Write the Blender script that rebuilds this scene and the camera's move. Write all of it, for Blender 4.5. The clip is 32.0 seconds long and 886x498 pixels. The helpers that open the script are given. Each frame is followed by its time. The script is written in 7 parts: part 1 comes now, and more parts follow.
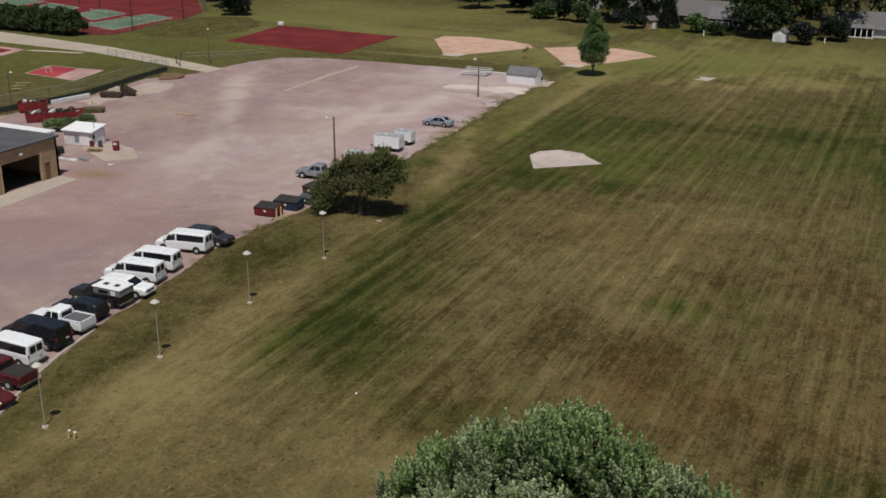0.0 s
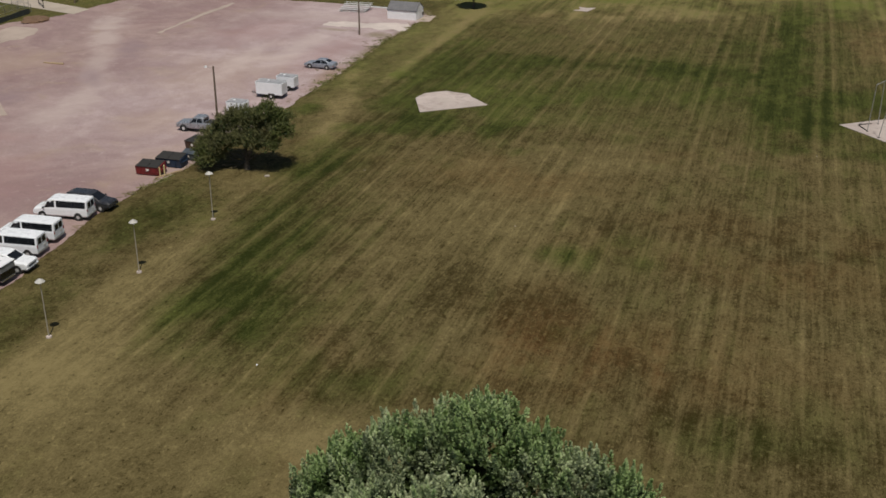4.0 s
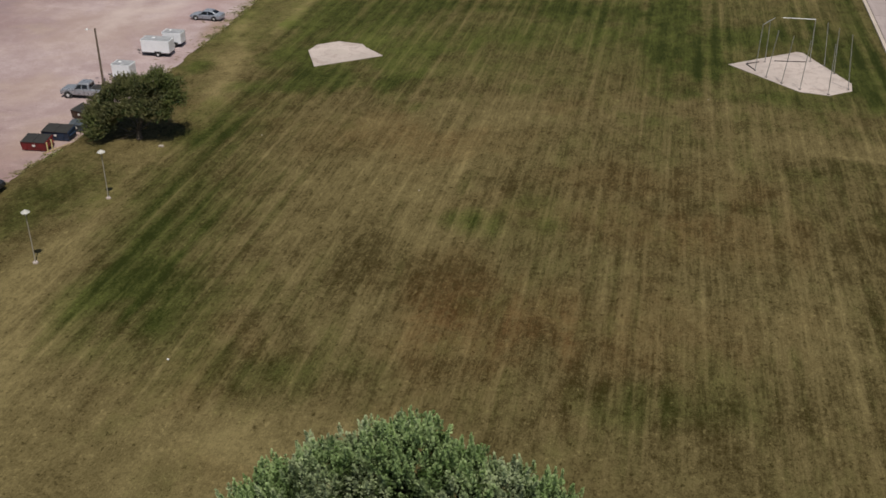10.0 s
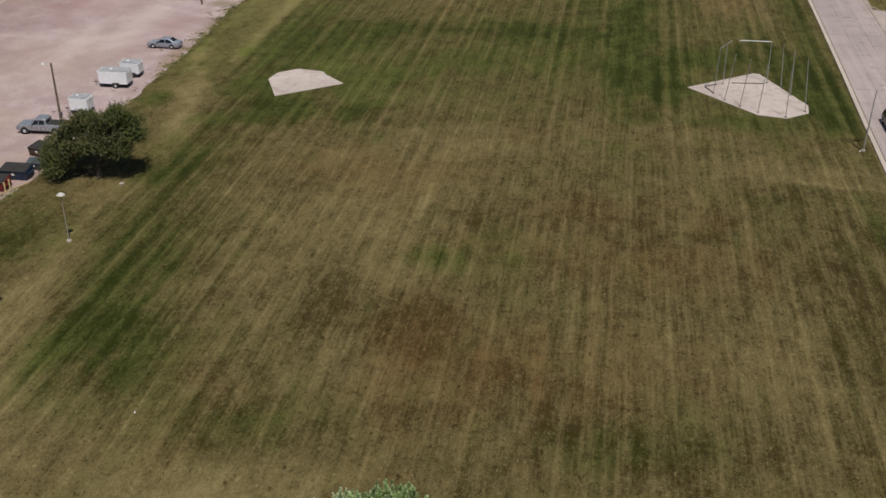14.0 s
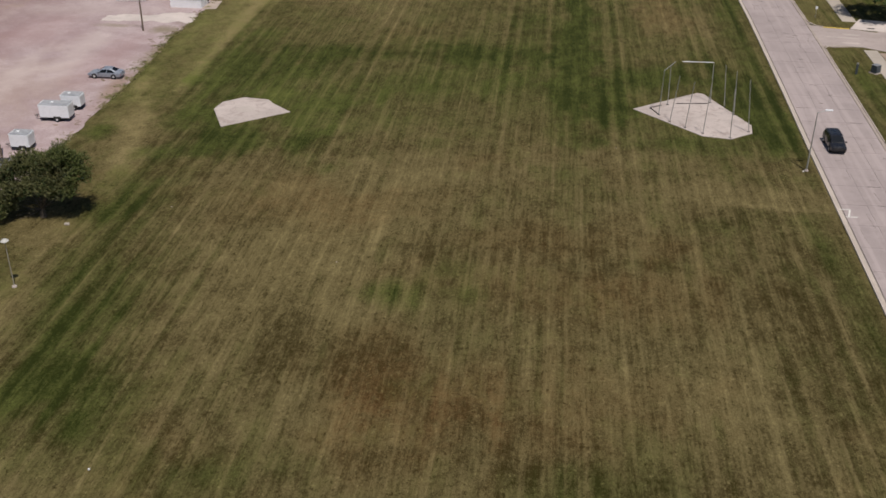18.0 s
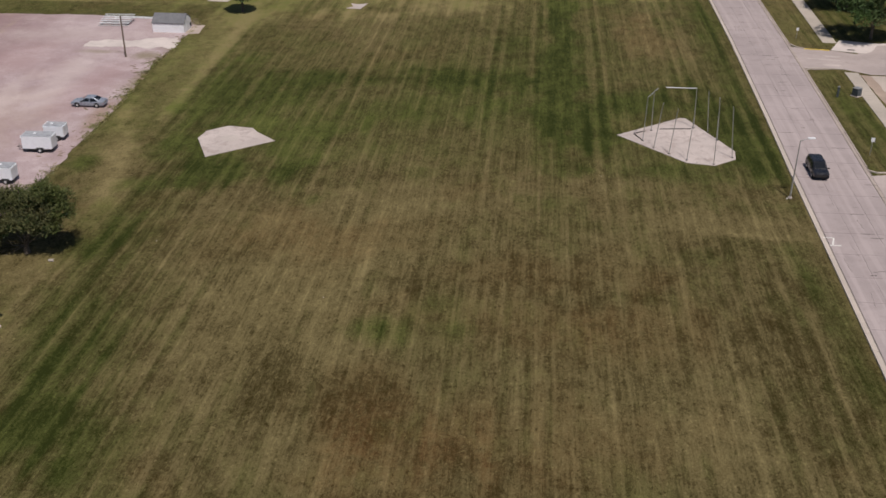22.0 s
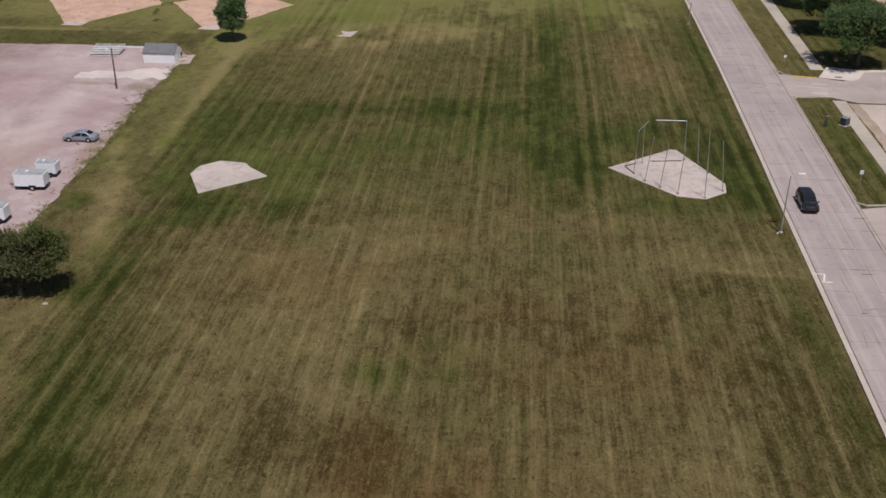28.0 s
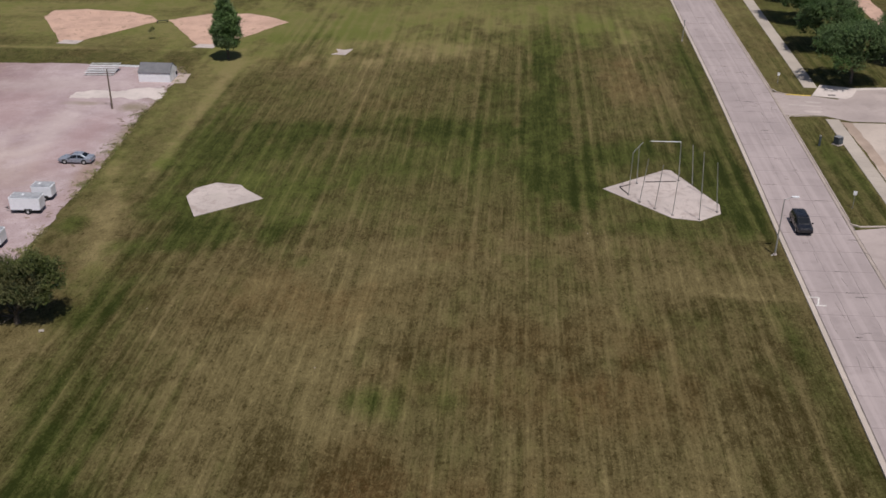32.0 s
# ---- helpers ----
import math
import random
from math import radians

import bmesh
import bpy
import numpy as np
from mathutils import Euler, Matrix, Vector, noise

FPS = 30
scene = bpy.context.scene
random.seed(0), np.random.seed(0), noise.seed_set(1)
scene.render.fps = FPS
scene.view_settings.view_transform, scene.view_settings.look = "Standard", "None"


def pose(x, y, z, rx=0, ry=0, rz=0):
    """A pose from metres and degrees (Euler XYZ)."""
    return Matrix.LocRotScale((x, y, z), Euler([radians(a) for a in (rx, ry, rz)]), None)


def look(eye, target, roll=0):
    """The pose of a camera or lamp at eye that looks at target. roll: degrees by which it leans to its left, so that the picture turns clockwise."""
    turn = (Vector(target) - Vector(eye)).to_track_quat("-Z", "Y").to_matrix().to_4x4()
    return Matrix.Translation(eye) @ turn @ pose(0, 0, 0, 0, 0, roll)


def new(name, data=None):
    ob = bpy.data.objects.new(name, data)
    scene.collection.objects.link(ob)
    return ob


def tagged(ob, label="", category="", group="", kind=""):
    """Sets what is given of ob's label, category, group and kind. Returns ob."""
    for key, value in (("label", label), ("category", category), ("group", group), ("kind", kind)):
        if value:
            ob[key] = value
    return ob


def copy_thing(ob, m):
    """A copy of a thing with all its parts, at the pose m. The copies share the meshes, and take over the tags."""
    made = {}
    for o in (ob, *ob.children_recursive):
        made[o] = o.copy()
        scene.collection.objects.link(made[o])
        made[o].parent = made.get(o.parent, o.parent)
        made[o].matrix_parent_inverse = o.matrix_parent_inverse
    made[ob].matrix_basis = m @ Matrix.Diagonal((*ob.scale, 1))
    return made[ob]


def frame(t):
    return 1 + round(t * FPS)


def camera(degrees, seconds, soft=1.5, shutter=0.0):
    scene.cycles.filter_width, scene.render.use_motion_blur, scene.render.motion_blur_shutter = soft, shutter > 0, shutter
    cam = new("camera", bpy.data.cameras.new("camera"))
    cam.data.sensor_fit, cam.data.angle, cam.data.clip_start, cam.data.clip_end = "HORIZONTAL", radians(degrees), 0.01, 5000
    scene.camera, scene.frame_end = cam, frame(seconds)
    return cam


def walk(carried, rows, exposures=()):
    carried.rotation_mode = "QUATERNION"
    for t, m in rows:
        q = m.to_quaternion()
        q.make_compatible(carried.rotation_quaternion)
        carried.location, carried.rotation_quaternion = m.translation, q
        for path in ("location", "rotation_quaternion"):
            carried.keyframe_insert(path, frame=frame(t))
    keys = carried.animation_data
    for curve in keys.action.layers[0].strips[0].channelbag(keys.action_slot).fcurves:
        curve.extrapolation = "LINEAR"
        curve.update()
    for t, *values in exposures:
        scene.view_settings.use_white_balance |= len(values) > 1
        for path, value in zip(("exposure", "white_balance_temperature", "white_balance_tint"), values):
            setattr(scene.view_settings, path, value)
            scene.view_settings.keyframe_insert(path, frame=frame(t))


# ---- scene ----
cam = camera(46.02, 32.0, soft=1.65)
# seconds, eye x, y, z, then yaw to the left of +y, pitch and roll in degrees
FLIGHT = [
    (0, 3.804, -4.643, 36.855, 24.939, -19.904, 0.381),
    (1, 3.354, -4.277, 37.530, 22.955, -20.980, 0.438),
    (2, 3.048, -4.055, 38.283, 21.205, -22.094, 0.458),
    (3, 2.809, -3.871, 39.035, 19.705, -23.142, 0.456),
    (3.5, 2.693, -3.772, 39.408, 18.910, -23.650, 0.452),
    (5.5, 2.195, -3.333, 40.921, 15.880, -25.846, 0.444),
    (6, 2.075, -3.210, 41.280, 15.188, -26.363, 0.437),
    (7, 1.846, -2.925, 41.965, 14.022, -27.380, 0.411),
    (8, 1.625, -2.572, 42.633, 12.891, -28.414, 0.376),
    (9, 1.423, -2.210, 43.315, 12.333, -28.694, 0.353),
    (10, 1.223, -1.856, 43.995, 11.812, -28.684, 0.345),
    (11, 1.010, -1.497, 44.665, 11.385, -28.634, 0.340),
    (12, 0.822, -1.142, 45.336, 10.989, -28.602, 0.326),
    (13, 0.669, -0.786, 45.988, 10.409, -28.560, 0.306),
    (14, 0.484, -0.416, 46.603, 9.402, -28.471, 0.294),
    (14.5, 0.375, -0.232, 46.904, 8.884, -28.447, 0.292),
    (16.5, -0.112, 0.480, 48.118, 6.734, -28.268, 0.299),
    (17, -0.185, 0.655, 48.420, 6.480, -28.261, 0.297),
    (18, -0.280, 1.002, 48.987, 6.136, -28.196, 0.285),
    (19, -0.334, 1.344, 49.504, 5.763, -28.009, 0.265),
    (20, -0.398, 1.667, 50.063, 5.603, -27.936, 0.243),
    (21, -0.520, 1.940, 50.647, 5.311, -27.892, 0.228),
    (22, -0.682, 2.166, 51.201, 5.130, -27.733, 0.223),
    (23, -0.820, 2.382, 51.731, 4.967, -27.692, 0.221),
    (24, -0.929, 2.580, 52.259, 4.864, -27.563, 0.211),
    (25, -1.046, 2.750, 52.793, 4.732, -27.495, 0.192),
    (25.5, -1.107, 2.829, 53.054, 4.652, -27.468, 0.182),
    (27.5, -1.311, 3.157, 54.009, 4.487, -27.236, 0.133),
    (28, -1.342, 3.247, 54.248, 4.431, -27.220, 0.122),
    (29, -1.396, 3.425, 54.716, 4.398, -27.131, 0.103),
    (30, -1.438, 3.568, 55.161, 4.260, -26.991, 0.090),
    (31, -1.443, 3.678, 55.613, 4.242, -26.898, 0.079),
    (32, -1.441, 3.824, 56.096, 4.135, -26.828, 0.068),
]


def aim(x, y, z, yaw, pitch, roll):
    a, b = radians(yaw), radians(pitch)
    way = Vector((-math.sin(a) * math.cos(b), math.cos(a) * math.cos(b), math.sin(b)))
    return look((x, y, z), Vector((x, y, z)) + 60 * way, roll)


# the clip's camera drifts a little in brightness and white balance
EXPOSURES = [(0, -0.18, 6600, 10), (2.5, -0.24, 6650, 10), (6, -0.12, 6750, 10), (13, -0.06, 6600, 10), (23, -0.06, 6420, 15), (32, -0.06, 6300, 15)]
walk(cam, [(t, aim(*row)) for t, *row in FLIGHT], EXPOSURES)

# ---- light ----
SUN = Vector((0.182, -0.364, 0.913)).normalized()
world = bpy.data.worlds.new("world")
scene.world = world
world.use_nodes = True
wn = world.node_tree.nodes
sky = wn.new("ShaderNodeTexSky")
sky.sky_type, sky.sun_disc = "NISHITA", False
sky.sun_elevation, sky.sun_rotation = math.asin(SUN.z), math.atan2(SUN.x, SUN.y)
world.node_tree.links.new(sky.outputs[0], wn["Background"].inputs[0])
wn["Background"].inputs[1].default_value = 0.05
lamp = bpy.data.lights.new("sun", "SUN")
lamp.energy, lamp.angle, lamp.color = 3.75, radians(0.55), (1.0, 0.95, 0.86)
sun = new("sun", lamp)
sun.matrix_world = look(SUN * 200, (0, 0, 0))


# ---- materials ----
class Nodes:
    """Short names for the nodes of one material."""

    def __init__(self, name, rough=0.8, metal=0.0):
        self.mat = bpy.data.materials.new(name)
        self.mat.use_nodes = True
        self.tree = self.mat.node_tree
        self.bsdf = self.tree.nodes["Principled BSDF"]
        self.bsdf.inputs["Roughness"].default_value = rough
        self.bsdf.inputs["Metallic"].default_value = metal
        self.pos = self.add("ShaderNodeNewGeometry").outputs["Position"]
        self.obj = None

    def add(self, kind):
        return self.tree.nodes.new(kind)

    def put(self, socket, value):
        if isinstance(value, bpy.types.NodeSocket):
            self.tree.links.new(value, socket)
        elif socket.type == "RGBA":
            socket.default_value = (*value[:3], 1)
        else:
            socket.default_value = value

    def local(self):
        if self.obj is None:
            self.obj = self.add("ShaderNodeTexCoord").outputs["Object"]
        return self.obj

    def math(self, op, a, b=0.0, c=0.0, clamp=False):
        n = self.add("ShaderNodeMath")
        n.operation, n.use_clamp = op, clamp
        for socket, value in zip(n.inputs, (a, b, c)):
            self.put(socket, value)
        return n.outputs[0]

    def vec(self, op, a, b):
        n = self.add("ShaderNodeVectorMath")
        n.operation = op
        self.put(n.inputs[0], a), self.put(n.inputs[1], b)
        return n.outputs["Value" if op in ("LENGTH", "DOT_PRODUCT") else "Vector"]

    def noise(self, scale, detail=3.0, rough=0.55, at=None, warp=0.0):
        n = self.add("ShaderNodeTexNoise")
        self.put(n.inputs["Vector"], self.pos if at is None else at)
        for key, value in (("Scale", scale), ("Detail", detail), ("Roughness", rough), ("Distortion", warp)):
            n.inputs[key].default_value = value
        return n.outputs["Fac"]

    def span(self, value, a, b, low=0.0, high=1.0, smooth=True):
        n = self.add("ShaderNodeMapRange")
        n.interpolation_type = "SMOOTHSTEP" if smooth else "LINEAR"
        for socket, v in zip(n.inputs, (value, a, b, low, high)):
            self.put(socket, v)
        return n.outputs[0]

    def mix(self, fac, a, b, how="MIX"):
        n = self.add("ShaderNodeMix")
        n.data_type, n.blend_type = "RGBA", how
        self.put(n.inputs[0], fac), self.put(n.inputs[6], a), self.put(n.inputs[7], b)
        return n.outputs[2]

    def random(self):
        return self.add("ShaderNodeObjectInfo").outputs["Random"]

    def island(self):
        return self.add("ShaderNodeNewGeometry").outputs["Random Per Island"]

    def bump(self, height, strength=0.3, far=0.02):
        n = self.add("ShaderNodeBump")
        n.inputs["Strength"].default_value, n.inputs["Distance"].default_value = strength, far
        self.put(n.inputs["Height"], height)
        self.put(self.bsdf.inputs["Normal"], n.outputs[0])

    def done(self, color=None, rough=None):
        if color is not None:
            self.put(self.bsdf.inputs["Base Color"], color)
        if rough is not None:
            self.put(self.bsdf.inputs["Roughness"], rough)
        return self.mat


def plain(name, color, rough=0.6, metal=0.0, vary=0.12, scale=1.5, bump=0.0):
    """Paint, plastic or metal with faint soiling at two scales."""
    n = Nodes(name, rough, metal)
    big, fine = n.noise(scale, 4), n.noise(scale * 12, 3)
    dirt = n.math("ADD", n.math("MULTIPLY", big, 0.65), n.math("MULTIPLY", fine, 0.35))
    dark = tuple(c * (1 - vary * 1.6) for c in color)
    lite = tuple(min(1, c * (1 + vary)) for c in color)
    if bump:
        n.bump(fine, bump)
    return n.done(n.mix(n.span(dirt, 0.3, 0.7), dark, lite), n.span(big, 0.3, 0.7, rough * 0.85, min(1, rough * 1.15)))


def gloss(name, color, rough=0.28, metal=0.0):
    """Car paint under a clear coat, dusty."""
    n = Nodes(name, rough, metal)
    n.bsdf.inputs["Coat Weight"].default_value = 0.2
    n.bsdf.inputs["Coat Roughness"].default_value = 0.12
    dust = n.noise(2.2, 4)
    return n.done(n.mix(n.span(dust, 0.45, 0.8, 0, 0.05), color, (0.3, 0.26, 0.23)), n.span(dust, 0.3, 0.8, rough * 0.8, rough * 1.5))


# patches of the lawn: centre, radii, turn, how much greener, how much lighter
WATERED = [
    (-42.5, 82, 5.6, 29, 8, 0.58, -0.16), (-34.0, 63, 3.6, 9, 12, 0.6, -0.12), (-40.5, 68, 3.2, 7, 10, 0.35, -0.12), (-46, 97, 4, 7, 10, 0.35, -0.12),
    (-37.5, 116.5, 9.5, 4.4, 8, 0.85, -0.18), (-46, 146, 5, 18, 6, 0.55, -0.08), (-45.5, 125, 3.5, 8, 10, 0.4, -0.1), (-38, 150, 9, 7, 0, 0.4, -0.1),
    (-24, 154, 14, 4, 3, 0.42, -0.12), (-8, 156, 9, 5, 0, 0.5, -0.14), (-16, 141, 24, 6, 2, 0.4, 0.04), (-27, 110, 2.6, 2.0, 0, 0.4, -0.14),
]
RAKED = [
    (3.6, 163, 4.2, 40, 0, 0.8, -0.2), (6.5, 136, 4.6, 7, 0, 0.75, -0.2), (-3, 172, 4, 22, 0, 0.3, -0.1), (12, 146, 8, 6, 0, 0.55, -0.16),
    (25.5, 142, 4.5, 15, 3, 0.62, -0.2), (28.6, 128, 2.6, 9, 0, 0.75, -0.22), (29.3, 172, 2.0, 40, -1, 0.6, -0.16), (16, 121.5, 10, 2.6, 3, 0.3, -0.05),
    (28.4, 88, 1.4, 20, 3, 0.5, -0.16), (13, 212, 4, 12, 0, 0.3, -0.08), (4, 205, 3.4, 16, 0, 0.4, -0.12), (-14.5, 83, 4.2, 2.6, 0, 0.72, -0.06),
]
GREEN_SPOTS = [
    (-9, 88, 2.4, 2.2, 0, 0.4, -0.08), (-7, 83.5, 2.2, 1.8, 0, 0.42, -0.04), (10, 91, 3, 1.6, 0, 0.3, -0.08), (3, 58, 7, 2.4, 4, 0.4, -0.06),
    (-23, 56, 7, 4, 14, 0.4, -0.14), (-43, 62, 3, 4, 0, 0.4, 0.10), (-11, 68, 2, 2, 0, 0.35, 0), (17, 100, 3.4, 2, 0, 0.35, -0.08),
    (7, 106, 3, 2, 0, 0.3, 0.02), (-33.5, 133.5, 11, 4, 0, 0.42, 0.14), (-36, 127, 9, 7, 0, 0.35, 0.08), (-48, 128, 2, 9, 4, 0.35, 0.10),
]
SCORCHED = [
    (-14.5, 71.5, 5, 4.2, 0, -0.15, -0.26), (-1, 95, 10, 3.2, 4, -0.2, -0.17), (3, 91, 6, 4, 0, -0.15, -0.12), (-22.5, 76, 3, 7, 12, -0.05, -0.22),
    (-4, 62, 10, 6, 4, -0.12, -0.1), (12, 80, 10, 7, 0, -0.1, -0.06), (20, 90, 5, 10, 4, 0.0, -0.1), (11, 56, 9, 7, 0, 0.0, -0.08),
    (-11, 91.5, 4.4, 2, 0, 0.05, -0.2), (24, 76, 5, 12, 3, 0.0, -0.16), (-9, 20, 30, 14, 0, -0.1, -0.1), (22, 104, 3, 4, 0, 0.15, -0.16),
]
BLEACHED = [
    (-20, 96, 8, 16, 4, -0.3, 0.17), (-19, 82, 3.6, 8, 0, -0.3, 0.15), (-28, 85, 5, 12, 8, -0.25, 0.10), (-22, 123, 7, 3.4, 0, -0.15, 0.14), (5, 117, 12, 3.4, 2, -0.2, 0.10),
    (20, 108, 9, 2.6, -8, -0.3, 0.2), (22, 105.8, 9, 0.5, -7.8, -0.25, 0.2), (-13, 112, 9, 5, 0, -0.2, 0.1), (-17, 64, 4, 5, 6, -0.15, 0.14), (8, 70, 7, 6, 0, -0.15, 0.10), (16, 73, 3, 8, 0, -0.1, 0.14),
]
STRAW = [
    (-35, 44, 19, 10, 10, -0.2, 0.22), (-46.8, 60, 3.6, 22, 4, -0.35, 0.42), (-51.6, 116, 2.2, 18, 14, -0.35, 0.5), (-48.5, 91, 5, 3.6, 0, -0.3, 0.26), (-41, 53, 8, 6, 0, -0.1, 0.14),
    (-51.8, 160, 1.5, 34, 2, -0.25, 0.42), (-48.6, 152, 1.0, 26, 2, -0.1, 0.1), (-55.5, 164, 5.5, 34, 0, 0.05, 0.46), (-92, 194.6, 24, 0.9, 0, -0.3, 0.4), (-21, 49, 8, 5, 8, -0.1, 0.2),
]
ROUGH = [
    (-54.5, 77, 4.0, 9, 4, 0.6, -0.2), (-52.5, 57, 2.6, 9, 4, 0.35, -0.12), (-50.5, 45, 2.6, 9, 0, 0.35, -0.1), (-55.5, 118, 2.0, 2.4, 0, 0.5, -0.2), (-50.3, 152, 0.5, 30, 1, 0.2, -0.36),
    (-44.5, 40, 2.0, 2.0, 0, 0.4, 0.12), (18.5, 181, 6, 16, 0, -0.5, 0.1), (24, 178, 1.5, 16, 0, -0.3, 0.1), (-30, 180, 11, 13, 0, -0.35, 0.18), (-20, 196, 12, 10, 0, -0.3, 0.22), (-39, 182, 7, 12, 0, -0.1, -0.06),
]
OUTLYING = [
    (-60, 212, 60, 20, 0, 0.2, 0.78), (-15, 230, 60, 20, 0, 0.15, 0.5), (-51, 258, 9, 5, 0, 0.8, 0.2), (46, 205, 6, 70, 0, -0.15, 0.1), (45, 145, 2.6, 20, 0, 0.5, -0.1), (-160, 165, 50, 50, 0, 0.35, 0.34), (-130, 246, 55, 34, 0, 0.15, 0.6),
    (-84, 206, 6, 5, 0, 0.3, -0.1), (-118, 236, 1.2, 30, 10, -0.2, 0.3), (-124, 236, 1.0, 30, 10, -0.2, 0.3), (-150, 205, 6, 22, 0, -0.1, 0.2), (58, 215, 8, 40, 0, 0.3, -0.1), (-40, 206, 14, 4, 10, 0.4, -0.1),
]
RUSTED = [(-14.5, 71, 5, 5), (-0.5, 94.5, 10, 4), (-9, 66, 8, 6), (4, 68, 9, 6), (-2, 86, 8, 5), (19, 179, 5, 14), (-10, 60, 6, 5), (12, 84, 7, 6), (-24, 100, 9, 6)]


def grass_material():
    n = Nodes("dry_mown_grass", 0.95)
    n.bsdf.inputs["Specular IOR Level"].default_value = 0.1
    split = n.add("ShaderNodeSeparateXYZ")
    n.put(split.inputs[0], n.pos)
    x, y = split.outputs[0], split.outputs[1]

    def stretched(sx, sy, detail=3.0, rough=0.65, warp=0.0, off=0.0):
        along = n.add("ShaderNodeMapping")
        n.put(along.inputs[0], n.pos)
        along.inputs["Scale"].default_value = (sx, sy, 1)
        along.inputs["Location"].default_value = (off, off * 0.7, 0)
        return n.noise(1.0, detail, rough, along.outputs[0], warp)

    def centred(value, gain):
        return n.math("MULTIPLY_ADD", value, gain, -gain / 2)

    wide, mid = n.noise(0.045, 4, 0.6), stretched(0.21, 0.14, 5, 0.65)
    clump, tuft, fine = stretched(1.5, 0.85, 5, 0.72), stretched(3.8, 2.2, 4, 0.75), stretched(9.0, 5.5, 3, 0.8)
    blot = stretched(0.62, 0.36, 5, 0.72, 0.3, 13.0)
    blade = stretched(22.0, 12.0, 2, 0.7)
    field = n.math("MULTIPLY", n.span(x, -52, -46, 0.12, 1.0), n.span(y, 244, 200, 0.2, 1.0))
    field = n.math("MULTIPLY", field, n.span(y, 46, 58, 0.25, 1.0))
    # mower passes run along y: broad alternating bands, soft pale rows of cuttings between them
    xs = n.math("ADD", x, n.math("MULTIPLY_ADD", n.noise(0.012, 0), 1.2, centred(clump, 0.16)))
    band = n.math("SINE", n.math("MULTIPLY", xs, 2 * math.pi / 2.3))
    band = n.math("MULTIPLY", band, n.span(stretched(0.16, 0.02, 2), 0.38, 0.62, 0.0, 1.0))
    row = n.span(n.math("SINE", n.math("MULTIPLY", n.math("MULTIPLY_ADD", stretched(0.3, 0.01, 1), 1.6, xs), 2 * math.pi / 1.6)), 0.5, 1.0, 0, 1)
    row = n.math("MULTIPLY", row, n.span(stretched(0.8, 0.07, 4, 0.7), 0.4, 0.64, 0.1, 1.0))
    streak = n.span(stretched(1.2, 0.025, 3, 0.6), 0.32, 0.68, -1, 1)
    thread = n.span(stretched(3.6, 0.25, 3, 0.7), 0.34, 0.66, -1, 1)
    green = n.span(n.math("ADD", n.math("MULTIPLY", wide, 0.45), n.math("MULTIPLY", mid, 0.55)), 0.4, 0.64, 0.02, 0.42)
    green = n.math("ADD", green, n.span(n.math("ADD", y, centred(mid, 26.0)), 108, 128, -0.08, 0.25))
    tone = n.span(n.math("ADD", n.math("MULTIPLY", mid, 0.5), n.math("MULTIPLY", blot, 0.5)), 0.34, 0.68, 0.15, 0.52)
    rust = n.span(n.noise(0.06, 5, 0.65, warp=0.6), 0.5, 0.7, 0, 0.35)
    # the lawn's patches lie on the ground mesh as an attribute: greener, lighter, rustier
    lawn = n.add("ShaderNodeAttribute")
    lawn.attribute_name = "lawn"
    parted = n.add("ShaderNodeSeparateXYZ")
    n.put(parted.inputs[0], lawn.outputs["Vector"])
    green, tone, rust = (n.math("ADD", base, more) for base, more in zip((green, tone, rust), parted.outputs))
    rust = n.math("MULTIPLY", rust, n.span(clump, 0.3, 0.62, 0.3, 1.0), clamp=True)
    rough_strip = n.math("MULTIPLY", n.span(x, -46, -50), centred(n.noise(0.6, 5, 0.72), 1.2))
    green = n.math("MULTIPLY_ADD", rough_strip, 0.8, green)
    tone = n.math("MULTIPLY_ADD", rough_strip, -0.6, tone)
    lush_here = n.math("ADD", n.math("MULTIPLY", green, 0.8, clamp=True), 0.35)
    band = n.math("MULTIPLY", n.math("MULTIPLY", band, field), lush_here)
    rows = n.math("MULTIPLY", row, field)
    streak, thread = n.math("MULTIPLY", streak, field), n.math("MULTIPLY", thread, field)
    green = n.math("ADD", green, n.math("MULTIPLY", band, 0.2))
    green = n.math("ADD", green, n.math("MULTIPLY", rows, -0.14))
    green = n.math("ADD", green, n.math("MULTIPLY", streak, 0.08))
    green = n.math("ADD", green, centred(clump, 0.5))
    green = n.math("ADD", green, centred(tuft, 0.4), clamp=True)
    for part_, gain in ((band, -0.18), (rows, 0.23), (streak, -0.07), (thread, 0.12)):
        tone = n.math("MULTIPLY_ADD", part_, gain, tone)
    for part_, gain in ((clump, 0.6), (tuft, 1.2), (blot, 0.4), (fine, 1.25)):
        tone = n.math("ADD", tone, centred(part_, gain))
    # dark tufts and pale dead clumps
    tone = n.math("ADD", tone, n.span(stretched(2.2, 1.5, 3, 0.7, 0.0, 31.0), 0.58, 0.68, 0, -0.40))
    tone = n.math("ADD", tone, n.span(stretched(2.6, 1.8, 3, 0.7, 0.0, 57.0), 0.58, 0.68, 0, 0.42))
    tone = n.span(n.math("ADD", tone, centred(blade, 0.5)), -0.1, 1.12, 0, 1, smooth=False)
    dry = n.mix(tone, n.mix(rust, (0.034, 0.0255, 0.0065), (0.054, 0.028, 0.008)), n.mix(rust, (0.218, 0.176, 0.080), (0.206, 0.145, 0.062)))
    lush = n.mix(tone, (0.020, 0.026, 0.004), (0.120, 0.130, 0.034))
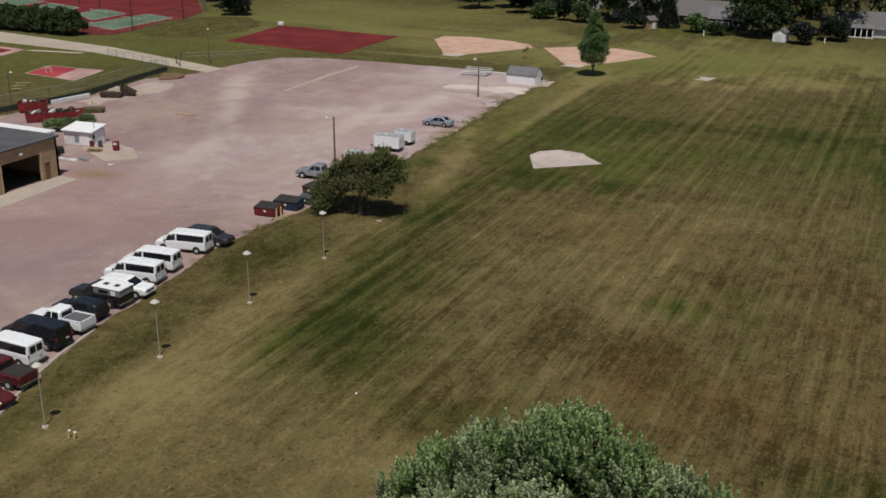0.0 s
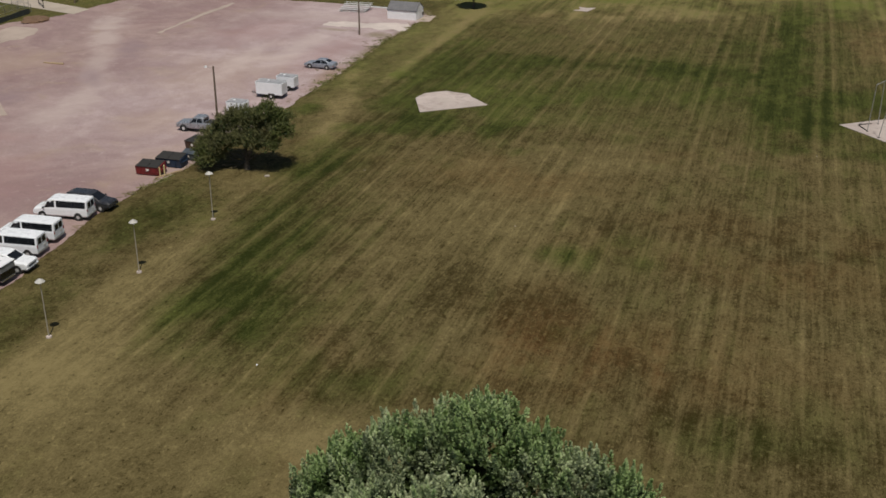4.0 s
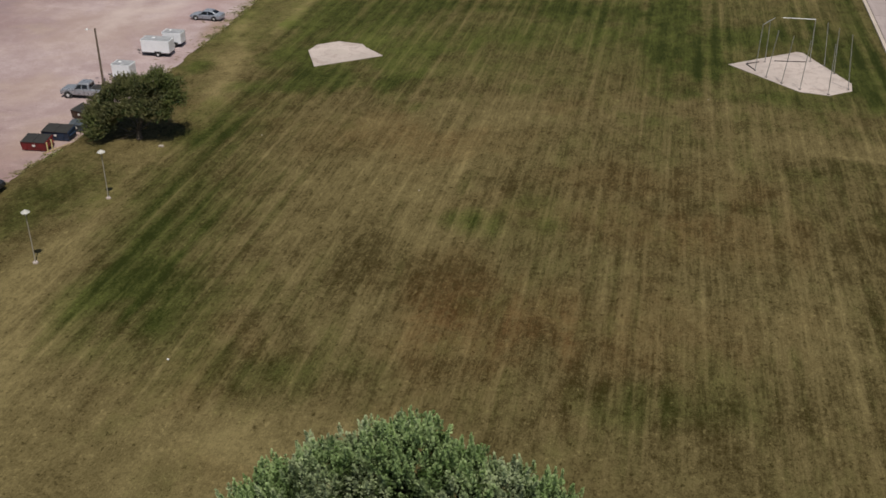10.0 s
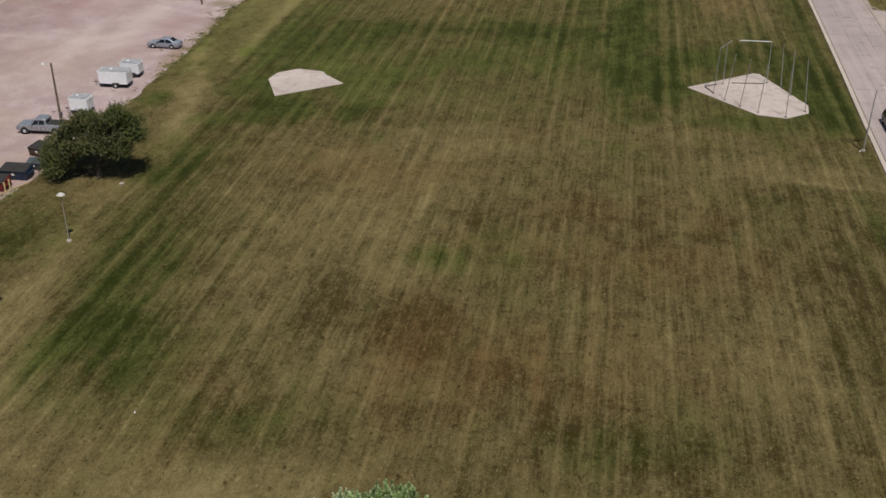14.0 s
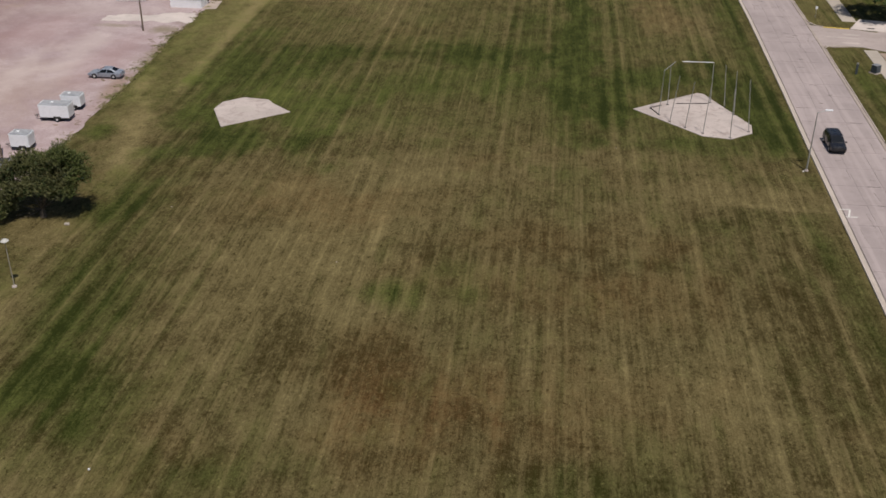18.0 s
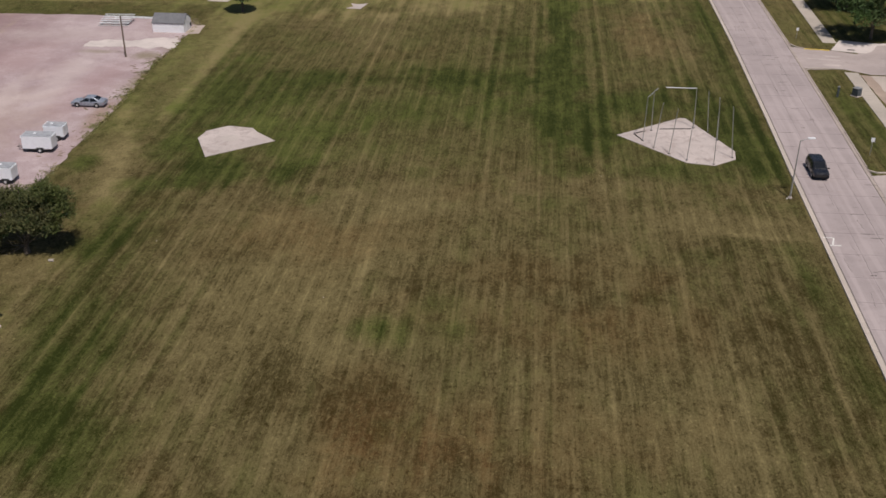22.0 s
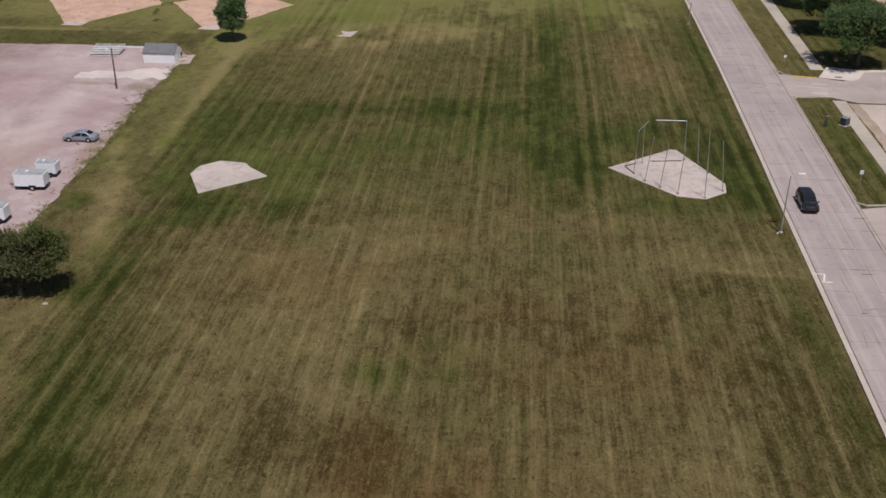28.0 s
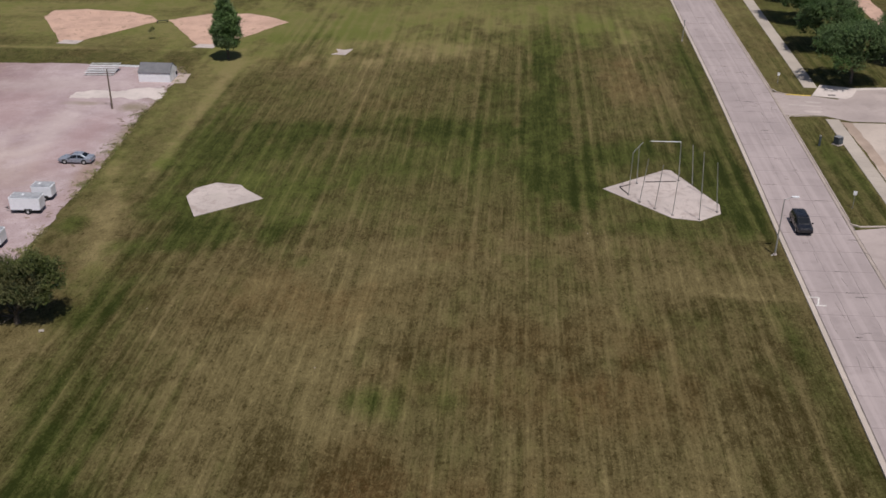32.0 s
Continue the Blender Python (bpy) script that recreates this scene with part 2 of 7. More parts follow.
    n.bump(n.math("ADD", fine, tuft), 0.6, 0.06)
    return n.done(n.mix(green, dry, lush))


# stretches of the lot: centre, radii, turn, strength, tint
GRAVEL_TINTS = {"pale": (0.47, 0.385, 0.36), "mauve": (0.235, 0.168, 0.185), "tan": (0.40, 0.30, 0.235), "rosy": (0.33, 0.195, 0.185), "white": (0.56, 0.47, 0.44), "soil": (0.23, 0.145, 0.08), "weedy": (0.20, 0.165, 0.095)}
WHEEL_TRACKS = [
    (-112, 154, 3.0, 8, 20, 0.75, "pale"), (-105, 143, 2.4, 8, 30, 0.7, "pale"), (-97, 130, 2.4, 9, 25, 0.6, "pale"), (-89, 116, 2.4, 9, 22, 0.55, "pale"), (-86, 105, 3.0, 8, 0, 0.5, "pale"),
    (-97.5, 139, 2.2, 7, 25, 0.6, "mauve"), (-92, 121, 1.6, 6, 40, 0.5, "mauve"), (-97, 108, 4, 6, 0, 0.6, "mauve"), (-92, 90, 10, 4, 25, 0.4, "rosy"), (-108, 126, 8, 8, 0, 0.4, "tan"),
]
SPILLS = [
    (-74, 66, 7, 14, 18, 0.45, "mauve"), (-80, 80, 9, 10, 10, 0.35, "rosy"), (-76, 130, 10, 14, 0, 0.35, "tan"), (-72, 106, 5, 5, 0, 0.4, "tan"), (-63.5, 91, 3, 7, 0, 0.45, "tan"),
    (-84, 157, 8, 10, 0, 0.3, "rosy"), (-72, 150, 3, 16, 4, 0.4, "white"), (-77, 140, 2, 14, 6, 0.35, "white"), (-66.5, 146, 3.5, 14, 0, 0.3, "rosy"), (-80, 172, 14, 4, 4, 0.4, "pale"),
    (-91.0, 93.6, 3.0, 2.2, 0, 0.85, "soil"), (-63.6, 161.5, 2.6, 2.4, 0, 0.8, "weedy"), (-61.4, 168, 1.4, 4, 0, 0.6, "weedy"), (-60.2, 149, 1.6, 7, 0, 0.6, "weedy"), (-60.5, 133, 1.8, 6, 8, 0.55, "soil"), (-72, 163, 4, 1.0, 0, 0.55, "weedy"),
]
WHEEL_TRACKS = WHEEL_TRACKS + SPILLS


def gravel_material():
    n = Nodes("pink_quartzite_gravel", 0.95)
    wide, mid, fine = n.noise(0.045, 5, 0.6, warp=1.5), n.noise(0.4, 5, 0.68), n.noise(5, 4, 0.75)
    stretch = n.add("ShaderNodeMapping")
    n.put(stretch.inputs[0], n.pos)
    stretch.inputs["Rotation"].default_value = (0, 0, radians(28))
    stretch.inputs["Scale"].default_value = (0.17, 0.05, 1)
    ruts = n.noise(1.0, 6, 0.65, stretch.outputs[0], warp=0.8)
    c = n.mix(n.span(wide, 0.38, 0.62), (0.285, 0.190, 0.190), (0.39, 0.286, 0.266))
    c = n.mix(n.span(n.noise(0.1, 5, 0.65, warp=1.0), 0.5, 0.68, 0, 0.5), c, (0.285, 0.172, 0.172))
    c = n.mix(n.span(n.noise(0.13, 4, 0.6, n.vec("ADD", n.pos, (31.0, 7.0, 0.0)), 0.8), 0.56, 0.7, 0, 0.5), c, (0.36, 0.27, 0.185))
    c = n.mix(n.span(ruts, 0.54, 0.7, 0, 0.35), c, (0.44, 0.365, 0.325))
    c = n.mix(n.span(mid, 0.3, 0.55, 0.35, 0.0), c, (0.19, 0.132, 0.118))
    c = n.mix(n.span(mid, 0.6, 0.8, 0.0, 0.25), c, (0.46, 0.38, 0.34))
    c = n.mix(n.span(fine, 0.3, 0.6, 0.4, 0.0), c, (0.15, 0.11, 0.10))
    c = n.mix(n.span(n.noise(0.75, 6, 0.75, warp=0.6), 0.55, 0.7, 0, 0.4), c, (0.54, 0.455, 0.43))
    c = n.mix(n.span(n.noise(1.3, 5, 0.75, n.vec("ADD", n.pos, (9.0, 50.0, 0.0))), 0.6, 0.7, 0, 0.35), c, (0.17, 0.12, 0.10))
    split = n.add("ShaderNodeSeparateXYZ")
    n.put(split.inputs[0], n.pos)
    fresh = n.math("MULTIPLY", n.span(split.outputs[1], 76, 118), n.span(split.outputs[0], -100, -78))
    c = n.mix(n.math("MULTIPLY", fresh, n.span(wide, 0.3, 0.6, 0.35, 0.7)), c, n.mix(n.span(fine, 0.3, 0.7), (0.42, 0.335, 0.348), (0.58, 0.488, 0.492)))
    c = n.mix(n.span(n.noise(0.3, 6, 0.72, n.vec("ADD", n.pos, (70.0, 3.0, 0.0))), 0.4, 0.62, 0.35, 0.0), c, (0.25, 0.17, 0.165))
    c = n.mix(n.span(n.noise(2.2, 4, 0.75, n.vec("ADD", n.pos, (13.0, 80.0, 0.0))), 0.6, 0.72, 0, 0.6), c, (0.13, 0.09, 0.075))
    ragged = n.math("MULTIPLY_ADD", n.noise(0.16, 5, 0.7, n.vec("ADD", n.pos, (3.0, 55.0, 0.0)), 0.8), 2.6, -1.3)
    for cx, cy, rx, ry, turn, how, tint in WHEEL_TRACKS:
        place = n.add("ShaderNodeMapping")
        place.vector_type = "TEXTURE"
        n.put(place.inputs[0], n.pos)
        place.inputs["Location"].default_value = (cx, cy, 0)
        place.inputs["Rotation"].default_value = (0, 0, radians(turn))
        place.inputs["Scale"].default_value = (rx, ry, 1000)
        here = n.span(n.math("ADD", n.vec("LENGTH", place.outputs[0], (0, 0, 0)), ragged), 1.5, 0.2, 0, how)
        c = n.mix(here, c, GRAVEL_TINTS[tint])
    n.bump(fine, 0.5, 0.04)
    return n.done(c)


def concrete_material(name, color, joint=0.0, streak=False, stain=0.0):
    n = Nodes(name, 0.85)
    wide, mid, fine = n.noise(0.12, 4), n.noise(0.9, 5, 0.65), n.noise(9, 3, 0.7)
    c = n.mix(n.span(wide, 0.3, 0.7), tuple(v * 0.88 for v in color), tuple(min(1, v * 1.1) for v in color))
    c = n.mix(n.span(mid, 0.5, 0.75, 0, 0.35), c, tuple(v * 0.62 for v in color))
    c = n.mix(n.span(n.noise(0.4, 4, 0.6, warp=0.8), 0.53, 0.7, 0, 0.42), c, tuple(v * 0.68 for v in color))
    c = n.mix(n.span(fine, 0.35, 0.7, 0.22, 0), c, tuple(v * 0.6 for v in color))
    if stain:
        c = n.mix(n.span(n.noise(0.5, 6, 0.75, warp=0.7), 0.5, 0.63, 0, stain), c, (color[0] * 0.68, color[1] * 0.64, color[2] * 0.62))
        c = n.mix(n.span(n.noise(1.6, 5, 0.75, n.vec("ADD", n.pos, (5.0, 17.0, 0.0)), 1.0), 0.58, 0.68, 0, stain), c, tuple(v * 0.5 for v in color))
    if streak:
        along = n.add("ShaderNodeMapping")
        n.put(along.inputs[0], n.pos)
        along.inputs["Scale"].default_value = (1.1, 0.025, 1)
        worn = n.noise(1.0, 4, 0.6, along.outputs[0])
        c = n.mix(n.span(worn, 0.46, 0.64, 0, 0.5), c, tuple(min(1, v * 1.22) for v in color))
        c = n.mix(n.span(n.noise(3.2, 3, 0.7), 0.66, 0.76, 0, 0.4), c, tuple(v * 0.45 for v in color))
    if joint:
        c = n.mix(n.math("MULTIPLY", n.random(), joint), c, tuple(v * 0.72 for v in color))
    n.bump(fine, 0.2, 0.01)
    return n.done(c)


def clay_material(name, color):
    n = Nodes(name, 0.95)
    wide, mid, fine = n.noise(0.22, 4, 0.6), n.noise(1.6, 5, 0.7), n.noise(7, 3, 0.8)
    c = n.mix(n.span(wide, 0.35, 0.65), tuple(v * 0.86 for v in color), tuple(v * 1.08 for v in color))
    c = n.mix(n.span(mid, 0.52, 0.72, 0, 0.6), c, (0.33, 0.22, 0.14))
    c = n.mix(n.span(n.noise(0.5, 6, 0.75, warp=1.0), 0.56, 0.66, 0, 0.75), c, (0.15, 0.12, 0.055))
    c = n.mix(n.span(fine, 0.4, 0.65, 0.3, 0), c, tuple(v * 0.6 for v in color))
    n.bump(fine, 0.3, 0.03)
    return n.done(c)


def court_material(name, color):
    n = Nodes(name, 0.95)
    n.bsdf.inputs["Specular IOR Level"].default_value = 0.1
    wide, fine = n.noise(0.15, 5), n.noise(4, 3)
    c = n.mix(n.span(wide, 0.35, 0.7), tuple(v * 0.8 for v in color), tuple(v * 1.2 for v in color))
    c = n.mix(n.span(fine, 0.45, 0.7, 0, 0.3), c, tuple(v * 0.7 for v in color))
    n.bump(fine, 0.2, 0.01)
    return n.done(c)


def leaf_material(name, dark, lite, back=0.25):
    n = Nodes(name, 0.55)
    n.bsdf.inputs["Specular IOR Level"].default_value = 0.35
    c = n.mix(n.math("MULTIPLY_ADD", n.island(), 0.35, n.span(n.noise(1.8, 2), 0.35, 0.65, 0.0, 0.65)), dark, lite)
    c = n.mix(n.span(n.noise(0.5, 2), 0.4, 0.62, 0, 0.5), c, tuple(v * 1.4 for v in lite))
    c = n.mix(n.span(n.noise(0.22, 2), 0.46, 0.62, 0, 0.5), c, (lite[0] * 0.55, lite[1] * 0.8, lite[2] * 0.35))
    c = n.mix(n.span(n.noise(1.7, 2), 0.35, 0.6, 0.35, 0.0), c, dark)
    soft = n.add("ShaderNodeBsdfTranslucent")
    n.put(soft.inputs[0], c)
    both = n.add("ShaderNodeMixShader")
    both.inputs[0].default_value = back
    n.put(n.bsdf.inputs["Base Color"], c)
    n.tree.links.new(n.bsdf.outputs[0], both.inputs[1])
    n.tree.links.new(soft.outputs[0], both.inputs[2])
    n.tree.links.new(both.outputs[0], n.tree.nodes["Material Output"].inputs[0])
    return n.mat


def bark_material():
    n = Nodes("grey_brown_bark", 0.95)
    c = n.mix(n.span(n.noise(7, 4), 0.35, 0.65), (0.05, 0.038, 0.028), (0.17, 0.135, 0.105))
    n.bump(n.noise(16, 3), 0.6, 0.02)
    return n.done(c)


def shingle_material(name, color):
    n = Nodes(name, 0.9)
    c = n.mix(n.span(n.noise(1.3, 4), 0.3, 0.7), tuple(v * 0.88 for v in color), tuple(v * 1.1 for v in color))
    c = n.mix(n.span(n.noise(14, 2), 0.4, 0.7, 0, 0.2), c, tuple(v * 0.6 for v in color))
    return n.done(c)


M = {
    "grass": grass_material(),
    "gravel": gravel_material(),
    "road": concrete_material("worn_street_concrete", (0.385, 0.322, 0.312), 0.22, True),
    "side": concrete_material("tan_apron_concrete", (0.50, 0.42, 0.36)),
    "kerb": concrete_material("pale_kerb_concrete", (0.525, 0.45, 0.39), 0.3),
    "wornkerb": concrete_material("soiled_kerb_concrete", (0.43, 0.36, 0.315), 0.4, stain=0.5),
    "pad": concrete_material("sunlit_pad_concrete", (0.515, 0.442, 0.408), stain=0.7),
    "ring": concrete_material("worn_circle_concrete", (0.49, 0.425, 0.385)),
    "walk": concrete_material("sidewalk_concrete", (0.455, 0.395, 0.335), 0.25),
    "joint": plain("dark_joint_filler", (0.19, 0.16, 0.145), 0.95, vary=0.3, scale=0.7),
    "tar": plain("weathered_tar", (0.19, 0.16, 0.155), 0.95, vary=0.4, scale=2.0),
    "clay": clay_material("infield_clay", (0.57, 0.375, 0.285)),
    "redcourt": court_material("faded_red_court", (0.155, 0.026, 0.027)),
    "brightred": court_material("bright_red_court", (0.37, 0.06, 0.068)),
    "pinkcourt": court_material("sun_bleached_pink_court", (0.43, 0.27, 0.255)),
    "greencourt": court_material("pale_green_court", (0.125, 0.185, 0.13)),
    "drive": concrete_material("grey_tan_drive_concrete", (0.43, 0.37, 0.305)),
    "soilstrip": court_material("tan_soil_strip", (0.40, 0.31, 0.25)),
    "deadweed": court_material("dead_weed_litter", (0.24, 0.18, 0.14)),
    "spill": concrete_material("pale_limestone_spill", (0.60, 0.525, 0.485)),
    "sideroad": concrete_material("side_street_concrete", (0.42, 0.35, 0.325)),
    "patched": concrete_material("patched_street_concrete", (0.50, 0.43, 0.395)),
    "sand": concrete_material("pale_gravel_spill", (0.43, 0.35, 0.30)),
    "maple": leaf_material("silver_maple_leaf", (0.055, 0.098, 0.032), (0.52, 0.58, 0.36)),
    "oak": leaf_material("dark_olive_leaf", (0.046, 0.052, 0.017), (0.175, 0.175, 0.07)),
    "pear": leaf_material("mid_green_leaf", (0.055, 0.10, 0.036), (0.20, 0.27, 0.12)),
    "street": leaf_material("deep_green_leaf", (0.036, 0.074, 0.025), (0.145, 0.21, 0.078)),
    "far": leaf_material("distant_dark_leaf", (0.016, 0.028, 0.012), (0.058, 0.082, 0.032)),
    "shrub": leaf_material("clipped_shrub_leaf", (0.028, 0.048, 0.018), (0.082, 0.12, 0.045)),
    "spruce": leaf_material("blue_black_needles", (0.008, 0.014, 0.012), (0.026, 0.036, 0.03)),
    # leaf colour darkened to stand for the shade inside the crowns
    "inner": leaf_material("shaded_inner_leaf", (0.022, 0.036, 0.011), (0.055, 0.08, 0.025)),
    "netting": plain("faded_green_netting", (0.13, 0.16, 0.13), 0.9),
    "redsoil": clay_material("red_brown_soil", (0.17, 0.10, 0.06)),
    "bark": bark_material(),
    "white": plain("white_paint", (0.82, 0.83, 0.86), 0.5, vary=0.05),
    "offwhite": plain("dusty_white_siding", (0.70, 0.70, 0.71), 0.6, vary=0.08),
    "tan": plain("tan_brick", (0.36, 0.255, 0.155), 0.9, vary=0.15, scale=0.8),
    "darkroof": plain("dark_membrane_roof", (0.085, 0.085, 0.095), 0.85, vary=0.2, scale=0.3),
    "shingle": shingle_material("grey_shingles", (0.155, 0.155, 0.165)),
    "paleshingle": shingle_material("pale_grey_shingles", (0.135, 0.128, 0.128)),
    "galv": plain("galvanised_steel", (0.5, 0.5, 0.5), 0.45, 0.7),
    "alu": plain("weathered_aluminium", (0.74, 0.74, 0.74), 0.45, 0.3),
    "wood": plain("weathered_pole_wood", (0.15, 0.115, 0.085), 0.9, vary=0.25, scale=3),
    "lumber": plain("raw_lumber", (0.42, 0.31, 0.19), 0.85, vary=0.2, scale=3),
    "black": plain("black_rubber", (0.02, 0.02, 0.021), 0.85),
    # mottled floor colour, darkened to stand for the dim garage inside
    "shadefloor": plain("oil_stained_floor", (0.06, 0.055, 0.05), 0.7, vary=0.3, scale=0.6),
    # near-black for real dark parts, and for shade painted on the vehicles
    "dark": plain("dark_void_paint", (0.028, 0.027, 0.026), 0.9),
    "glass": plain("tinted_window_glass", (0.012, 0.014, 0.017), 0.08, vary=0.05),
    "chrome": plain("bright_metal", (0.68, 0.68, 0.7), 0.25, 0.9),
    "rim": plain("dull_wheel_metal", (0.55, 0.55, 0.56), 0.45, 0.3),
    "trailerroof": plain("dusty_trailer_roof", (0.34, 0.35, 0.37), 0.6, vary=0.2),
    "shellgrey": plain("dull_ribbed_aluminium", (0.27, 0.28, 0.30), 0.5, 0.3, vary=0.2, scale=3),
    "lampshade": plain("dusty_lamp_shade", (0.50, 0.49, 0.46), 0.6),
    "lens": plain("clear_lamp_lens", (0.75, 0.75, 0.74), 0.15),
    "tail": plain("red_lamp_lens", (0.35, 0.02, 0.02), 0.25),
    "vanwhite": gloss("white_van_paint", (0.82, 0.85, 0.89)),
    "navy": gloss("navy_car_paint", (0.011, 0.012, 0.017)),
    "slate": gloss("slate_car_paint", (0.028, 0.030, 0.035)),
    "carblack": gloss("black_car_paint", (0.012, 0.012, 0.014)),
    "maroon": gloss("maroon_car_paint", (0.085, 0.012, 0.016)),
    "silver": gloss("silver_car_paint", (0.36, 0.38, 0.42), 0.3, 0.5),
    "bluegrey": gloss("blue_grey_car_paint", (0.30, 0.33, 0.39), 0.3, 0.3),
    "dumpred": plain("scuffed_red_steel", (0.19, 0.017, 0.019), 0.55, vary=0.3),
    "dumpblue": plain("scuffed_navy_steel", (0.022, 0.042, 0.085), 0.55, vary=0.3),
    "dumpgrey": plain("scuffed_slate_steel", (0.07, 0.085, 0.10), 0.55, vary=0.3),
    "rust": plain("rusty_brown_steel", (0.075, 0.045, 0.032), 0.8, vary=0.35),
    "yellow": plain("faded_yellow_paint", (0.62, 0.52, 0.26), 0.6),
    "yellowkerb": plain("yellow_kerb_paint", (0.68, 0.50, 0.10), 0.7, vary=0.2),
    "paint": plain("worn_white_line", (0.72, 0.70, 0.66), 0.8, vary=0.15),
    "fence": plain("dark_fence_fabric", (0.035, 0.042, 0.038), 0.9),
    "rubble": concrete_material("broken_concrete", (0.38, 0.335, 0.29)),
    "housebrown": plain("dark_brown_siding", (0.07, 0.055, 0.045), 0.8, vary=0.2),
    "fascia": plain("grey_roof_trim", (0.20, 0.20, 0.21), 0.6),
    "rustdoor": plain("brown_steel_door", (0.16, 0.085, 0.05), 0.6),
    "olive": plain("faded_olive_paint", (0.13, 0.115, 0.055), 0.7, vary=0.25),
}


# ---- mesh helpers ----
def part(name, bm, material, parent=None, label=""):
    me = bpy.data.meshes.new(name)
    bm.normal_update()
    bm.to_mesh(me)
    bm.free()
    me.materials.append(material)
    ob = new(name, me)
    ob.parent = parent
    return tagged(ob, label)


def thing(name, m, label, category, group=""):
    ob = new(name)
    ob.empty_display_size = 0.3
    ob.matrix_basis = m
    return tagged(ob, label, category, group)


def solid(name, bm, material, label, category="", kind="", group=""):
    ob = part(name, bm, material)
    return tagged(ob, label, category, group, kind)


def box(bm, x, y, z, sx, sy, sz, bevel=0.0, turn=0.0):
    """A box with its base at z, centred at x, y."""
    r = bmesh.ops.create_cube(bm, size=1, matrix=pose(x, y, z + sz / 2, 0, 0, turn) @ Matrix.Diagonal((sx, sy, sz, 1)))
    if bevel:
        edges = {e for v in r["verts"] for e in v.link_edges}
        bmesh.ops.bevel(bm, geom=list(edges), offset=bevel, segments=2, affect="EDGES")
    return bm


def rod(bm, a, b, r0, r1=None, seg=10):
    """A round bar from a to b."""
    a, b = Vector(a), Vector(b)
    turn = (b - a).to_track_quat("Z", "Y").to_matrix().to_4x4()
    bmesh.ops.create_cone(bm, cap_ends=True, segments=seg, radius1=r0, radius2=r0 if r1 is None else r1, depth=(b - a).length,
                          matrix=Matrix.Translation((a + b) / 2) @ turn)
    return bm


def panel(bm, pts, thick):
    """A plate with the outline pts, thick along its normal."""
    vs = [bm.verts.new(p) for p in pts]
    f = bm.faces.new(vs)
    f.normal_update()
    step = f.normal * thick
    top = [bm.verts.new(v.co + step) for v in vs]
    bm.faces.new(top)
    for i in range(len(vs)):
        j = (i + 1) % len(vs)
        bm.faces.new((vs[i], vs[j], top[j], top[i]))
    bmesh.ops.recalc_face_normals(bm, faces=bm.faces)
    return bm


def loft(bm, rings):
    rows = [[bm.verts.new(p) for p in ring] for ring in rings]
    for a, b in zip(rows, rows[1:]):
        for i in range(len(a)):
            j = (i + 1) % len(a)
            bm.faces.new((a[i], a[j], b[j], b[i]))
    bm.faces.new(rows[0][::-1]), bm.faces.new(rows[-1])
    bmesh.ops.recalc_face_normals(bm, faces=bm.faces)
    return bm


def outline(pts, step=1.6, ragged=0.0, seed=0.0):
    """Points along a closed line, every step metres, each pushed aside by noise."""
    out = []
    for (ax, ay), (bx, by) in zip(pts, pts[1:] + pts[:1]):
        a, b = Vector((ax, ay, 0)), Vector((bx, by, 0))
        side = (b - a).normalized().cross(Vector((0, 0, 1)))
        k = max(1, int((b - a).length / step))
        for i in range(k):
            p = a.lerp(b, i / k)
            push = noise.noise(p * 0.35 + Vector((seed, 0, 0))) + 0.6 * noise.noise(p * 1.4 + Vector((0, seed, 3)))
            q = p + side * push * ragged
            out.append((q.x, q.y))
    return out


def sheet(name, pts, z, material, label, ragged=0.0, deep=0.25, step=1.6, category=""):
    """A piece of ground cover with thickness and, where ragged, an uneven rim."""
    bm = bmesh.new()
    line = outline(pts, step, ragged, pts[0][0]) if ragged else pts
    top = [bm.verts.new((x, y, z)) for x, y in line]
    low = [bm.verts.new((x, y, z - deep)) for x, y in line]
    f = bm.faces.new(top)
    for i in range(len(top)):
        j = (i + 1) % len(top)
        bm.faces.new((low[i], low[j], top[j], top[i]))
    bmesh.ops.recalc_face_normals(bm, faces=bm.faces)
    bmesh.ops.triangulate(bm, faces=[f])
    return solid(name, bm, material, label, category, "structure")


# ---- ground ----
def lattice(seed, x, y, size, octaves=4, rough=0.6):
    """Value noise over the plan, about -0.5 to 0.5; size is the largest cell in metres."""
    total, gain, norm = np.zeros_like(x), 1.0, 0.0
    for k in range(octaves):
        table = np.random.default_rng(seed + k).random((256, 256)) - 0.5
        u, v = x / size + 17.3 * k, y / size + 9.1 * k
        i, j = np.floor(u).astype(int), np.floor(v).astype(int)
        fu, fv = u - i, v - j
        fu, fv = fu * fu * (3 - 2 * fu), fv * fv * (3 - 2 * fv)
        p, q, i, j = (i + 1) % 256, (j + 1) % 256, i % 256, j % 256
        total += gain * ((table[i, j] * (1 - fu) + table[p, j] * fu) * (1 - fv) + (table[i, q] * (1 - fu) + table[p, q] * fu) * fv)
        norm, gain, size = norm + gain, gain * rough, size / 2.1
    return total / norm * 1.6


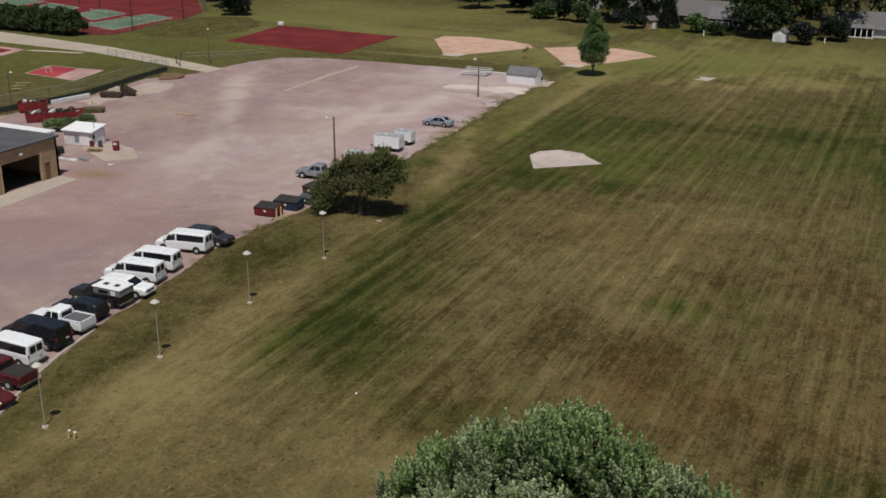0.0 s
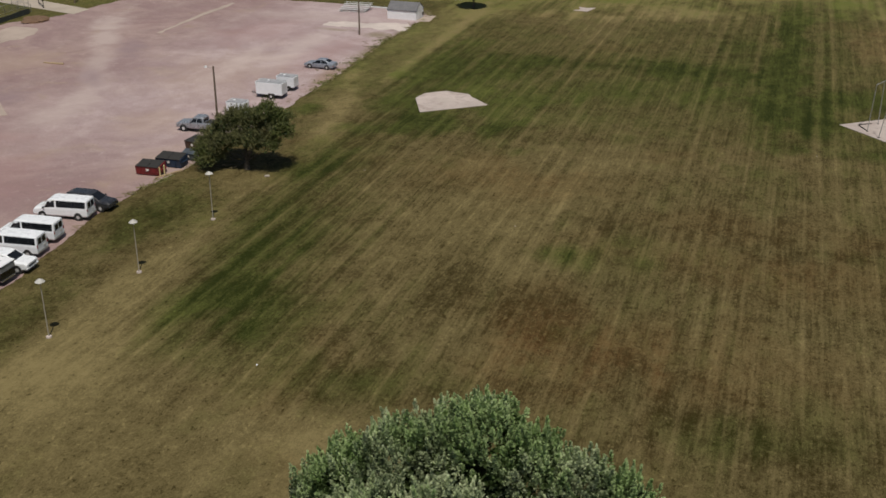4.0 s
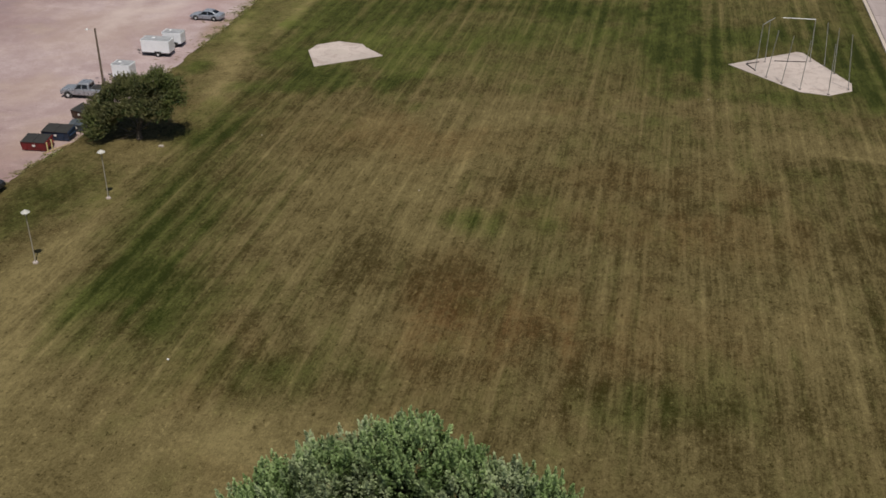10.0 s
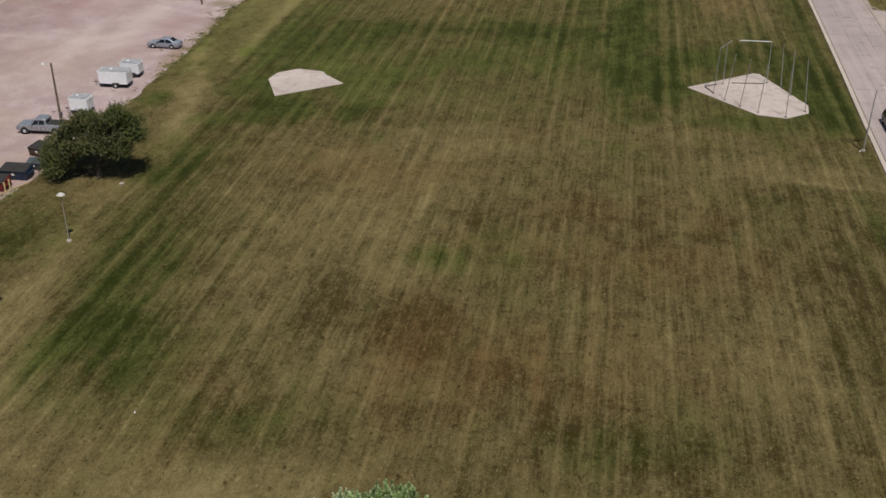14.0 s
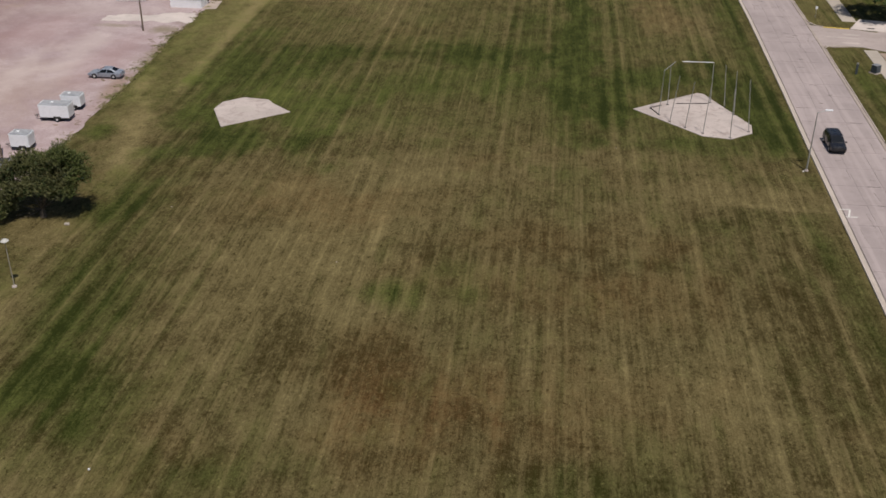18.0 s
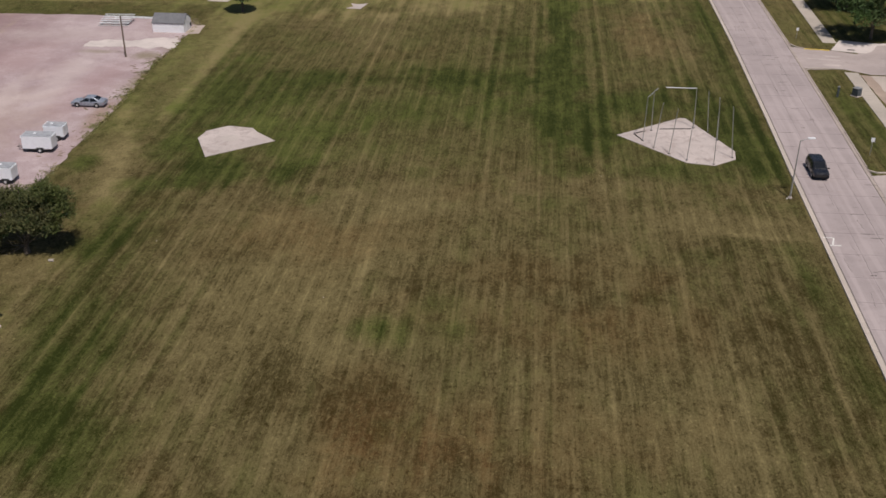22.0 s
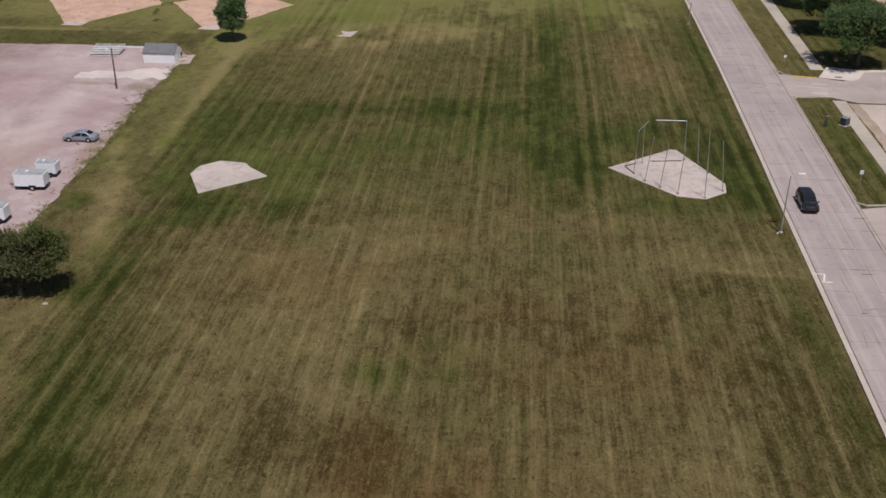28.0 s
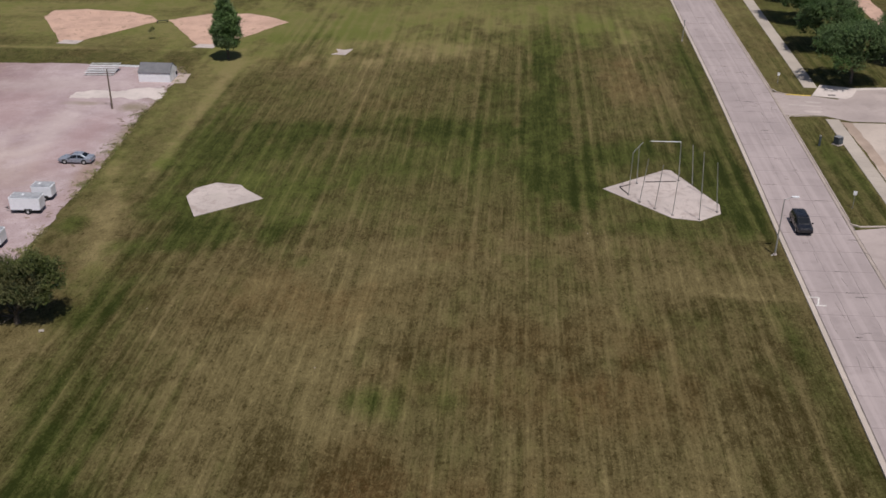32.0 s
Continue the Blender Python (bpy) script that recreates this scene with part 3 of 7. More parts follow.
def lawn_values(x, y):
    """How much greener, lighter and rustier the lawn is than its mean, patch by patch."""
    edge = lattice(3, x, y * 0.6, 7.0, 5, 0.7) * 1.3 + lattice(40, x, y * 0.05, 1.1, 2) * 0.5
    values = np.zeros((3, *x.shape))
    patches = [(*row, 0.0) for row in WATERED + RAKED + GREEN_SPOTS + SCORCHED + BLEACHED + STRAW + ROUGH + OUTLYING] + [(*row, 0, 0.0, 0.0, 0.5) for row in RUSTED]
    for cx, cy, rx, ry, turn, *gains in patches:
        c, s = math.cos(radians(turn)), math.sin(radians(turn))
        dx, dy = x - cx, y - cy
        reach = np.hypot((dx * c + dy * s) / rx, (dy * c - dx * s) / ry) + edge * min(1.0, 0.35 + min(rx, ry) / 6)
        here = np.clip((1.5 - reach) / 1.3, 0, 1)
        here = here * here * (3 - 2 * here)
        for k in range(3):
            values[k] += (1.0, 1.0, 0.85)[k] * gains[k] * here
    return values


def ground_lines(low, high, step, reach):
    """Grid lines: even from low to high, then ever wider out to the reach."""
    out = np.cumsum(np.geomspace(step * 1.4, 420, 22))
    lines = np.concatenate([low - out[::-1], np.arange(low, high + step, step), high + step + out])
    return lines[(lines > -reach) & (lines < reach)]


gx, gy = np.meshgrid(ground_lines(-66, 52, 0.7, 2600), ground_lines(24, 264, 0.75, 3000), indexing="ij")
nx, ny = gx.shape
me = bpy.data.meshes.new("ground")
me.vertices.add(nx * ny)
me.vertices.foreach_set("co", np.stack([gx, gy, np.zeros_like(gx)], -1).astype(np.float32).ravel())
corner = (np.arange(nx - 1)[:, None] * ny + np.arange(ny - 1)[None, :]).ravel()
quads = np.stack([corner, corner + ny, corner + ny + 1, corner + 1], -1)
me.loops.add(quads.size)
me.loops.foreach_set("vertex_index", quads.astype(np.int32).ravel())
me.polygons.add(len(quads))
me.polygons.foreach_set("loop_start", np.arange(0, quads.size, 4, dtype=np.int32))
me.update(calc_edges=True)
lawn = me.attributes.new("lawn", "FLOAT_VECTOR", "POINT")
lawn.data.foreach_set("vector", np.moveaxis(lawn_values(gx, gy), 0, -1).astype(np.float32).ravel())
me.materials.append(M["grass"])
tagged(new("ground", me), "sun-dried mown grass field, brown and green in stripes", "ground", "", "structure")

LOT = [(-123.3, 162.0), (-122.5, 172), (-119, 179.2), (-112, 182.4), (-102, 183.7), (-86, 184.5), (-72, 184.3), (-63.5, 184), (-60.6, 181),
       (-60.5, 170), (-60.8, 157), (-59.7, 141), (-59.3, 131), (-59.2, 122), (-58.8, 110), (-59.5, 98), (-59.0, 91), (-60.4, 84), (-60.3, 78), (-59.4, 72),
       (-58.6, 66), (-57.8, 61), (-57.1, 56), (-55.9, 50), (-54.0, 45.5), (-52.2, 41), (-47, 26), (-43, 5), (-43, -60), (-140, -60), (-140, 60),
       (-128, 112), (-126.8, 131), (-128.6, 148), (-125.5, 152), (-124.0, 157)]
sheet("gravel_lot", LOT, 0.03, M["gravel"], "pink crushed-stone parking lot with pale tyre tracks", 0.5, step=0.55)
sheet("pale_gravel_patch", [(-75.6, 165.4), (-75.7, 168.6), (-72, 169.6), (-61.6, 172), (-60.4, 169.8), (-60.8, 165.6), (-68.7, 165.9)], 0.045, M["spill"], "pale gravel spill by the shed", 1.4, 0.03, 0.6)
sheet("pale_gravel_track", [(-99.7, 150), (-98.9, 150), (-99.6, 166), (-99.6, 178), (-100.5, 178), (-100.7, 166)], 0.042, M["sand"], "pale wheel track across the gravel", 0.4, 0.03, 0.7)
sheet("spoil_ground", [(-125, 126), (-121, 129), (-119.5, 135), (-118, 142), (-121, 146), (-126, 146)], 0.045, M["sand"], "pale rubble-strewn ground by the fence", 1.6, 0.03)
# dead weeds and litter strewn along the rim of the gravel
rng = np.random.default_rng(23)
bm = bmesh.new()
for i in range(230):
    y = 62 + 122 * rng.random()
    edge = float(np.interp(y, (56, 61, 66, 72, 78, 84, 91, 98, 110, 122, 131, 141, 157, 170, 181), (-57.1, -57.8, -58.6, -59.4, -60.3, -60.4, -59, -59.5, -58.8, -59.2, -59.3, -59.7, -60.8, -60.5, -60.6)))
    x, r = edge - 0.2 - abs(rng.normal()) * 1.7, 0.06 + 0.22 * rng.random() ** 2
    if noise.noise(Vector((x * 0.2, y * 0.12, 4.0))) < -0.08:
        continue
    long, turn = 1.4 + 2.2 * rng.random(), rng.normal() * 0.7
    ring = []
    for k in range(11):
        a = 2 * math.pi * k / 11
        d = r * (0.55 + 0.7 * rng.random())
        px, py = d * long * math.cos(a), d * math.sin(a)
        ring.append(bm.verts.new((x + px * math.cos(turn) - py * math.sin(turn), y + px * math.sin(turn) + py * math.cos(turn), 0.025)))
    top = bm.verts.new((x, y, 0.05 + 0.12 * r))
    for k in range(11):
        bm.faces.new((ring[k], ring[(k + 1) % 11], top))
solid("weed_litter", bm, M["deadweed"], "dead brown weeds and litter on the gravel's rim", "litter", "stuff")

# pale kerb between the cars and the grass
bm = bmesh.new()
line = [(-57.2, 56.4), (-56.3, 51.6), (-55.3, 48.2), (-53.7, 44.0), (-51.9, 39.6), (-48.6, 29.8), (-46.8, 24)]
loft(bm, [[(x - 0.16, y, -0.1), (x + 0.16, y, -0.1), (x + 0.13, y, 0.13), (x - 0.13, y, 0.13)] for x, y in line])
solid("lot_kerb", bm, M["walk"], "pale concrete kerb between the cars and the grass", "kerb", "structure")

# throwing pads
sheet("throwing_pad", [(-41.6, 121.1), (-44.4, 127.2), (-44.0, 129.9), (-41.6, 132.0), (-38.1, 131.5), (-37.2, 130.2), (-34.1, 127.3)], 0.06, M["pad"], "bare pale concrete shot-put pad in the grass", category="pad")
for cx, cy in ((-40.2, 127.6),):
    bm = bmesh.new()
    bmesh.ops.create_cone(bm, cap_ends=True, segments=40, radius1=1.25, radius2=1.24, depth=0.03, matrix=pose(cx, cy, 0.049))
    solid("throwing_circle", bm, M["ring"], "faint worn throwing circle in the concrete", "circle", "structure")
sheet("cage_pad", [(10.7, 133.9), (19.8, 141.2), (20.6, 141.0), (25.5, 129.6), (25.2, 126.9), (22.3, 124.6), (18.85, 125.2)], 0.06, M["pad"], "pale concrete discus pad under the throwing cage", category="pad")
sheet("field_slab", [(-36.4, 194.0), (-35.2, 195.4), (-36.0, 197.6), (-34.4, 197.1), (-32.8, 197.9), (-33.6, 193.8)], 0.05, M["pad"], "small pale slab in the grass", category="pad")
sheet("infield_clay_west", [(-101.8, 217.2), (-90.8, 198.4), (-87.2, 199.4), (-76.4, 215.6), (-79.5, 219.6), (-84.2, 222.4), (-95, 224.2), (-102, 222.5)], 0.04, M["clay"], "orange clay softball infield", 0.4)
sheet("infield_clay_east", [(-74.6, 216.5), (-63.4, 198.4), (-60.0, 198.6), (-54.3, 207.2), (-49.3, 216.6), (-53.5, 220.5), (-58.7, 223.0), (-67.8, 222)], 0.04, M["clay"], "orange clay softball infield", 0.4)
for px, py in ((-88.9, 198.4), (-61.6, 197.6)):
    sheet("home_plate_slab", [(px - 2.2, py - 1), (px + 1.8, py - 1.2), (px + 2.4, py + 1.2), (px - 1.6, py + 1.5)], 0.06, M["pad"], "pale worn home-plate slab", category="pad")
sheet("red_court", [(-142.9, 192.3), (-145.8, 219.8), (-111.3, 217.0), (-110.6, 188.6)], 0.04, M["redcourt"], "dark red surfaced play court", category="court")
bm = bmesh.new()
box(bm, -146.5, 220.5, 0, 1.5, 0.8, 0.8, 0.08)
solid("white_box", bm, M["white"], "small white storage box beside the red court", "box")
sheet("jump_court_red", [(-152.8, 142.0), (-154.6, 150.3), (-147.8, 150.6), (-144.8, 141.2)], 0.04, M["brightred"], "bright red half of a painted court", category="court")
sheet("jump_court_pink", [(-144.7, 141.2), (-147.7, 150.6), (-141.6, 151.0), (-139.0, 140.4)], 0.04, M["pinkcourt"], "faded pink half of a painted court", category="court")
bm = bmesh.new()
rim = [(-152.8, 142.0), (-154.6, 150.3), (-147.8, 150.6), (-141.6, 151.0), (-139.0, 140.4), (-144.8, 141.2)]
for (ax, ay), (bx, by) in zip(rim, rim[1:] + rim[:1]):
    box(bm, (ax + bx) / 2, (ay + by) / 2, 0.02, math.hypot(bx - ax, by - ay) + 0.2, 0.25, 0.035, 0, math.degrees(math.atan2(by - ay, bx - ax)))
solid("court_border", bm, M["walk"], "pale concrete border round the painted court", "border", "structure")
for hx, hy, turn in ((-149.9, 144.9, 30), (-148.6, 143.9, 30)):
    ob = thing("practice_stand", pose(hx, hy, 0.05, 0, 0, turn), "small pale steel practice stand on the red court", "stand", "practice stands")
    for side in (-0.5, 0.5):
        part("leg", rod(bmesh.new(), (side, 0, 0), (side, 0, 1.1), 0.04, seg=8), M["alu"], ob)
        part("foot", box(bmesh.new(), side, 0.2, 0, 0.08, 0.7, 0.05), M["alu"], ob)
    part("crossbar", rod(bmesh.new(), (-0.5, 0, 1.08), (0.5, 0, 1.08), 0.04, seg=8), M["alu"], ob)
for hx, hy in ((-142.9, 131.0), (-144.4, 133.2), (-141.4, 128.6)):
    ob = thing("low_bench", pose(hx, hy, 0, 0, 0, 48), "low pale wooden bench on the grass", "bench", "low benches")
    part("seat", box(bmesh.new(), 0, 0, 0.4, 2.2, 0.35, 0.06, 0.01), M["lumber"], ob)
    for side in (-0.9, 0.9):
        part("leg", box(bmesh.new(), side, 0, 0, 0.08, 0.3, 0.4), M["lumber"], ob)
sheet("outer_court", [(-183, 163.6), (-174, 162.6), (-172, 153.6), (-190, 150), (-196, 160)], 0.04, M["pinkcourt"], "sun-bleached court surround", category="court")
sheet("outer_court_centre", [(-183, 161.6), (-176, 161.2), (-175, 155.6), (-190, 153), (-192, 160)], 0.05, M["redcourt"], "faded purple-red court", category="court")
sheet("side_path", [(-172, 163.2), (-160, 165.4), (-160, 164.2), (-173, 161.8)], 0.045, M["walk"], "narrow concrete walk")
# drive from the courts to the lot
bm = bmesh.new()
line = [(-240, 187, 170), (-198.4, 179.4, 168.6), (-159, 173.6, 166.6), (-139, 168.0, 162.2), (-122.4, 163.2, 158.2)]
loft(bm, [[(x, a, 0.045), (x, b, 0.045), (x, b, -0.2), (x, a, -0.2)] for x, a, b in line])
solid("service_drive", bm, M["drive"], "pale concrete service drive past the courts", "drive", "structure")
# tennis courts
sheet("tennis_surround", [(-178.4, 185.2), (-172.4, 188.2), (-174.6, 216.4), (-179.4, 232), (-200, 256), (-290, 262), (-262, 205), (-215, 190)], 0.035, M["redcourt"], "faded red tennis court surround", category="court")
COURTS = [[(-191.1, 199.0), (-177.6, 194.2), (-179.0, 218.6), (-190.2, 221.6)], [(-207.0, 213.2), (-194.2, 205.4), (-195.8, 219.6), (-208.6, 224.4)],
          [(-229.6, 217.6), (-213.0, 215.8), (-216.4, 224.0), (-230.1, 228.0)], [(-247, 222), (-234, 219), (-235, 230), (-248, 233)]]
for pts in COURTS:
    ox, oy = (sum(p[k] for p in pts) / 4 for k in (0, 1))
    sheet("tennis_court", pts, 0.045, M["greencourt"], "pale green tennis court with white lines", category="court")
    bm = bmesh.new()
    for (ax, ay), (bx, by) in zip(pts, pts[1:] + pts[:1]):
        mid, dx, dy = ((ax + bx) / 2, (ay + by) / 2), bx - ax, by - ay
        box(bm, *mid, 0.05, math.hypot(dx, dy), 0.12, 0.006, 0, math.degrees(math.atan2(dy, dx)))
    solid("court_lines", bm, M["paint"], "white tennis court lines", "line", "structure")
    net = thing("tennis_net", pose(ox, oy, 0.045, 0, 0, -18), "dark tennis net on two posts", "net", "tennis nets")
    cords = bmesh.new()
    for z in (0.1, 0.3, 0.5, 0.7):
        rod(cords, (-5.3, 0, z), (5.3, 0, z), 0.008, seg=4)
    part("mesh", cords, M["netting"], net)
    part("headband", box(bmesh.new(), 0, 0, 0.88, 10.5, 0.04, 0.07), M["paint"], net, "white headband")
    for s in (-1, 1):
        part("post", rod(bmesh.new(), (s * 5.35, 0, 0), (s * 5.35, 0, 1.08), 0.05), M["fence"], net)

# garage apron and fuel slab
sheet("garage_apron", [(-94.6, 70), (-94.6, 91.0), (-91.4, 90.6), (-90.6, 77), (-90.6, 70)], 0.07, M["walk"], "concrete apron before the garage doors")
sheet("fuel_slab", [(-102.4, 103.0), (-100.8, 107.4), (-95.6, 106), (-91.2, 101.9), (-94.4, 98.9)], 0.07, M["sand"], "pale concrete slab before the white shed", 0.12)

# ---- street ----
def kerb_x(u, y):
    """The street bends a little off the y axis; u is the way across it from its west kerb."""
    return u + float(np.interp(y, (-400, 62, 97, 124, 143, 165, 180, 243, 900), (22.0, 30.05, 30.7, 31.15, 31.6, 32.0, 32.25, 32.6, 34.0)))


def kerb_turn(y):
    return math.degrees(math.atan2(kerb_x(0, y - 2.5) - kerb_x(0, y + 2.5), 5))


def strip(u0, u1, y0, y1):
    ys = np.linspace(y0, y1, 60).tolist()
    return [(kerb_x(u0, y), y) for y in ys] + [(kerb_x(u1, y), y) for y in reversed(ys)]


ROAD_Y0, ROAD_Y1 = 62.0, 262.0
road = sheet("road", strip(0.05, 9.9, -400, 900), 0.02, M["joint"], "dark joints under the street slabs", deep=0.3)
for name, a, b in (("road_south", -400, ROAD_Y0), ("road_north", ROAD_Y1, 900)):
    sheet(name, strip(0.1, 9.85, a, b), 0.05, M["road"], "worn concrete street")
sheet("cross_street", [(41.7, 166.0), (41.75, 177.4), (47.8, 175.9), (52, 174.2), (56.2, 179.8), (62, 180.7), (120, 182), (120, 163), (51.4, 163.4), (47.6, 165.9), (43, 165.2)], 0.045, M["sideroad"], "concrete side street mouth", deep=0.1)
sheet("side_lot", [(51.3, 162.8), (120, 162.8), (120, 60), (49.5, 60), (49.5, 124), (49.6, 143)], 0.04, M["side"], "broad tan concrete parking apron")
sheet("dirt_strip", [(49.7, 163.0), (51.3, 162.8), (51.6, 122), (49.9, 122)], 0.05, M["soilstrip"], "tan soil strip beside the walk", 0.3, 0.06)
sheet("south_drive", [(40.9, 123.2), (46.5, 124.6), (49.6, 122.0), (49.6, 108), (40.7, 109.5)], 0.05, M["sideroad"], "concrete driveway mouth", deep=0.1)
sheet("corner_ramp", [(48.2, 175.9), (51.0, 182.0), (56.4, 180.6), (62, 181.2), (62, 180.3), (56.6, 179.4), (54.8, 175.8), (53.5, 174.6)], 0.065, M["spill"], "fresh white concrete kerb ramp", deep=0.1)
sheet("track_dirt", [(73.4, 262), (77.8, 262), (77.3, 231), (75.2, 222), (74.0, 210), (71.5, 210), (73.2, 226)], 0.04, M["clay"], "orange dirt track behind the trees", 0.3)
bm = bmesh.new()
for a, b in (((31.5, 103.9), (32.7, 103.9)), ((32.3, 105.7), (31.8, 103.95)), ((31.2, 105.7), (32.3, 105.7))):
    dx, dy = b[0] - a[0], b[1] - a[1]
    box(bm, (a[0] + b[0]) / 2, (a[1] + b[1]) / 2, 0.066, math.hypot(dx, dy), 0.16, 0.006, 0, math.degrees(math.atan2(dy, dx)))
solid("road_mark", bm, M["paint"], "white painted survey mark by the kerb", "mark", "structure")


for pts in ([(43.4, 171.2), (48.4, 170.6), (48.4, 170.2), (43.4, 170.8)], [(45.0, 168.2), (48.0, 168.0), (47.4, 167.2), (45.6, 167.3)], [(46.2, 173.0), (49.0, 172.6), (48.4, 171.9), (46.6, 172.1)]):
    sheet("sealed_streak", pts, 0.052, M["patched"], "pale patched streak on the side street", 0.15, 0.02, 0.5)


# ---- trees ----
def leaf_mesh(name, centre, axis, normal, length, width, material):
    """Many small pointed leaves: each a four-cornered blade with a bend."""
    k = len(centre)
    axis = axis / np.linalg.norm(axis, axis=1, keepdims=True)
    side = np.cross(axis, normal)
    side /= np.linalg.norm(side, axis=1, keepdims=True) + 1e-9
    length, width = np.asarray(length)[:, None], np.asarray(width)[:, None]
    verts = np.stack([centre - axis * length * 0.5, centre + side * width * 0.5, centre + axis * length * 0.5, centre - side * width * 0.5], 1).reshape(-1, 3)
    me = bpy.data.meshes.new(name)
    me.vertices.add(4 * k)
    me.vertices.foreach_set("co", verts.astype(np.float32).ravel())
    me.loops.add(4 * k)
    me.loops.foreach_set("vertex_index", np.arange(4 * k, dtype=np.int32))
    me.polygons.add(k)
    me.polygons.foreach_set("loop_start", np.arange(0, 4 * k, 4, dtype=np.int32))
    me.update(calc_edges=True)
    me.materials.append(material)
    return me


def crown_mesh(name, rng, lobes, shoots, leaves, leaf, material, rise=0.5, shoot=0.6, inner=0.15, face=0.55):
    """lobes: rows of x, y, z, rx, ry, rz. Shoots stand on the lobes' skins, leaves along the shoots."""
    lobes = np.array(lobes, float)
    area = lobes[:, 3] * lobes[:, 4] + lobes[:, 4] * lobes[:, 5] + lobes[:, 3] * lobes[:, 5]
    pick = rng.choice(len(lobes), shoots, p=area / area.sum())
    way = rng.normal(size=(shoots, 3))
    way /= np.linalg.norm(way, axis=1, keepdims=True)
    way[:, 2] = np.where(way[:, 2] < -0.35, -way[:, 2], way[:, 2])
    far = 1 - inner * rng.random(shoots) ** 1.5 * 3
    base = lobes[pick, :3] + way * lobes[pick, 3:] * far[:, None]
    # drop shoots deep inside another lobe
    deep = np.zeros(shoots, bool)
    for row in lobes:
        deep |= (((base - row[:3]) / row[3:]) ** 2).sum(1) < 0.5
    base, way = base[~deep], way[~deep]
    k = len(base)
    grow = way * (1 - rise) + np.array([0, 0, rise]) + rng.normal(size=(k, 3)) * 0.22
    grow /= np.linalg.norm(grow, axis=1, keepdims=True)
    size = shoot * (0.5 + rng.random(k))
    t = np.tile(np.linspace(0, 1, leaves), (k, 1)) + rng.normal(size=(k, leaves)) * 0.05
    at = base[:, None] + grow[:, None] * (t * size[:, None])[..., None]
    around = rng.normal(size=(k, leaves, 3))
    around -= (around * grow[:, None]).sum(-1, keepdims=True) * grow[:, None]
    around /= np.linalg.norm(around, axis=-1, keepdims=True) + 1e-9
    out = around * 0.7 + grow[:, None] * 0.6
    at = at + out * leaf * 0.5
    flat = rng.normal(size=(k, leaves, 3)) * face + np.array([0, 0, 1.0]) + way[:, None] * face
    n = k * leaves
    size = leaf * (0.7 + 0.6 * rng.random(n))
    return leaf_mesh(name, at.reshape(n, 3), out.reshape(n, 3), flat.reshape(n, 3), size, size * 0.55, material)


def spire_mesh(name, rng, lobes, count, leaves, leaf, material, high=1.3, wide=0.3, rise=0.75):
    """Upright leafy spires on the lobes' skins: whorls of leaves that narrow to a tip."""
    lobes = np.array(lobes, float)
    area = lobes[:, 3] * lobes[:, 4] + lobes[:, 4] * lobes[:, 5] + lobes[:, 3] * lobes[:, 5]
    pick = rng.choice(len(lobes), count, p=area / area.sum())
    way = rng.normal(size=(count, 3))
    way /= np.linalg.norm(way, axis=1, keepdims=True)
    way[:, 2] = np.where(way[:, 2] < -0.25, -way[:, 2], way[:, 2])
    base = lobes[pick, :3] + way * lobes[pick, 3:] * (0.92 - 0.2 * rng.random(count) ** 2)[:, None]
    deep = np.zeros(count, bool)
    for row in lobes:
        deep |= (((base - row[:3]) / row[3:]) ** 2).sum(1) < 0.45
    base, way = base[~deep], way[~deep]
    k = len(base)
    grow = way * (1 - rise) + np.array([0, 0, rise]) + rng.normal(size=(k, 3)) * 0.1
    grow /= np.linalg.norm(grow, axis=1, keepdims=True)
    size = high * (0.55 + 0.8 * rng.random(k) ** 1.5)
    spread = wide * (0.7 + 0.6 * rng.random(k))
    t = rng.random((k, leaves)) ** 0.8
    around = rng.normal(size=(k, leaves, 3))
    around -= (around * grow[:, None]).sum(-1, keepdims=True) * grow[:, None]
    around /= np.linalg.norm(around, axis=-1, keepdims=True) + 1e-9
    off = spread[:, None] * (1 - t) ** 0.75 * (0.5 + 0.6 * rng.random((k, leaves)))
    at = base[:, None] + grow[:, None] * (t * size[:, None])[..., None] + around * off[..., None]
    out = around * 0.75 + grow[:, None] * 0.7
    flat = rng.normal(size=(k, leaves, 3)) * 0.4 + around * 0.6 + np.array([0, 0, 0.9])
    n = k * leaves
    length = leaf * (0.7 + 0.6 * rng.random(n))
    return leaf_mesh(name, at.reshape(n, 3), out.reshape(n, 3), flat.reshape(n, 3), length, length * 0.6, material)


def limb(bm, a, b, r0, r1, rng, bend=0.12, seg=8, steps=5):
    a, b = Vector(a), Vector(b)
    far = (b - a).length
    sway = Vector(rng.normal(size=3)) * far * bend
    rings = []
    for i in range(steps + 1):
        t = i / steps
        p = a.lerp(b, t) + sway * math.sin(math.pi * t)
        r = r0 + (r1 - r0) * t
        rings.append([(p.x + r * math.cos(2 * math.pi * j / seg), p.y + r * math.sin(2 * math.pi * j / seg), p.z) for j in range(seg)])
    return loft(bm, rings)


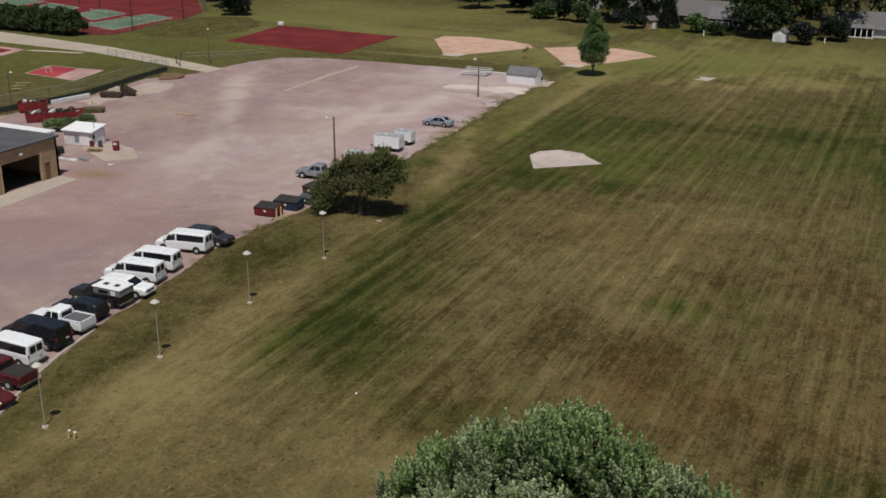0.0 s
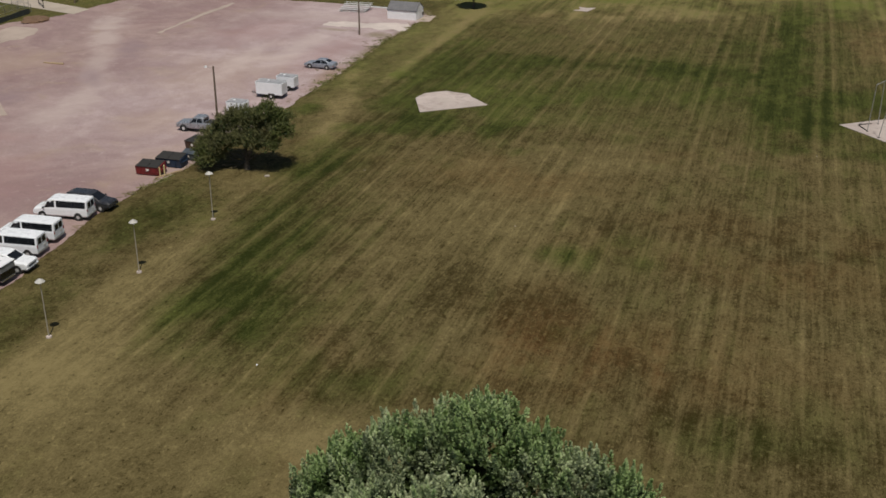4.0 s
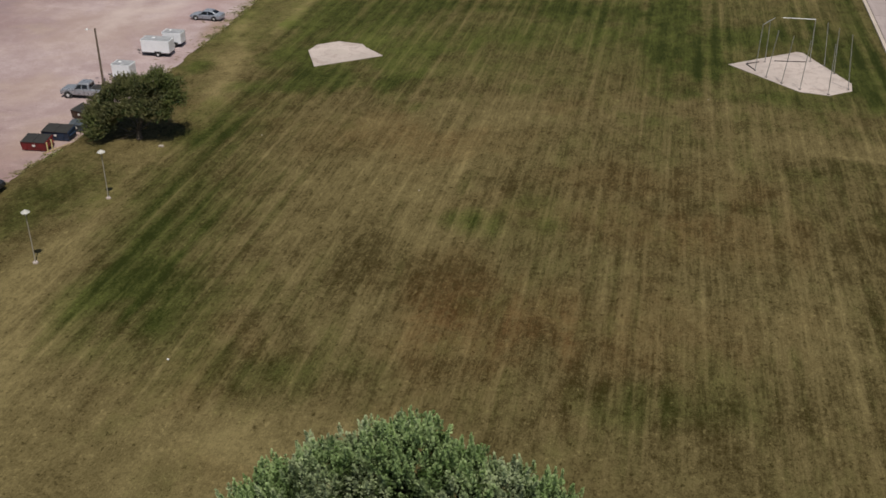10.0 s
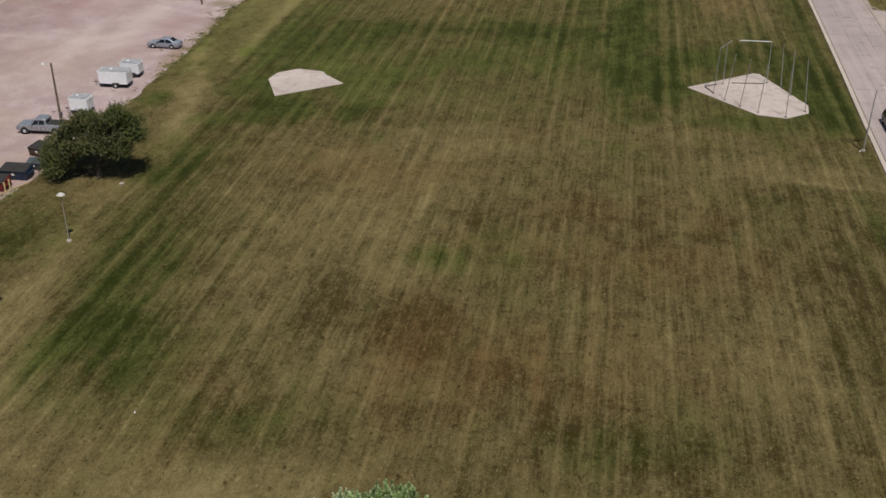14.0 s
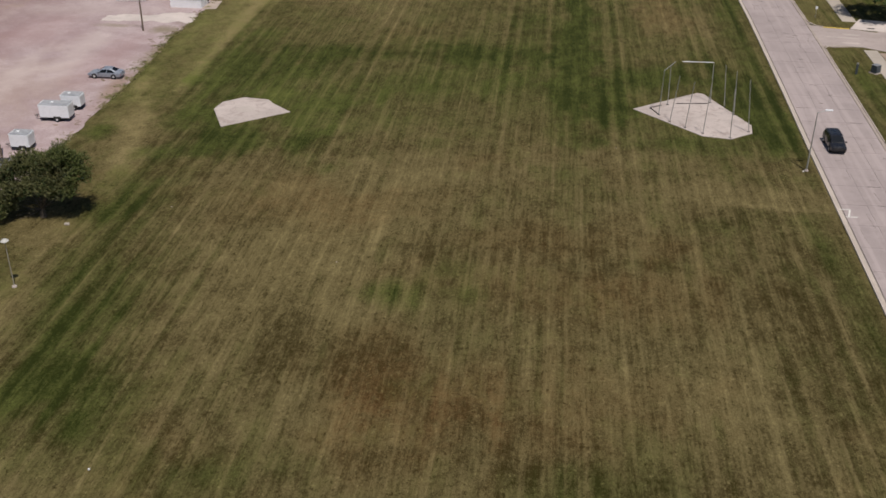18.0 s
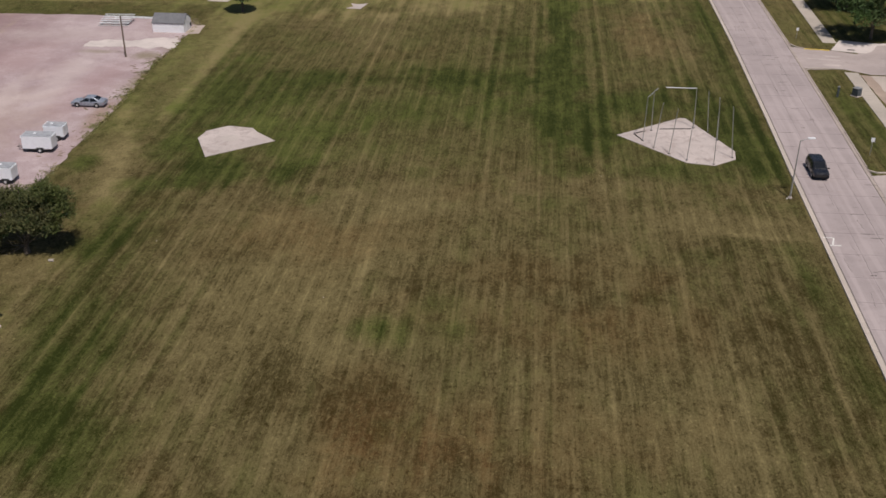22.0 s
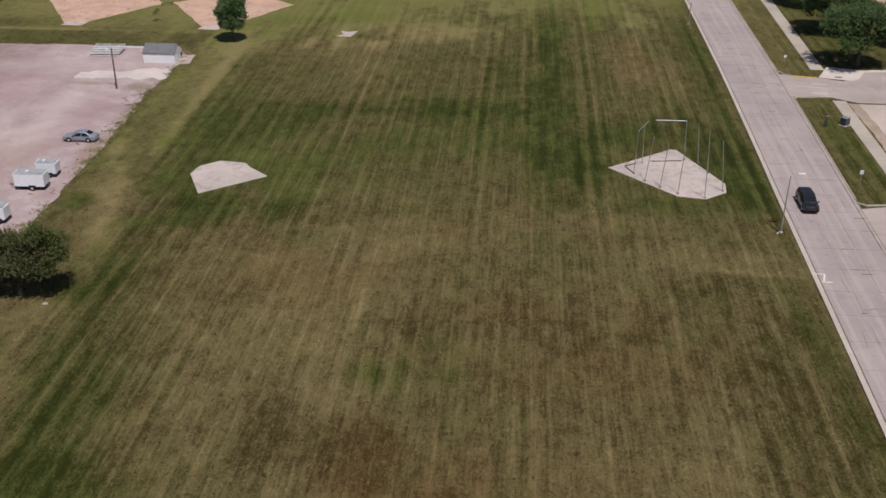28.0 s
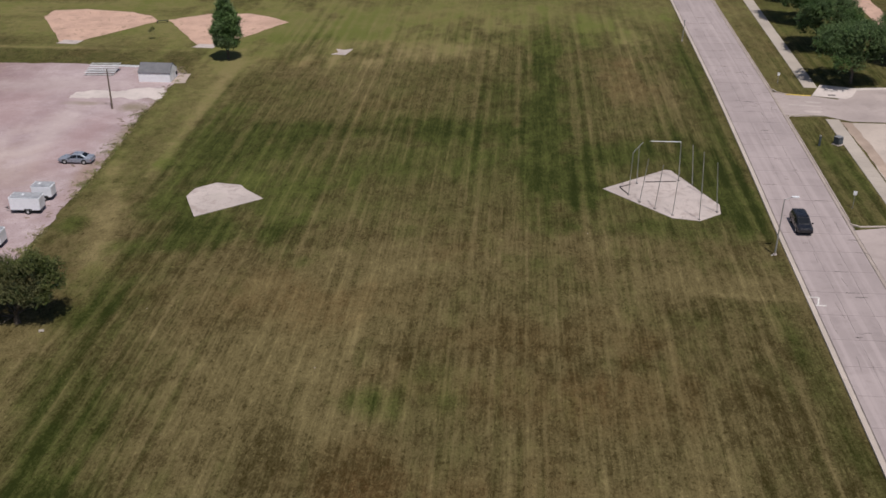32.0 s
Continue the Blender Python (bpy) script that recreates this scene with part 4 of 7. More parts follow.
def tree(name, m, label, seed, lobes, trunk_r, fork, shoots, leaves, leaf, mat, rise=0.5, shoot=0.6, group="", category="tree", limbs=True, clumps=0, clump=0.9, twig=1.0, core=0.8, tall=0.9, face=0.55, fill=0, fill_leaf=0.3, middle=(), spires=()):
    rng = np.random.default_rng(seed)
    ob = thing(name, m, label, category, group)
    bm = bmesh.new()
    limb(bm, (0, 0, -0.1), (0, 0, fork), trunk_r * 1.25, trunk_r * 0.8, rng, 0.02, 10)
    part("trunk", bm, M["bark"], ob)
    if limbs:
        for row in lobes:
            bm = bmesh.new()
            limb(bm, (0, 0, fork * 0.92), (row[0] * 0.7, row[1] * 0.7, row[2] - row[5] * 0.9), trunk_r * 0.5 * twig, trunk_r * 0.1 * twig, rng, 0.08, 6)
            part("limb", bm, M["bark"], ob)
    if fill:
        # darker leaves inside the lobes paint the crown's inner shade and close holes
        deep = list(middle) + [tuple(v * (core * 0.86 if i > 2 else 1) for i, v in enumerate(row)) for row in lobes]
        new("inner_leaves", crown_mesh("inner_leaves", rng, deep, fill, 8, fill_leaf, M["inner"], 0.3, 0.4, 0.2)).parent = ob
    if clumps:
        fine = []
        for row in lobes:
            for i in range(clumps):
                way = rng.normal(size=3)
                way /= np.linalg.norm(way)
                way[2] = abs(way[2]) if way[2] < -0.3 else way[2]
                r = clump * (0.6 + 0.7 * rng.random())
                fine.append((row[0] + way[0] * row[3] * 0.82, row[1] + way[1] * row[4] * 0.82, row[2] + way[2] * row[5] * 0.82, r, r, r * tall))
        lobes = [tuple(v * (core if i > 2 else 1) for i, v in enumerate(row)) for row in lobes] + fine
    if spires:
        me = spire_mesh("crown", rng, lobes, shoots, leaves, leaf, M[mat], *spires)
    else:
        me = crown_mesh("crown", rng, lobes, shoots, leaves, leaf, M[mat], rise, shoot, face=face)
    new("crown", me).parent = ob
    return ob


# silver maple under the flight path
rng = np.random.default_rng(5)
LOBES = [(0.9, 1.6, 12.3, 1.9, 2.0, 2.2), (2.7, 1.4, 11.5, 1.7, 1.9, 2.0), (-1.3, 1.6, 11.6, 1.7, 1.8, 2.0), (-3.5, 1.0, 10.8, 1.7, 1.9, 2.0), (-5.2, 0.4, 9.8, 1.7, 1.8, 1.9), (-6.9, 0.8, 8.2, 1.6, 1.7, 1.8),
         (4.9, 2.2, 10.6, 1.5, 1.7, 1.7), (6.7, 2.8, 9.6, 1.5, 1.6, 1.6), (8.3, 2.6, 8.3, 1.5, 1.6, 1.5), (9.8, 1.8, 7.0, 1.5, 1.6, 1.5), (10.6, 0.4, 5.6, 1.4, 1.5, 1.3), (-1.4, 3.8, 9.6, 1.8, 1.7, 1.9), (2.4, 4.2, 9.4, 1.8, 1.7, 1.8),
         (0.2, -2.6, 10.8, 2.0, 1.9, 2.1), (-2.9, -2.4, 10.0, 1.8, 1.8, 2.0), (3.8, -1.8, 9.8, 1.9, 1.8, 1.9), (-5.2, -3.2, 8.4, 1.8, 1.7, 1.8), (6.4, -1.0, 8.6, 1.8, 1.8, 1.7),
         (-2.2, -5.2, 8.4, 2.1, 1.8, 1.9), (2.4, -5.0, 8.6, 2.1, 1.8, 1.9), (-7.0, -1.6, 7.0, 1.6, 1.7, 1.6), (8.0, -2.4, 6.8, 1.8, 1.8, 1.6)]
LOBES += [(-4.4, 0.5, 6.6, 3.0, 3.0, 2.2), (4.2, 2.2, 6.4, 2.9, 2.9, 2.0), (0, 0, 8.2, 3.6, 3.6, 2.6)]
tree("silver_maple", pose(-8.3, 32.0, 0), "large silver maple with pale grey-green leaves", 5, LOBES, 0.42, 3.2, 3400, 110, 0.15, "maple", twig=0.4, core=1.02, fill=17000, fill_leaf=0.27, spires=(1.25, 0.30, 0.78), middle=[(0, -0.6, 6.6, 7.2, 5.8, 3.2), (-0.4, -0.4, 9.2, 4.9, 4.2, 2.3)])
# low broad tree by the dumpsters
LOBES = [(-3.4, -0.3, 2.8, 1.5, 1.7, 1.4), (-2.5, 0.3, 4.2, 1.5, 1.6, 1.3), (-3.9, -1.4, 2.0, 1.3, 1.4, 1.3), (-2.9, -2.3, 1.8, 1.4, 1.2, 1.2), (-1.5, 1.0, 4.9, 1.4, 1.5, 1.2),
         (0.9, 0.2, 5.1, 1.5, 1.7, 1.3), (2.5, 0.2, 6.0, 1.5, 1.7, 1.3), (4.1, 0.0, 4.3, 1.4, 1.5, 1.3), (3.6, 0.5, 5.3, 1.4, 1.5, 1.2), (1.5, -1.4, 3.7, 1.5, 1.3, 1.1), (3.1, -1.1, 3.0, 1.5, 1.4, 1.0),
         (0.2, -1.5, 3.2, 1.2, 1.1, 1.0), (1.5, 1.8, 4.0, 1.9, 1.5, 1.2), (-1.6, -1.7, 2.9, 1.1, 1.0, 0.9), (-2.0, 2.0, 3.5, 1.7, 1.5, 1.3), (-3.3, -2.3, 1.2, 1.3, 1.2, 1.1), (-2.4, -0.8, 2.4, 1.4, 1.3, 1.2), (-4.2, 0.4, 2.6, 1.3, 1.4, 1.2), (0.6, -0.3, 3.0, 1.5, 1.4, 1.0), (2.2, -0.2, 2.8, 1.6, 1.4, 1.0)]
LOBES = [(x * 1.05 - 0.5, y * 1.08 + 0.9, z * 1.06 - 0.3, a * 1.02, b * 1.05, c * 1.02) for x, y, z, a, b, c in LOBES]
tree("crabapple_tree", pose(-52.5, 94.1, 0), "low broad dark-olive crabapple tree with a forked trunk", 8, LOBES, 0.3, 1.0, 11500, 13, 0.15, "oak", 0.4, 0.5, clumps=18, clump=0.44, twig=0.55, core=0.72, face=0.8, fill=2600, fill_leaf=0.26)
# lone tree by the infield
LOBES = [(0, 0, 9.8, 0.7, 0.7, 1.5), (0.1, 0.1, 8.3, 1.5, 1.5, 1.9), (-0.8, 0.2, 6.6, 1.6, 1.8, 1.9), (0.9, -0.1, 6.3, 1.7, 1.8, 1.9), (0, -0.9, 5.6, 1.9, 1.7, 1.9),
         (-1.4, 0, 4.0, 1.5, 1.7, 1.7), (1.5, 0.1, 3.9, 1.5, 1.7, 1.7), (0.2, 1.3, 4.2, 1.9, 1.5, 1.8), (0, -1.2, 3.3, 1.8, 1.5, 1.5), (-0.8, -0.9, 2.4, 1.4, 1.3, 1.0), (0.9, -0.7, 2.3, 1.4, 1.3, 1.0)]
tree("ash_tree", pose(-54.9, 189.6, 0), "single upright young ash tree by the infield", 11, [(x, y, z + 0.35, a, b, c) for x, y, z, a, b, c in LOBES], 0.2, 1.6, 8500, 11, 0.22, "pear", 0.72, 0.75, clumps=12, clump=0.4, twig=0.7, core=0.78, tall=1.4, face=0.7, fill=1500, fill_leaf=0.28)
# street trees past the walk
def round_lobes(rng, r, h, low, count=9):
    rows = [(0, 0, (h + low) / 2 + 0.5, r * 0.72, r * 0.72, (h - low) / 2 * 0.95)]
    for i in range(count):
        a = 2 * math.pi * i / count + rng.random() * 0.7
        d, z = r * (0.42 + 0.25 * rng.random()), low + (h - low) * (0.25 + 0.5 * rng.random())
        s = r * (0.36 + 0.14 * rng.random())
        rows.append((d * math.cos(a), d * math.sin(a), z, s, s, s * 0.85))
    return rows


for seed, x, y, r, h in ((21, 56.6, 183.4, 6.8, 10.8), (22, 57.6, 204.5, 6.6, 10.8), (23, 57.4, 226.0, 6.4, 10.5), (24, 70.0, 196.5, 5.6, 9.5), (25, 58.0, 246.0, 5.6, 10.0)):
    rng = np.random.default_rng(seed)
    tree("street_tree", pose(x, y, 0, 0, 0, seed * 40), "round deep-green shade tree on the lawn by the walk", seed, round_lobes(rng, r, h, 0.9), 0.24, 2.0, 10000, 11, 0.22, "street", 0.4, 0.7, "street trees", clumps=8, clump=1.0, twig=0.7, fill=1700, fill_leaf=0.46)
# shrubs and trees before the houses
for seed, x, y, r, h, mat, kind in ((31, -101.5, 272, 4.0, 7.0, "spruce", "shrub"), (32, -92.0, 264.5, 3.2, 3.0, "shrub", "shrub"), (33, -85.6, 262.5, 1.9, 5.6, "spruce", "shrub"),
                                    (34, -80.4, 261.5, 2.6, 4.4, "shrub", "shrub"), (35, -71.5, 266, 6.0, 13, "far", "tree"), (36, -65.2, 257, 2.6, 4.8, "spruce", "shrub"),
                                    (38, -49.8, 257, 2.4, 3.6, "pear", "shrub"), (39, -36.5, 259, 7.0, 13, "far", "tree"), (40, -28.5, 266, 7.5, 14, "far", "tree"),
                                    (41, -24.0, 249.5, 2.6, 4.2, "spruce", "shrub"), (42, -19.5, 268, 7.5, 14, "far", "tree"), (43, -17.3, 258.5, 3.4, 5.0, "spruce", "shrub"),
                                    (44, -116, 276, 5, 8, "far", "tree"), (82, -30, 304, 9, 16, "far", "tree"), (83, -13, 308, 9, 16, "far", "tree"), (84, 4, 306, 9, 16, "far", "tree"), (85, 22, 304, 9, 16, "far", "tree"), (86, -56, 304, 9, 16, "far", "tree"), (87, 20, 286, 7, 13, "far", "tree"), (45, -108, 282, 5, 9, "far", "tree"), (46, -44, 254.5, 2.0, 1.8, "far", "shrub"), (80, -63.5, 270, 5.5, 11, "far", "tree"), (81, -76.5, 272, 5.5, 10, "far", "tree"), (48, -8, 292, 7, 12, "far", "tree"),
                                    (49, -82, 278, 6, 10, "far", "tree"), (50, -94, 280, 6, 10, "far", "tree"), (51, -2, 290, 7, 13, "far", "tree"), (52, -62, 284, 6, 10, "far", "tree"), (53, -34, 256.0, 5.2, 10, "far", "tree"), (70, -45, 290, 7, 13, "far", "tree"), (71, -33, 284, 7, 13, "far", "tree"), (72, -72, 296, 7, 13, "far", "tree"), (73, -108, 296, 7, 13, "far", "tree"), (74, -124, 292, 7, 12, "far", "tree"), (75, -21, 296, 7, 14, "far", "tree"), (76, 10, 300, 7, 14, "far", "tree"), (77, -31.5, 262, 5, 10, "far", "tree"),
                                    (54, -168, 232, 4.0, 6.5, "spruce", "shrub"), (55, -173, 238, 4.0, 7, "far", "shrub"), (56, -182, 246, 4.5, 7.5, "far", "shrub"), (57, -192, 256, 5, 8, "far", "tree"), (58, -205, 268, 5, 8, "far", "tree")):
    rng = np.random.default_rng(seed)
    low = 0.0 if kind == "shrub" else 0.4
    words = {"shrub": "rounded green shrub", "pear": "bright green leafy bush", "spruce": "dense dark evergreen shrub", "far": "tall dark shade tree"}[mat] + " before the houses"
    tree("shrub" if kind == "shrub" else "shade_tree", pose(x, y, 0, 0, 0, seed * 33), words, seed, round_lobes(rng, r, h, low, 8), 0.14 if kind == "shrub" else 0.3, 0.5 if kind == "shrub" else 2.2,
         2300, 6, 0.52, mat, 0.35, 0.6, "garden plants", kind, clumps=5, clump=r * 0.2, fill=450, fill_leaf=0.85)
LOBES = [(0, 0, 0.6 + i * 1.25, 2.5 * (1 - i / 8.2), 2.5 * (1 - i / 8.2), 1.1) for i in range(8)]
tree("spruce_tree", pose(-57.8, 262.0, 0), "dark conical spruce between the houses", 37, LOBES, 0.2, 8, 2200, 6, 0.4, "spruce", 0.1, 0.4, limbs=False)
# hedge along the drive
for i in range(9):
    rng = np.random.default_rng(60 + i)
    x, y = -180.5 - i * 4.0, 184.0 + i * 0.1
    rows = [(0, 0, 3.2, 2.8, 2.8, 3.0), (-1.4, -0.8, 1.7, 2.3, 2.3, 2.0), (1.4, 0.8, 1.8, 2.3, 2.3, 2.0), (0.4, -1.5, 1.5, 2.3, 2.0, 1.8), (-0.4, 1.5, 1.5, 2.3, 2.0, 1.8)]
    tree("hedge_bush", pose(x, y, 0, 0, 0, i * 77), "dense dark-green juniper bush in a row", 60 + i, rows, 0.12, 0.5, 2800, 8, 0.26, "shrub", 0.45, 0.3, "juniper row", "bush", clumps=8, clump=0.6, fill=1000, fill_leaf=0.66)


# ---- vehicles ----
def body_ring(x, zb, belt, top, w, wt):
    return [(x, -w * 0.9, zb), (x, -w, zb + 0.14), (x, -w, belt - 0.1), (x, -w * 0.975, belt), (x, -wt, top - 0.07), (x, -wt * 0.86, top),
            (x, wt * 0.86, top), (x, wt, top - 0.07), (x, w * 0.975, belt), (x, w, belt - 0.1), (x, w, zb + 0.14), (x, w * 0.9, zb)]


def side_plate(bm, rows, pts, s, out=0.012):
    """A pane on the side s, given by pairs of x and height between belt (0) and roof (1)."""
    xs = [r[0] for r in rows]

    def at(x, h):
        belt, top, w, wt = (np.interp(x, xs, [r[k] for r in rows]) for k in (2, 3, 4, 5))
        return Vector((x, s * (w * 0.975 + (wt - w * 0.975) * h), belt + (top - 0.07 - belt) * h))

    line = [at(*p) for p in pts]
    return panel(bm, line if s < 0 else line[::-1], out)


def wheel(parent, x, y, r, s):
    hub = part("wheel", rod(bmesh.new(), (x, y - 0.12, r), (x, y + 0.12, r), r, seg=20), M["black"], parent, "black rubber tyre")
    bm = bmesh.new()
    rod(bm, (x, y + s * 0.1, r), (x, y + s * 0.135, r), r * 0.58, r * 0.46, 16)
    part("rim", bm, M["rim"], hub, "bright metal rim")


def vehicle(kind, m, label, paint, group="parked vehicles"):
    """Nose along +x, on the ground at the middle."""
    if kind == "passenger_van":
        m = m @ Matrix.Diagonal((0.94, 0.96, 0.98, 1))
    ob = thing(kind, m, label, {"passenger_van": "van", "cargo_van": "van", "pickup_truck": "pickup", "sedan": "car", "minivan": "van", "suv": "car", "camper_pickup": "pickup"}[kind], group)
    pickup = kind in ("pickup_truck", "camper_pickup")
    if kind in ("passenger_van", "cargo_van"):
        L, W, R, axles = 6.1, 1.0, 0.37, (2.0, -1.95)
        rows = [(-3.02, 0.42, 1.2, 2.0, W * 0.94, W * 0.8), (-2.95, 0.38, 1.22, 2.1, W, W * 0.86), (-1, 0.36, 1.22, 2.15, W, W * 0.87), (0.9, 0.36, 1.22, 2.14, W, W * 0.87),
                (1.25, 0.36, 1.2, 2.06, W, W * 0.84), (2.05, 0.36, 1.15, 1.32, W, W * 0.86), (2.85, 0.38, 1.0, 1.12, W * 0.97, W * 0.86), (3.05, 0.45, 0.8, 0.92, W * 0.9, W * 0.8)]
        screen, back = (1.3, 2.0), -3.02
        if kind == "passenger_van":
            panes = [[(-2.85, 0.12), (0.35, 0.12), (0.35, 0.9), (-2.85, 0.9)], [(0.55, 0.12), (1.75, 0.12), (1.3, 0.88), (0.55, 0.9)]]
        else:
            panes = [[(0.55, 0.12), (1.75, 0.12), (1.3, 0.88), (0.55, 0.9)]]
    elif pickup:
        L, W, R, axles = 5.9, 0.98, 0.4, (1.95, -1.75)
        rows = [(-2.95, 0.5, 1.15, 1.2, W * 0.97, W * 0.93), (-2.88, 0.46, 1.18, 1.24, W, W * 0.95), (-0.75, 0.44, 1.18, 1.24, W, W * 0.95), (-0.7, 0.44, 1.18, 1.8, W, W * 0.78),
                (-0.5, 0.44, 1.18, 1.9, W, W * 0.8), (0.55, 0.44, 1.18, 1.9, W, W * 0.8), (1.25, 0.44, 1.16, 1.24, W, W * 0.84), (2.7, 0.46, 1.02, 1.1, W * 0.97, W * 0.85), (2.95, 0.5, 0.85, 0.95, W * 0.9, W * 0.8)]
        screen, back = (0.6, 1.2), -0.72
        panes = [[(-0.6, 0.12), (0.1, 0.12), (0.1, 0.85), (-0.52, 0.85)], [(0.2, 0.12), (1.0, 0.12), (0.6, 0.85), (0.2, 0.85)]]
    elif kind == "sedan":
        L, W, R, axles = 4.85, 0.9, 0.33, (1.45, -1.35)
        rows = [(-2.42, 0.4, 0.8, 0.9, W * 0.9, W * 0.8), (-2.3, 0.28, 0.86, 1.0, W * 0.97, W * 0.84), (-1.75, 0.24, 0.88, 1.06, W, W * 0.82), (-1.0, 0.22, 0.87, 1.4, W, W * 0.72), (-0.5, 0.22, 0.87, 1.46, W, W * 0.74),
                (0.2, 0.22, 0.86, 1.43, W, W * 0.74), (1.05, 0.22, 0.84, 0.98, W, W * 0.8), (1.7, 0.24, 0.78, 0.9, W * 0.99, W * 0.81), (2.1, 0.26, 0.7, 0.8, W * 0.96, W * 0.8), (2.42, 0.36, 0.55, 0.66, W * 0.85, W * 0.72)]
        screen, back = (0.28, 0.98), None
        panes = [[(-1.55, 0.14), (-0.45, 0.06), (-0.45, 0.92), (-1.05, 0.92)], [(-0.36, 0.06), (0.86, 0.1), (0.25, 0.92), (-0.36, 0.92)]]
    else:
        up = 0.12 if kind == "suv" else 0.04
        tall = 1.72 if kind == "minivan" else 1.66
        L, W, R, axles = 4.9, 0.96, 0.36, (1.5, -1.45)
        rows = [(-2.42, 0.42, 1.0, 1.12, W * 0.94, W * 0.82), (-2.34, 0.32, 1.02, tall - 0.14, W * 0.99, W * 0.76), (-1.9, 0.3, 1.02, tall - 0.02, W, W * 0.79), (0.1, 0.3, 1.0, tall, W, W * 0.8),
                (0.45, 0.3, 1.0, tall - 0.08, W, W * 0.78), (1.3, 0.3, 0.97, 1.08, W, W * 0.8), (2.2, 0.34, 0.85 + up, 0.94 + up, W * 0.96, W * 0.82), (2.45, 0.42, 0.68 + up, 0.8 + up, W * 0.9, W * 0.78)]
        screen, back = (0.5, 1.22), -2.39
        panes = [[(-2.1, 0.15), (-1.15, 0.12), (-1.15, 0.85), (-2.0, 0.85)], [(-1.05, 0.12), (-0.2, 0.12), (-0.2, 0.86), (-1.05, 0.86)], [(-0.1, 0.12), (1.05, 0.12), (0.45, 0.86), (-0.1, 0.86)]]
    bm = bmesh.new()
    loft(bm, [body_ring(*r) for r in rows])
    body = part("body", bm, M[paint], ob)
    xs = [r[0] for r in rows]
    for s in (-1, 1):
        for pts in panes:
            part("side_window", side_plate(bmesh.new(), rows, pts, s), M["glass"], ob, "dark tinted glass")
        for ax in axles:
            # dark disc on the flank paints the shade of an open wheel arch
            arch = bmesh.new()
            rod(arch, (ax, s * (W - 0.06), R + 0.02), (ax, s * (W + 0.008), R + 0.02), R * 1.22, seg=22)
            part("wheel_arch", arch, M["dark"], ob, "dark disc in place of the shaded wheel arch")
            wheel(ob, ax, s * (W - 0.09), R, s)
        mirror = bmesh.new()
        box(mirror, screen[1] - 0.25, s * (W + 0.12), np.interp(screen[1] - 0.3, xs, [r[2] for r in rows]), 0.14, 0.2, 0.18, 0.03)
        part("mirror", mirror, M["black"] if paint != "silver" else M[paint], ob)
        nose = rows[-1]
        light = bmesh.new()
        box(light, L / 2 - 0.09, s * nose[4] * 0.78, nose[2] - 0.12, 0.16, 0.3, 0.17, 0.03)
        part("headlight", light, M["lens"], ob, "clear headlight")
        tail = bmesh.new()
        tz = 0.95 if kind in ("passenger_van", "cargo_van") else rows[0][2] - 0.28
        box(tail, -L / 2 + 0.06, s * W * 0.86, tz, 0.09, 0.16, 0.34 if tz > 0.8 else 0.2, 0.02)
        part("tail_light", tail, M["tail"], ob, "red tail light")
    # windscreen
    def roofline(x):
        return float(np.interp(x, xs, [r[3] for r in rows])), float(np.interp(x, xs, [r[5] for r in rows]))

    (z0, w0), (z1, w1) = roofline(screen[0]), roofline(screen[1])
    part("windscreen", panel(bmesh.new(), [(screen[1], -w1 * 0.84, z1 + 0.004), (screen[1], w1 * 0.84, z1 + 0.004), (screen[0], w0 * 0.84, z0 + 0.004), (screen[0], -w0 * 0.84, z0 + 0.004)], 0.012), M["glass"], ob, "dark windscreen")
    if kind in ("passenger_van", "cargo_van"):
        for s in (-1, 1):
            y0, y1 = s * 0.06, s * 0.68
            pts = [(-3.035, y0, 1.28), (-3.035, y1, 1.28), (-3.03, y1 * 0.93, 1.86), (-3.03, y0, 1.86)]
            part("rear_window", panel(bmesh.new(), pts if s > 0 else pts[::-1], 0.012), M["glass"], ob, "dark rear door glass")
        part("rear_plate", box(bmesh.new(), -3.05, -0.35, 0.85, 0.02, 0.32, 0.16), M["paint"], ob)
    elif pickup:
        part("rear_window", panel(bmesh.new(), [(-0.745, -0.6, 1.3), (-0.715, -0.6, 1.68), (-0.715, 0.6, 1.68), (-0.745, 0.6, 1.3)], 0.012), M["glass"], ob)
    elif kind == "sedan":
        (z0, w0), (z1, w1) = roofline(-1.68), roofline(-1.05)
        part("rear_window", panel(bmesh.new(), [(-1.05, -w1 * 0.84, z1 + 0.004), (-1.68, -w0 * 0.84, z0 + 0.004), (-1.68, w0 * 0.84, z0 + 0.004), (-1.05, w1 * 0.84, z1 + 0.004)], 0.012), M["glass"], ob)
    else:
        part("rear_window", panel(bmesh.new(), [(-2.425, 0.62, 1.14), (-2.36, 0.58, tall - 0.2), (-2.36, -0.58, tall - 0.2), (-2.425, -0.62, 1.14)], 0.012), M["glass"], ob)
    for s, name in ((1, "front_bumper"), (-1, "rear_bumper")):
        b = box(bmesh.new(), s * (L / 2 - 0.05), 0, 0.42, 0.2, W * 1.84, 0.2, 0.05)
        dark = paint in ("vanwhite",) and kind != "passenger_van"
        part(name, b, M["dark" if s > 0 and kind == "passenger_van" else "chrome" if pickup else "galv" if kind == "passenger_van" else paint], ob)
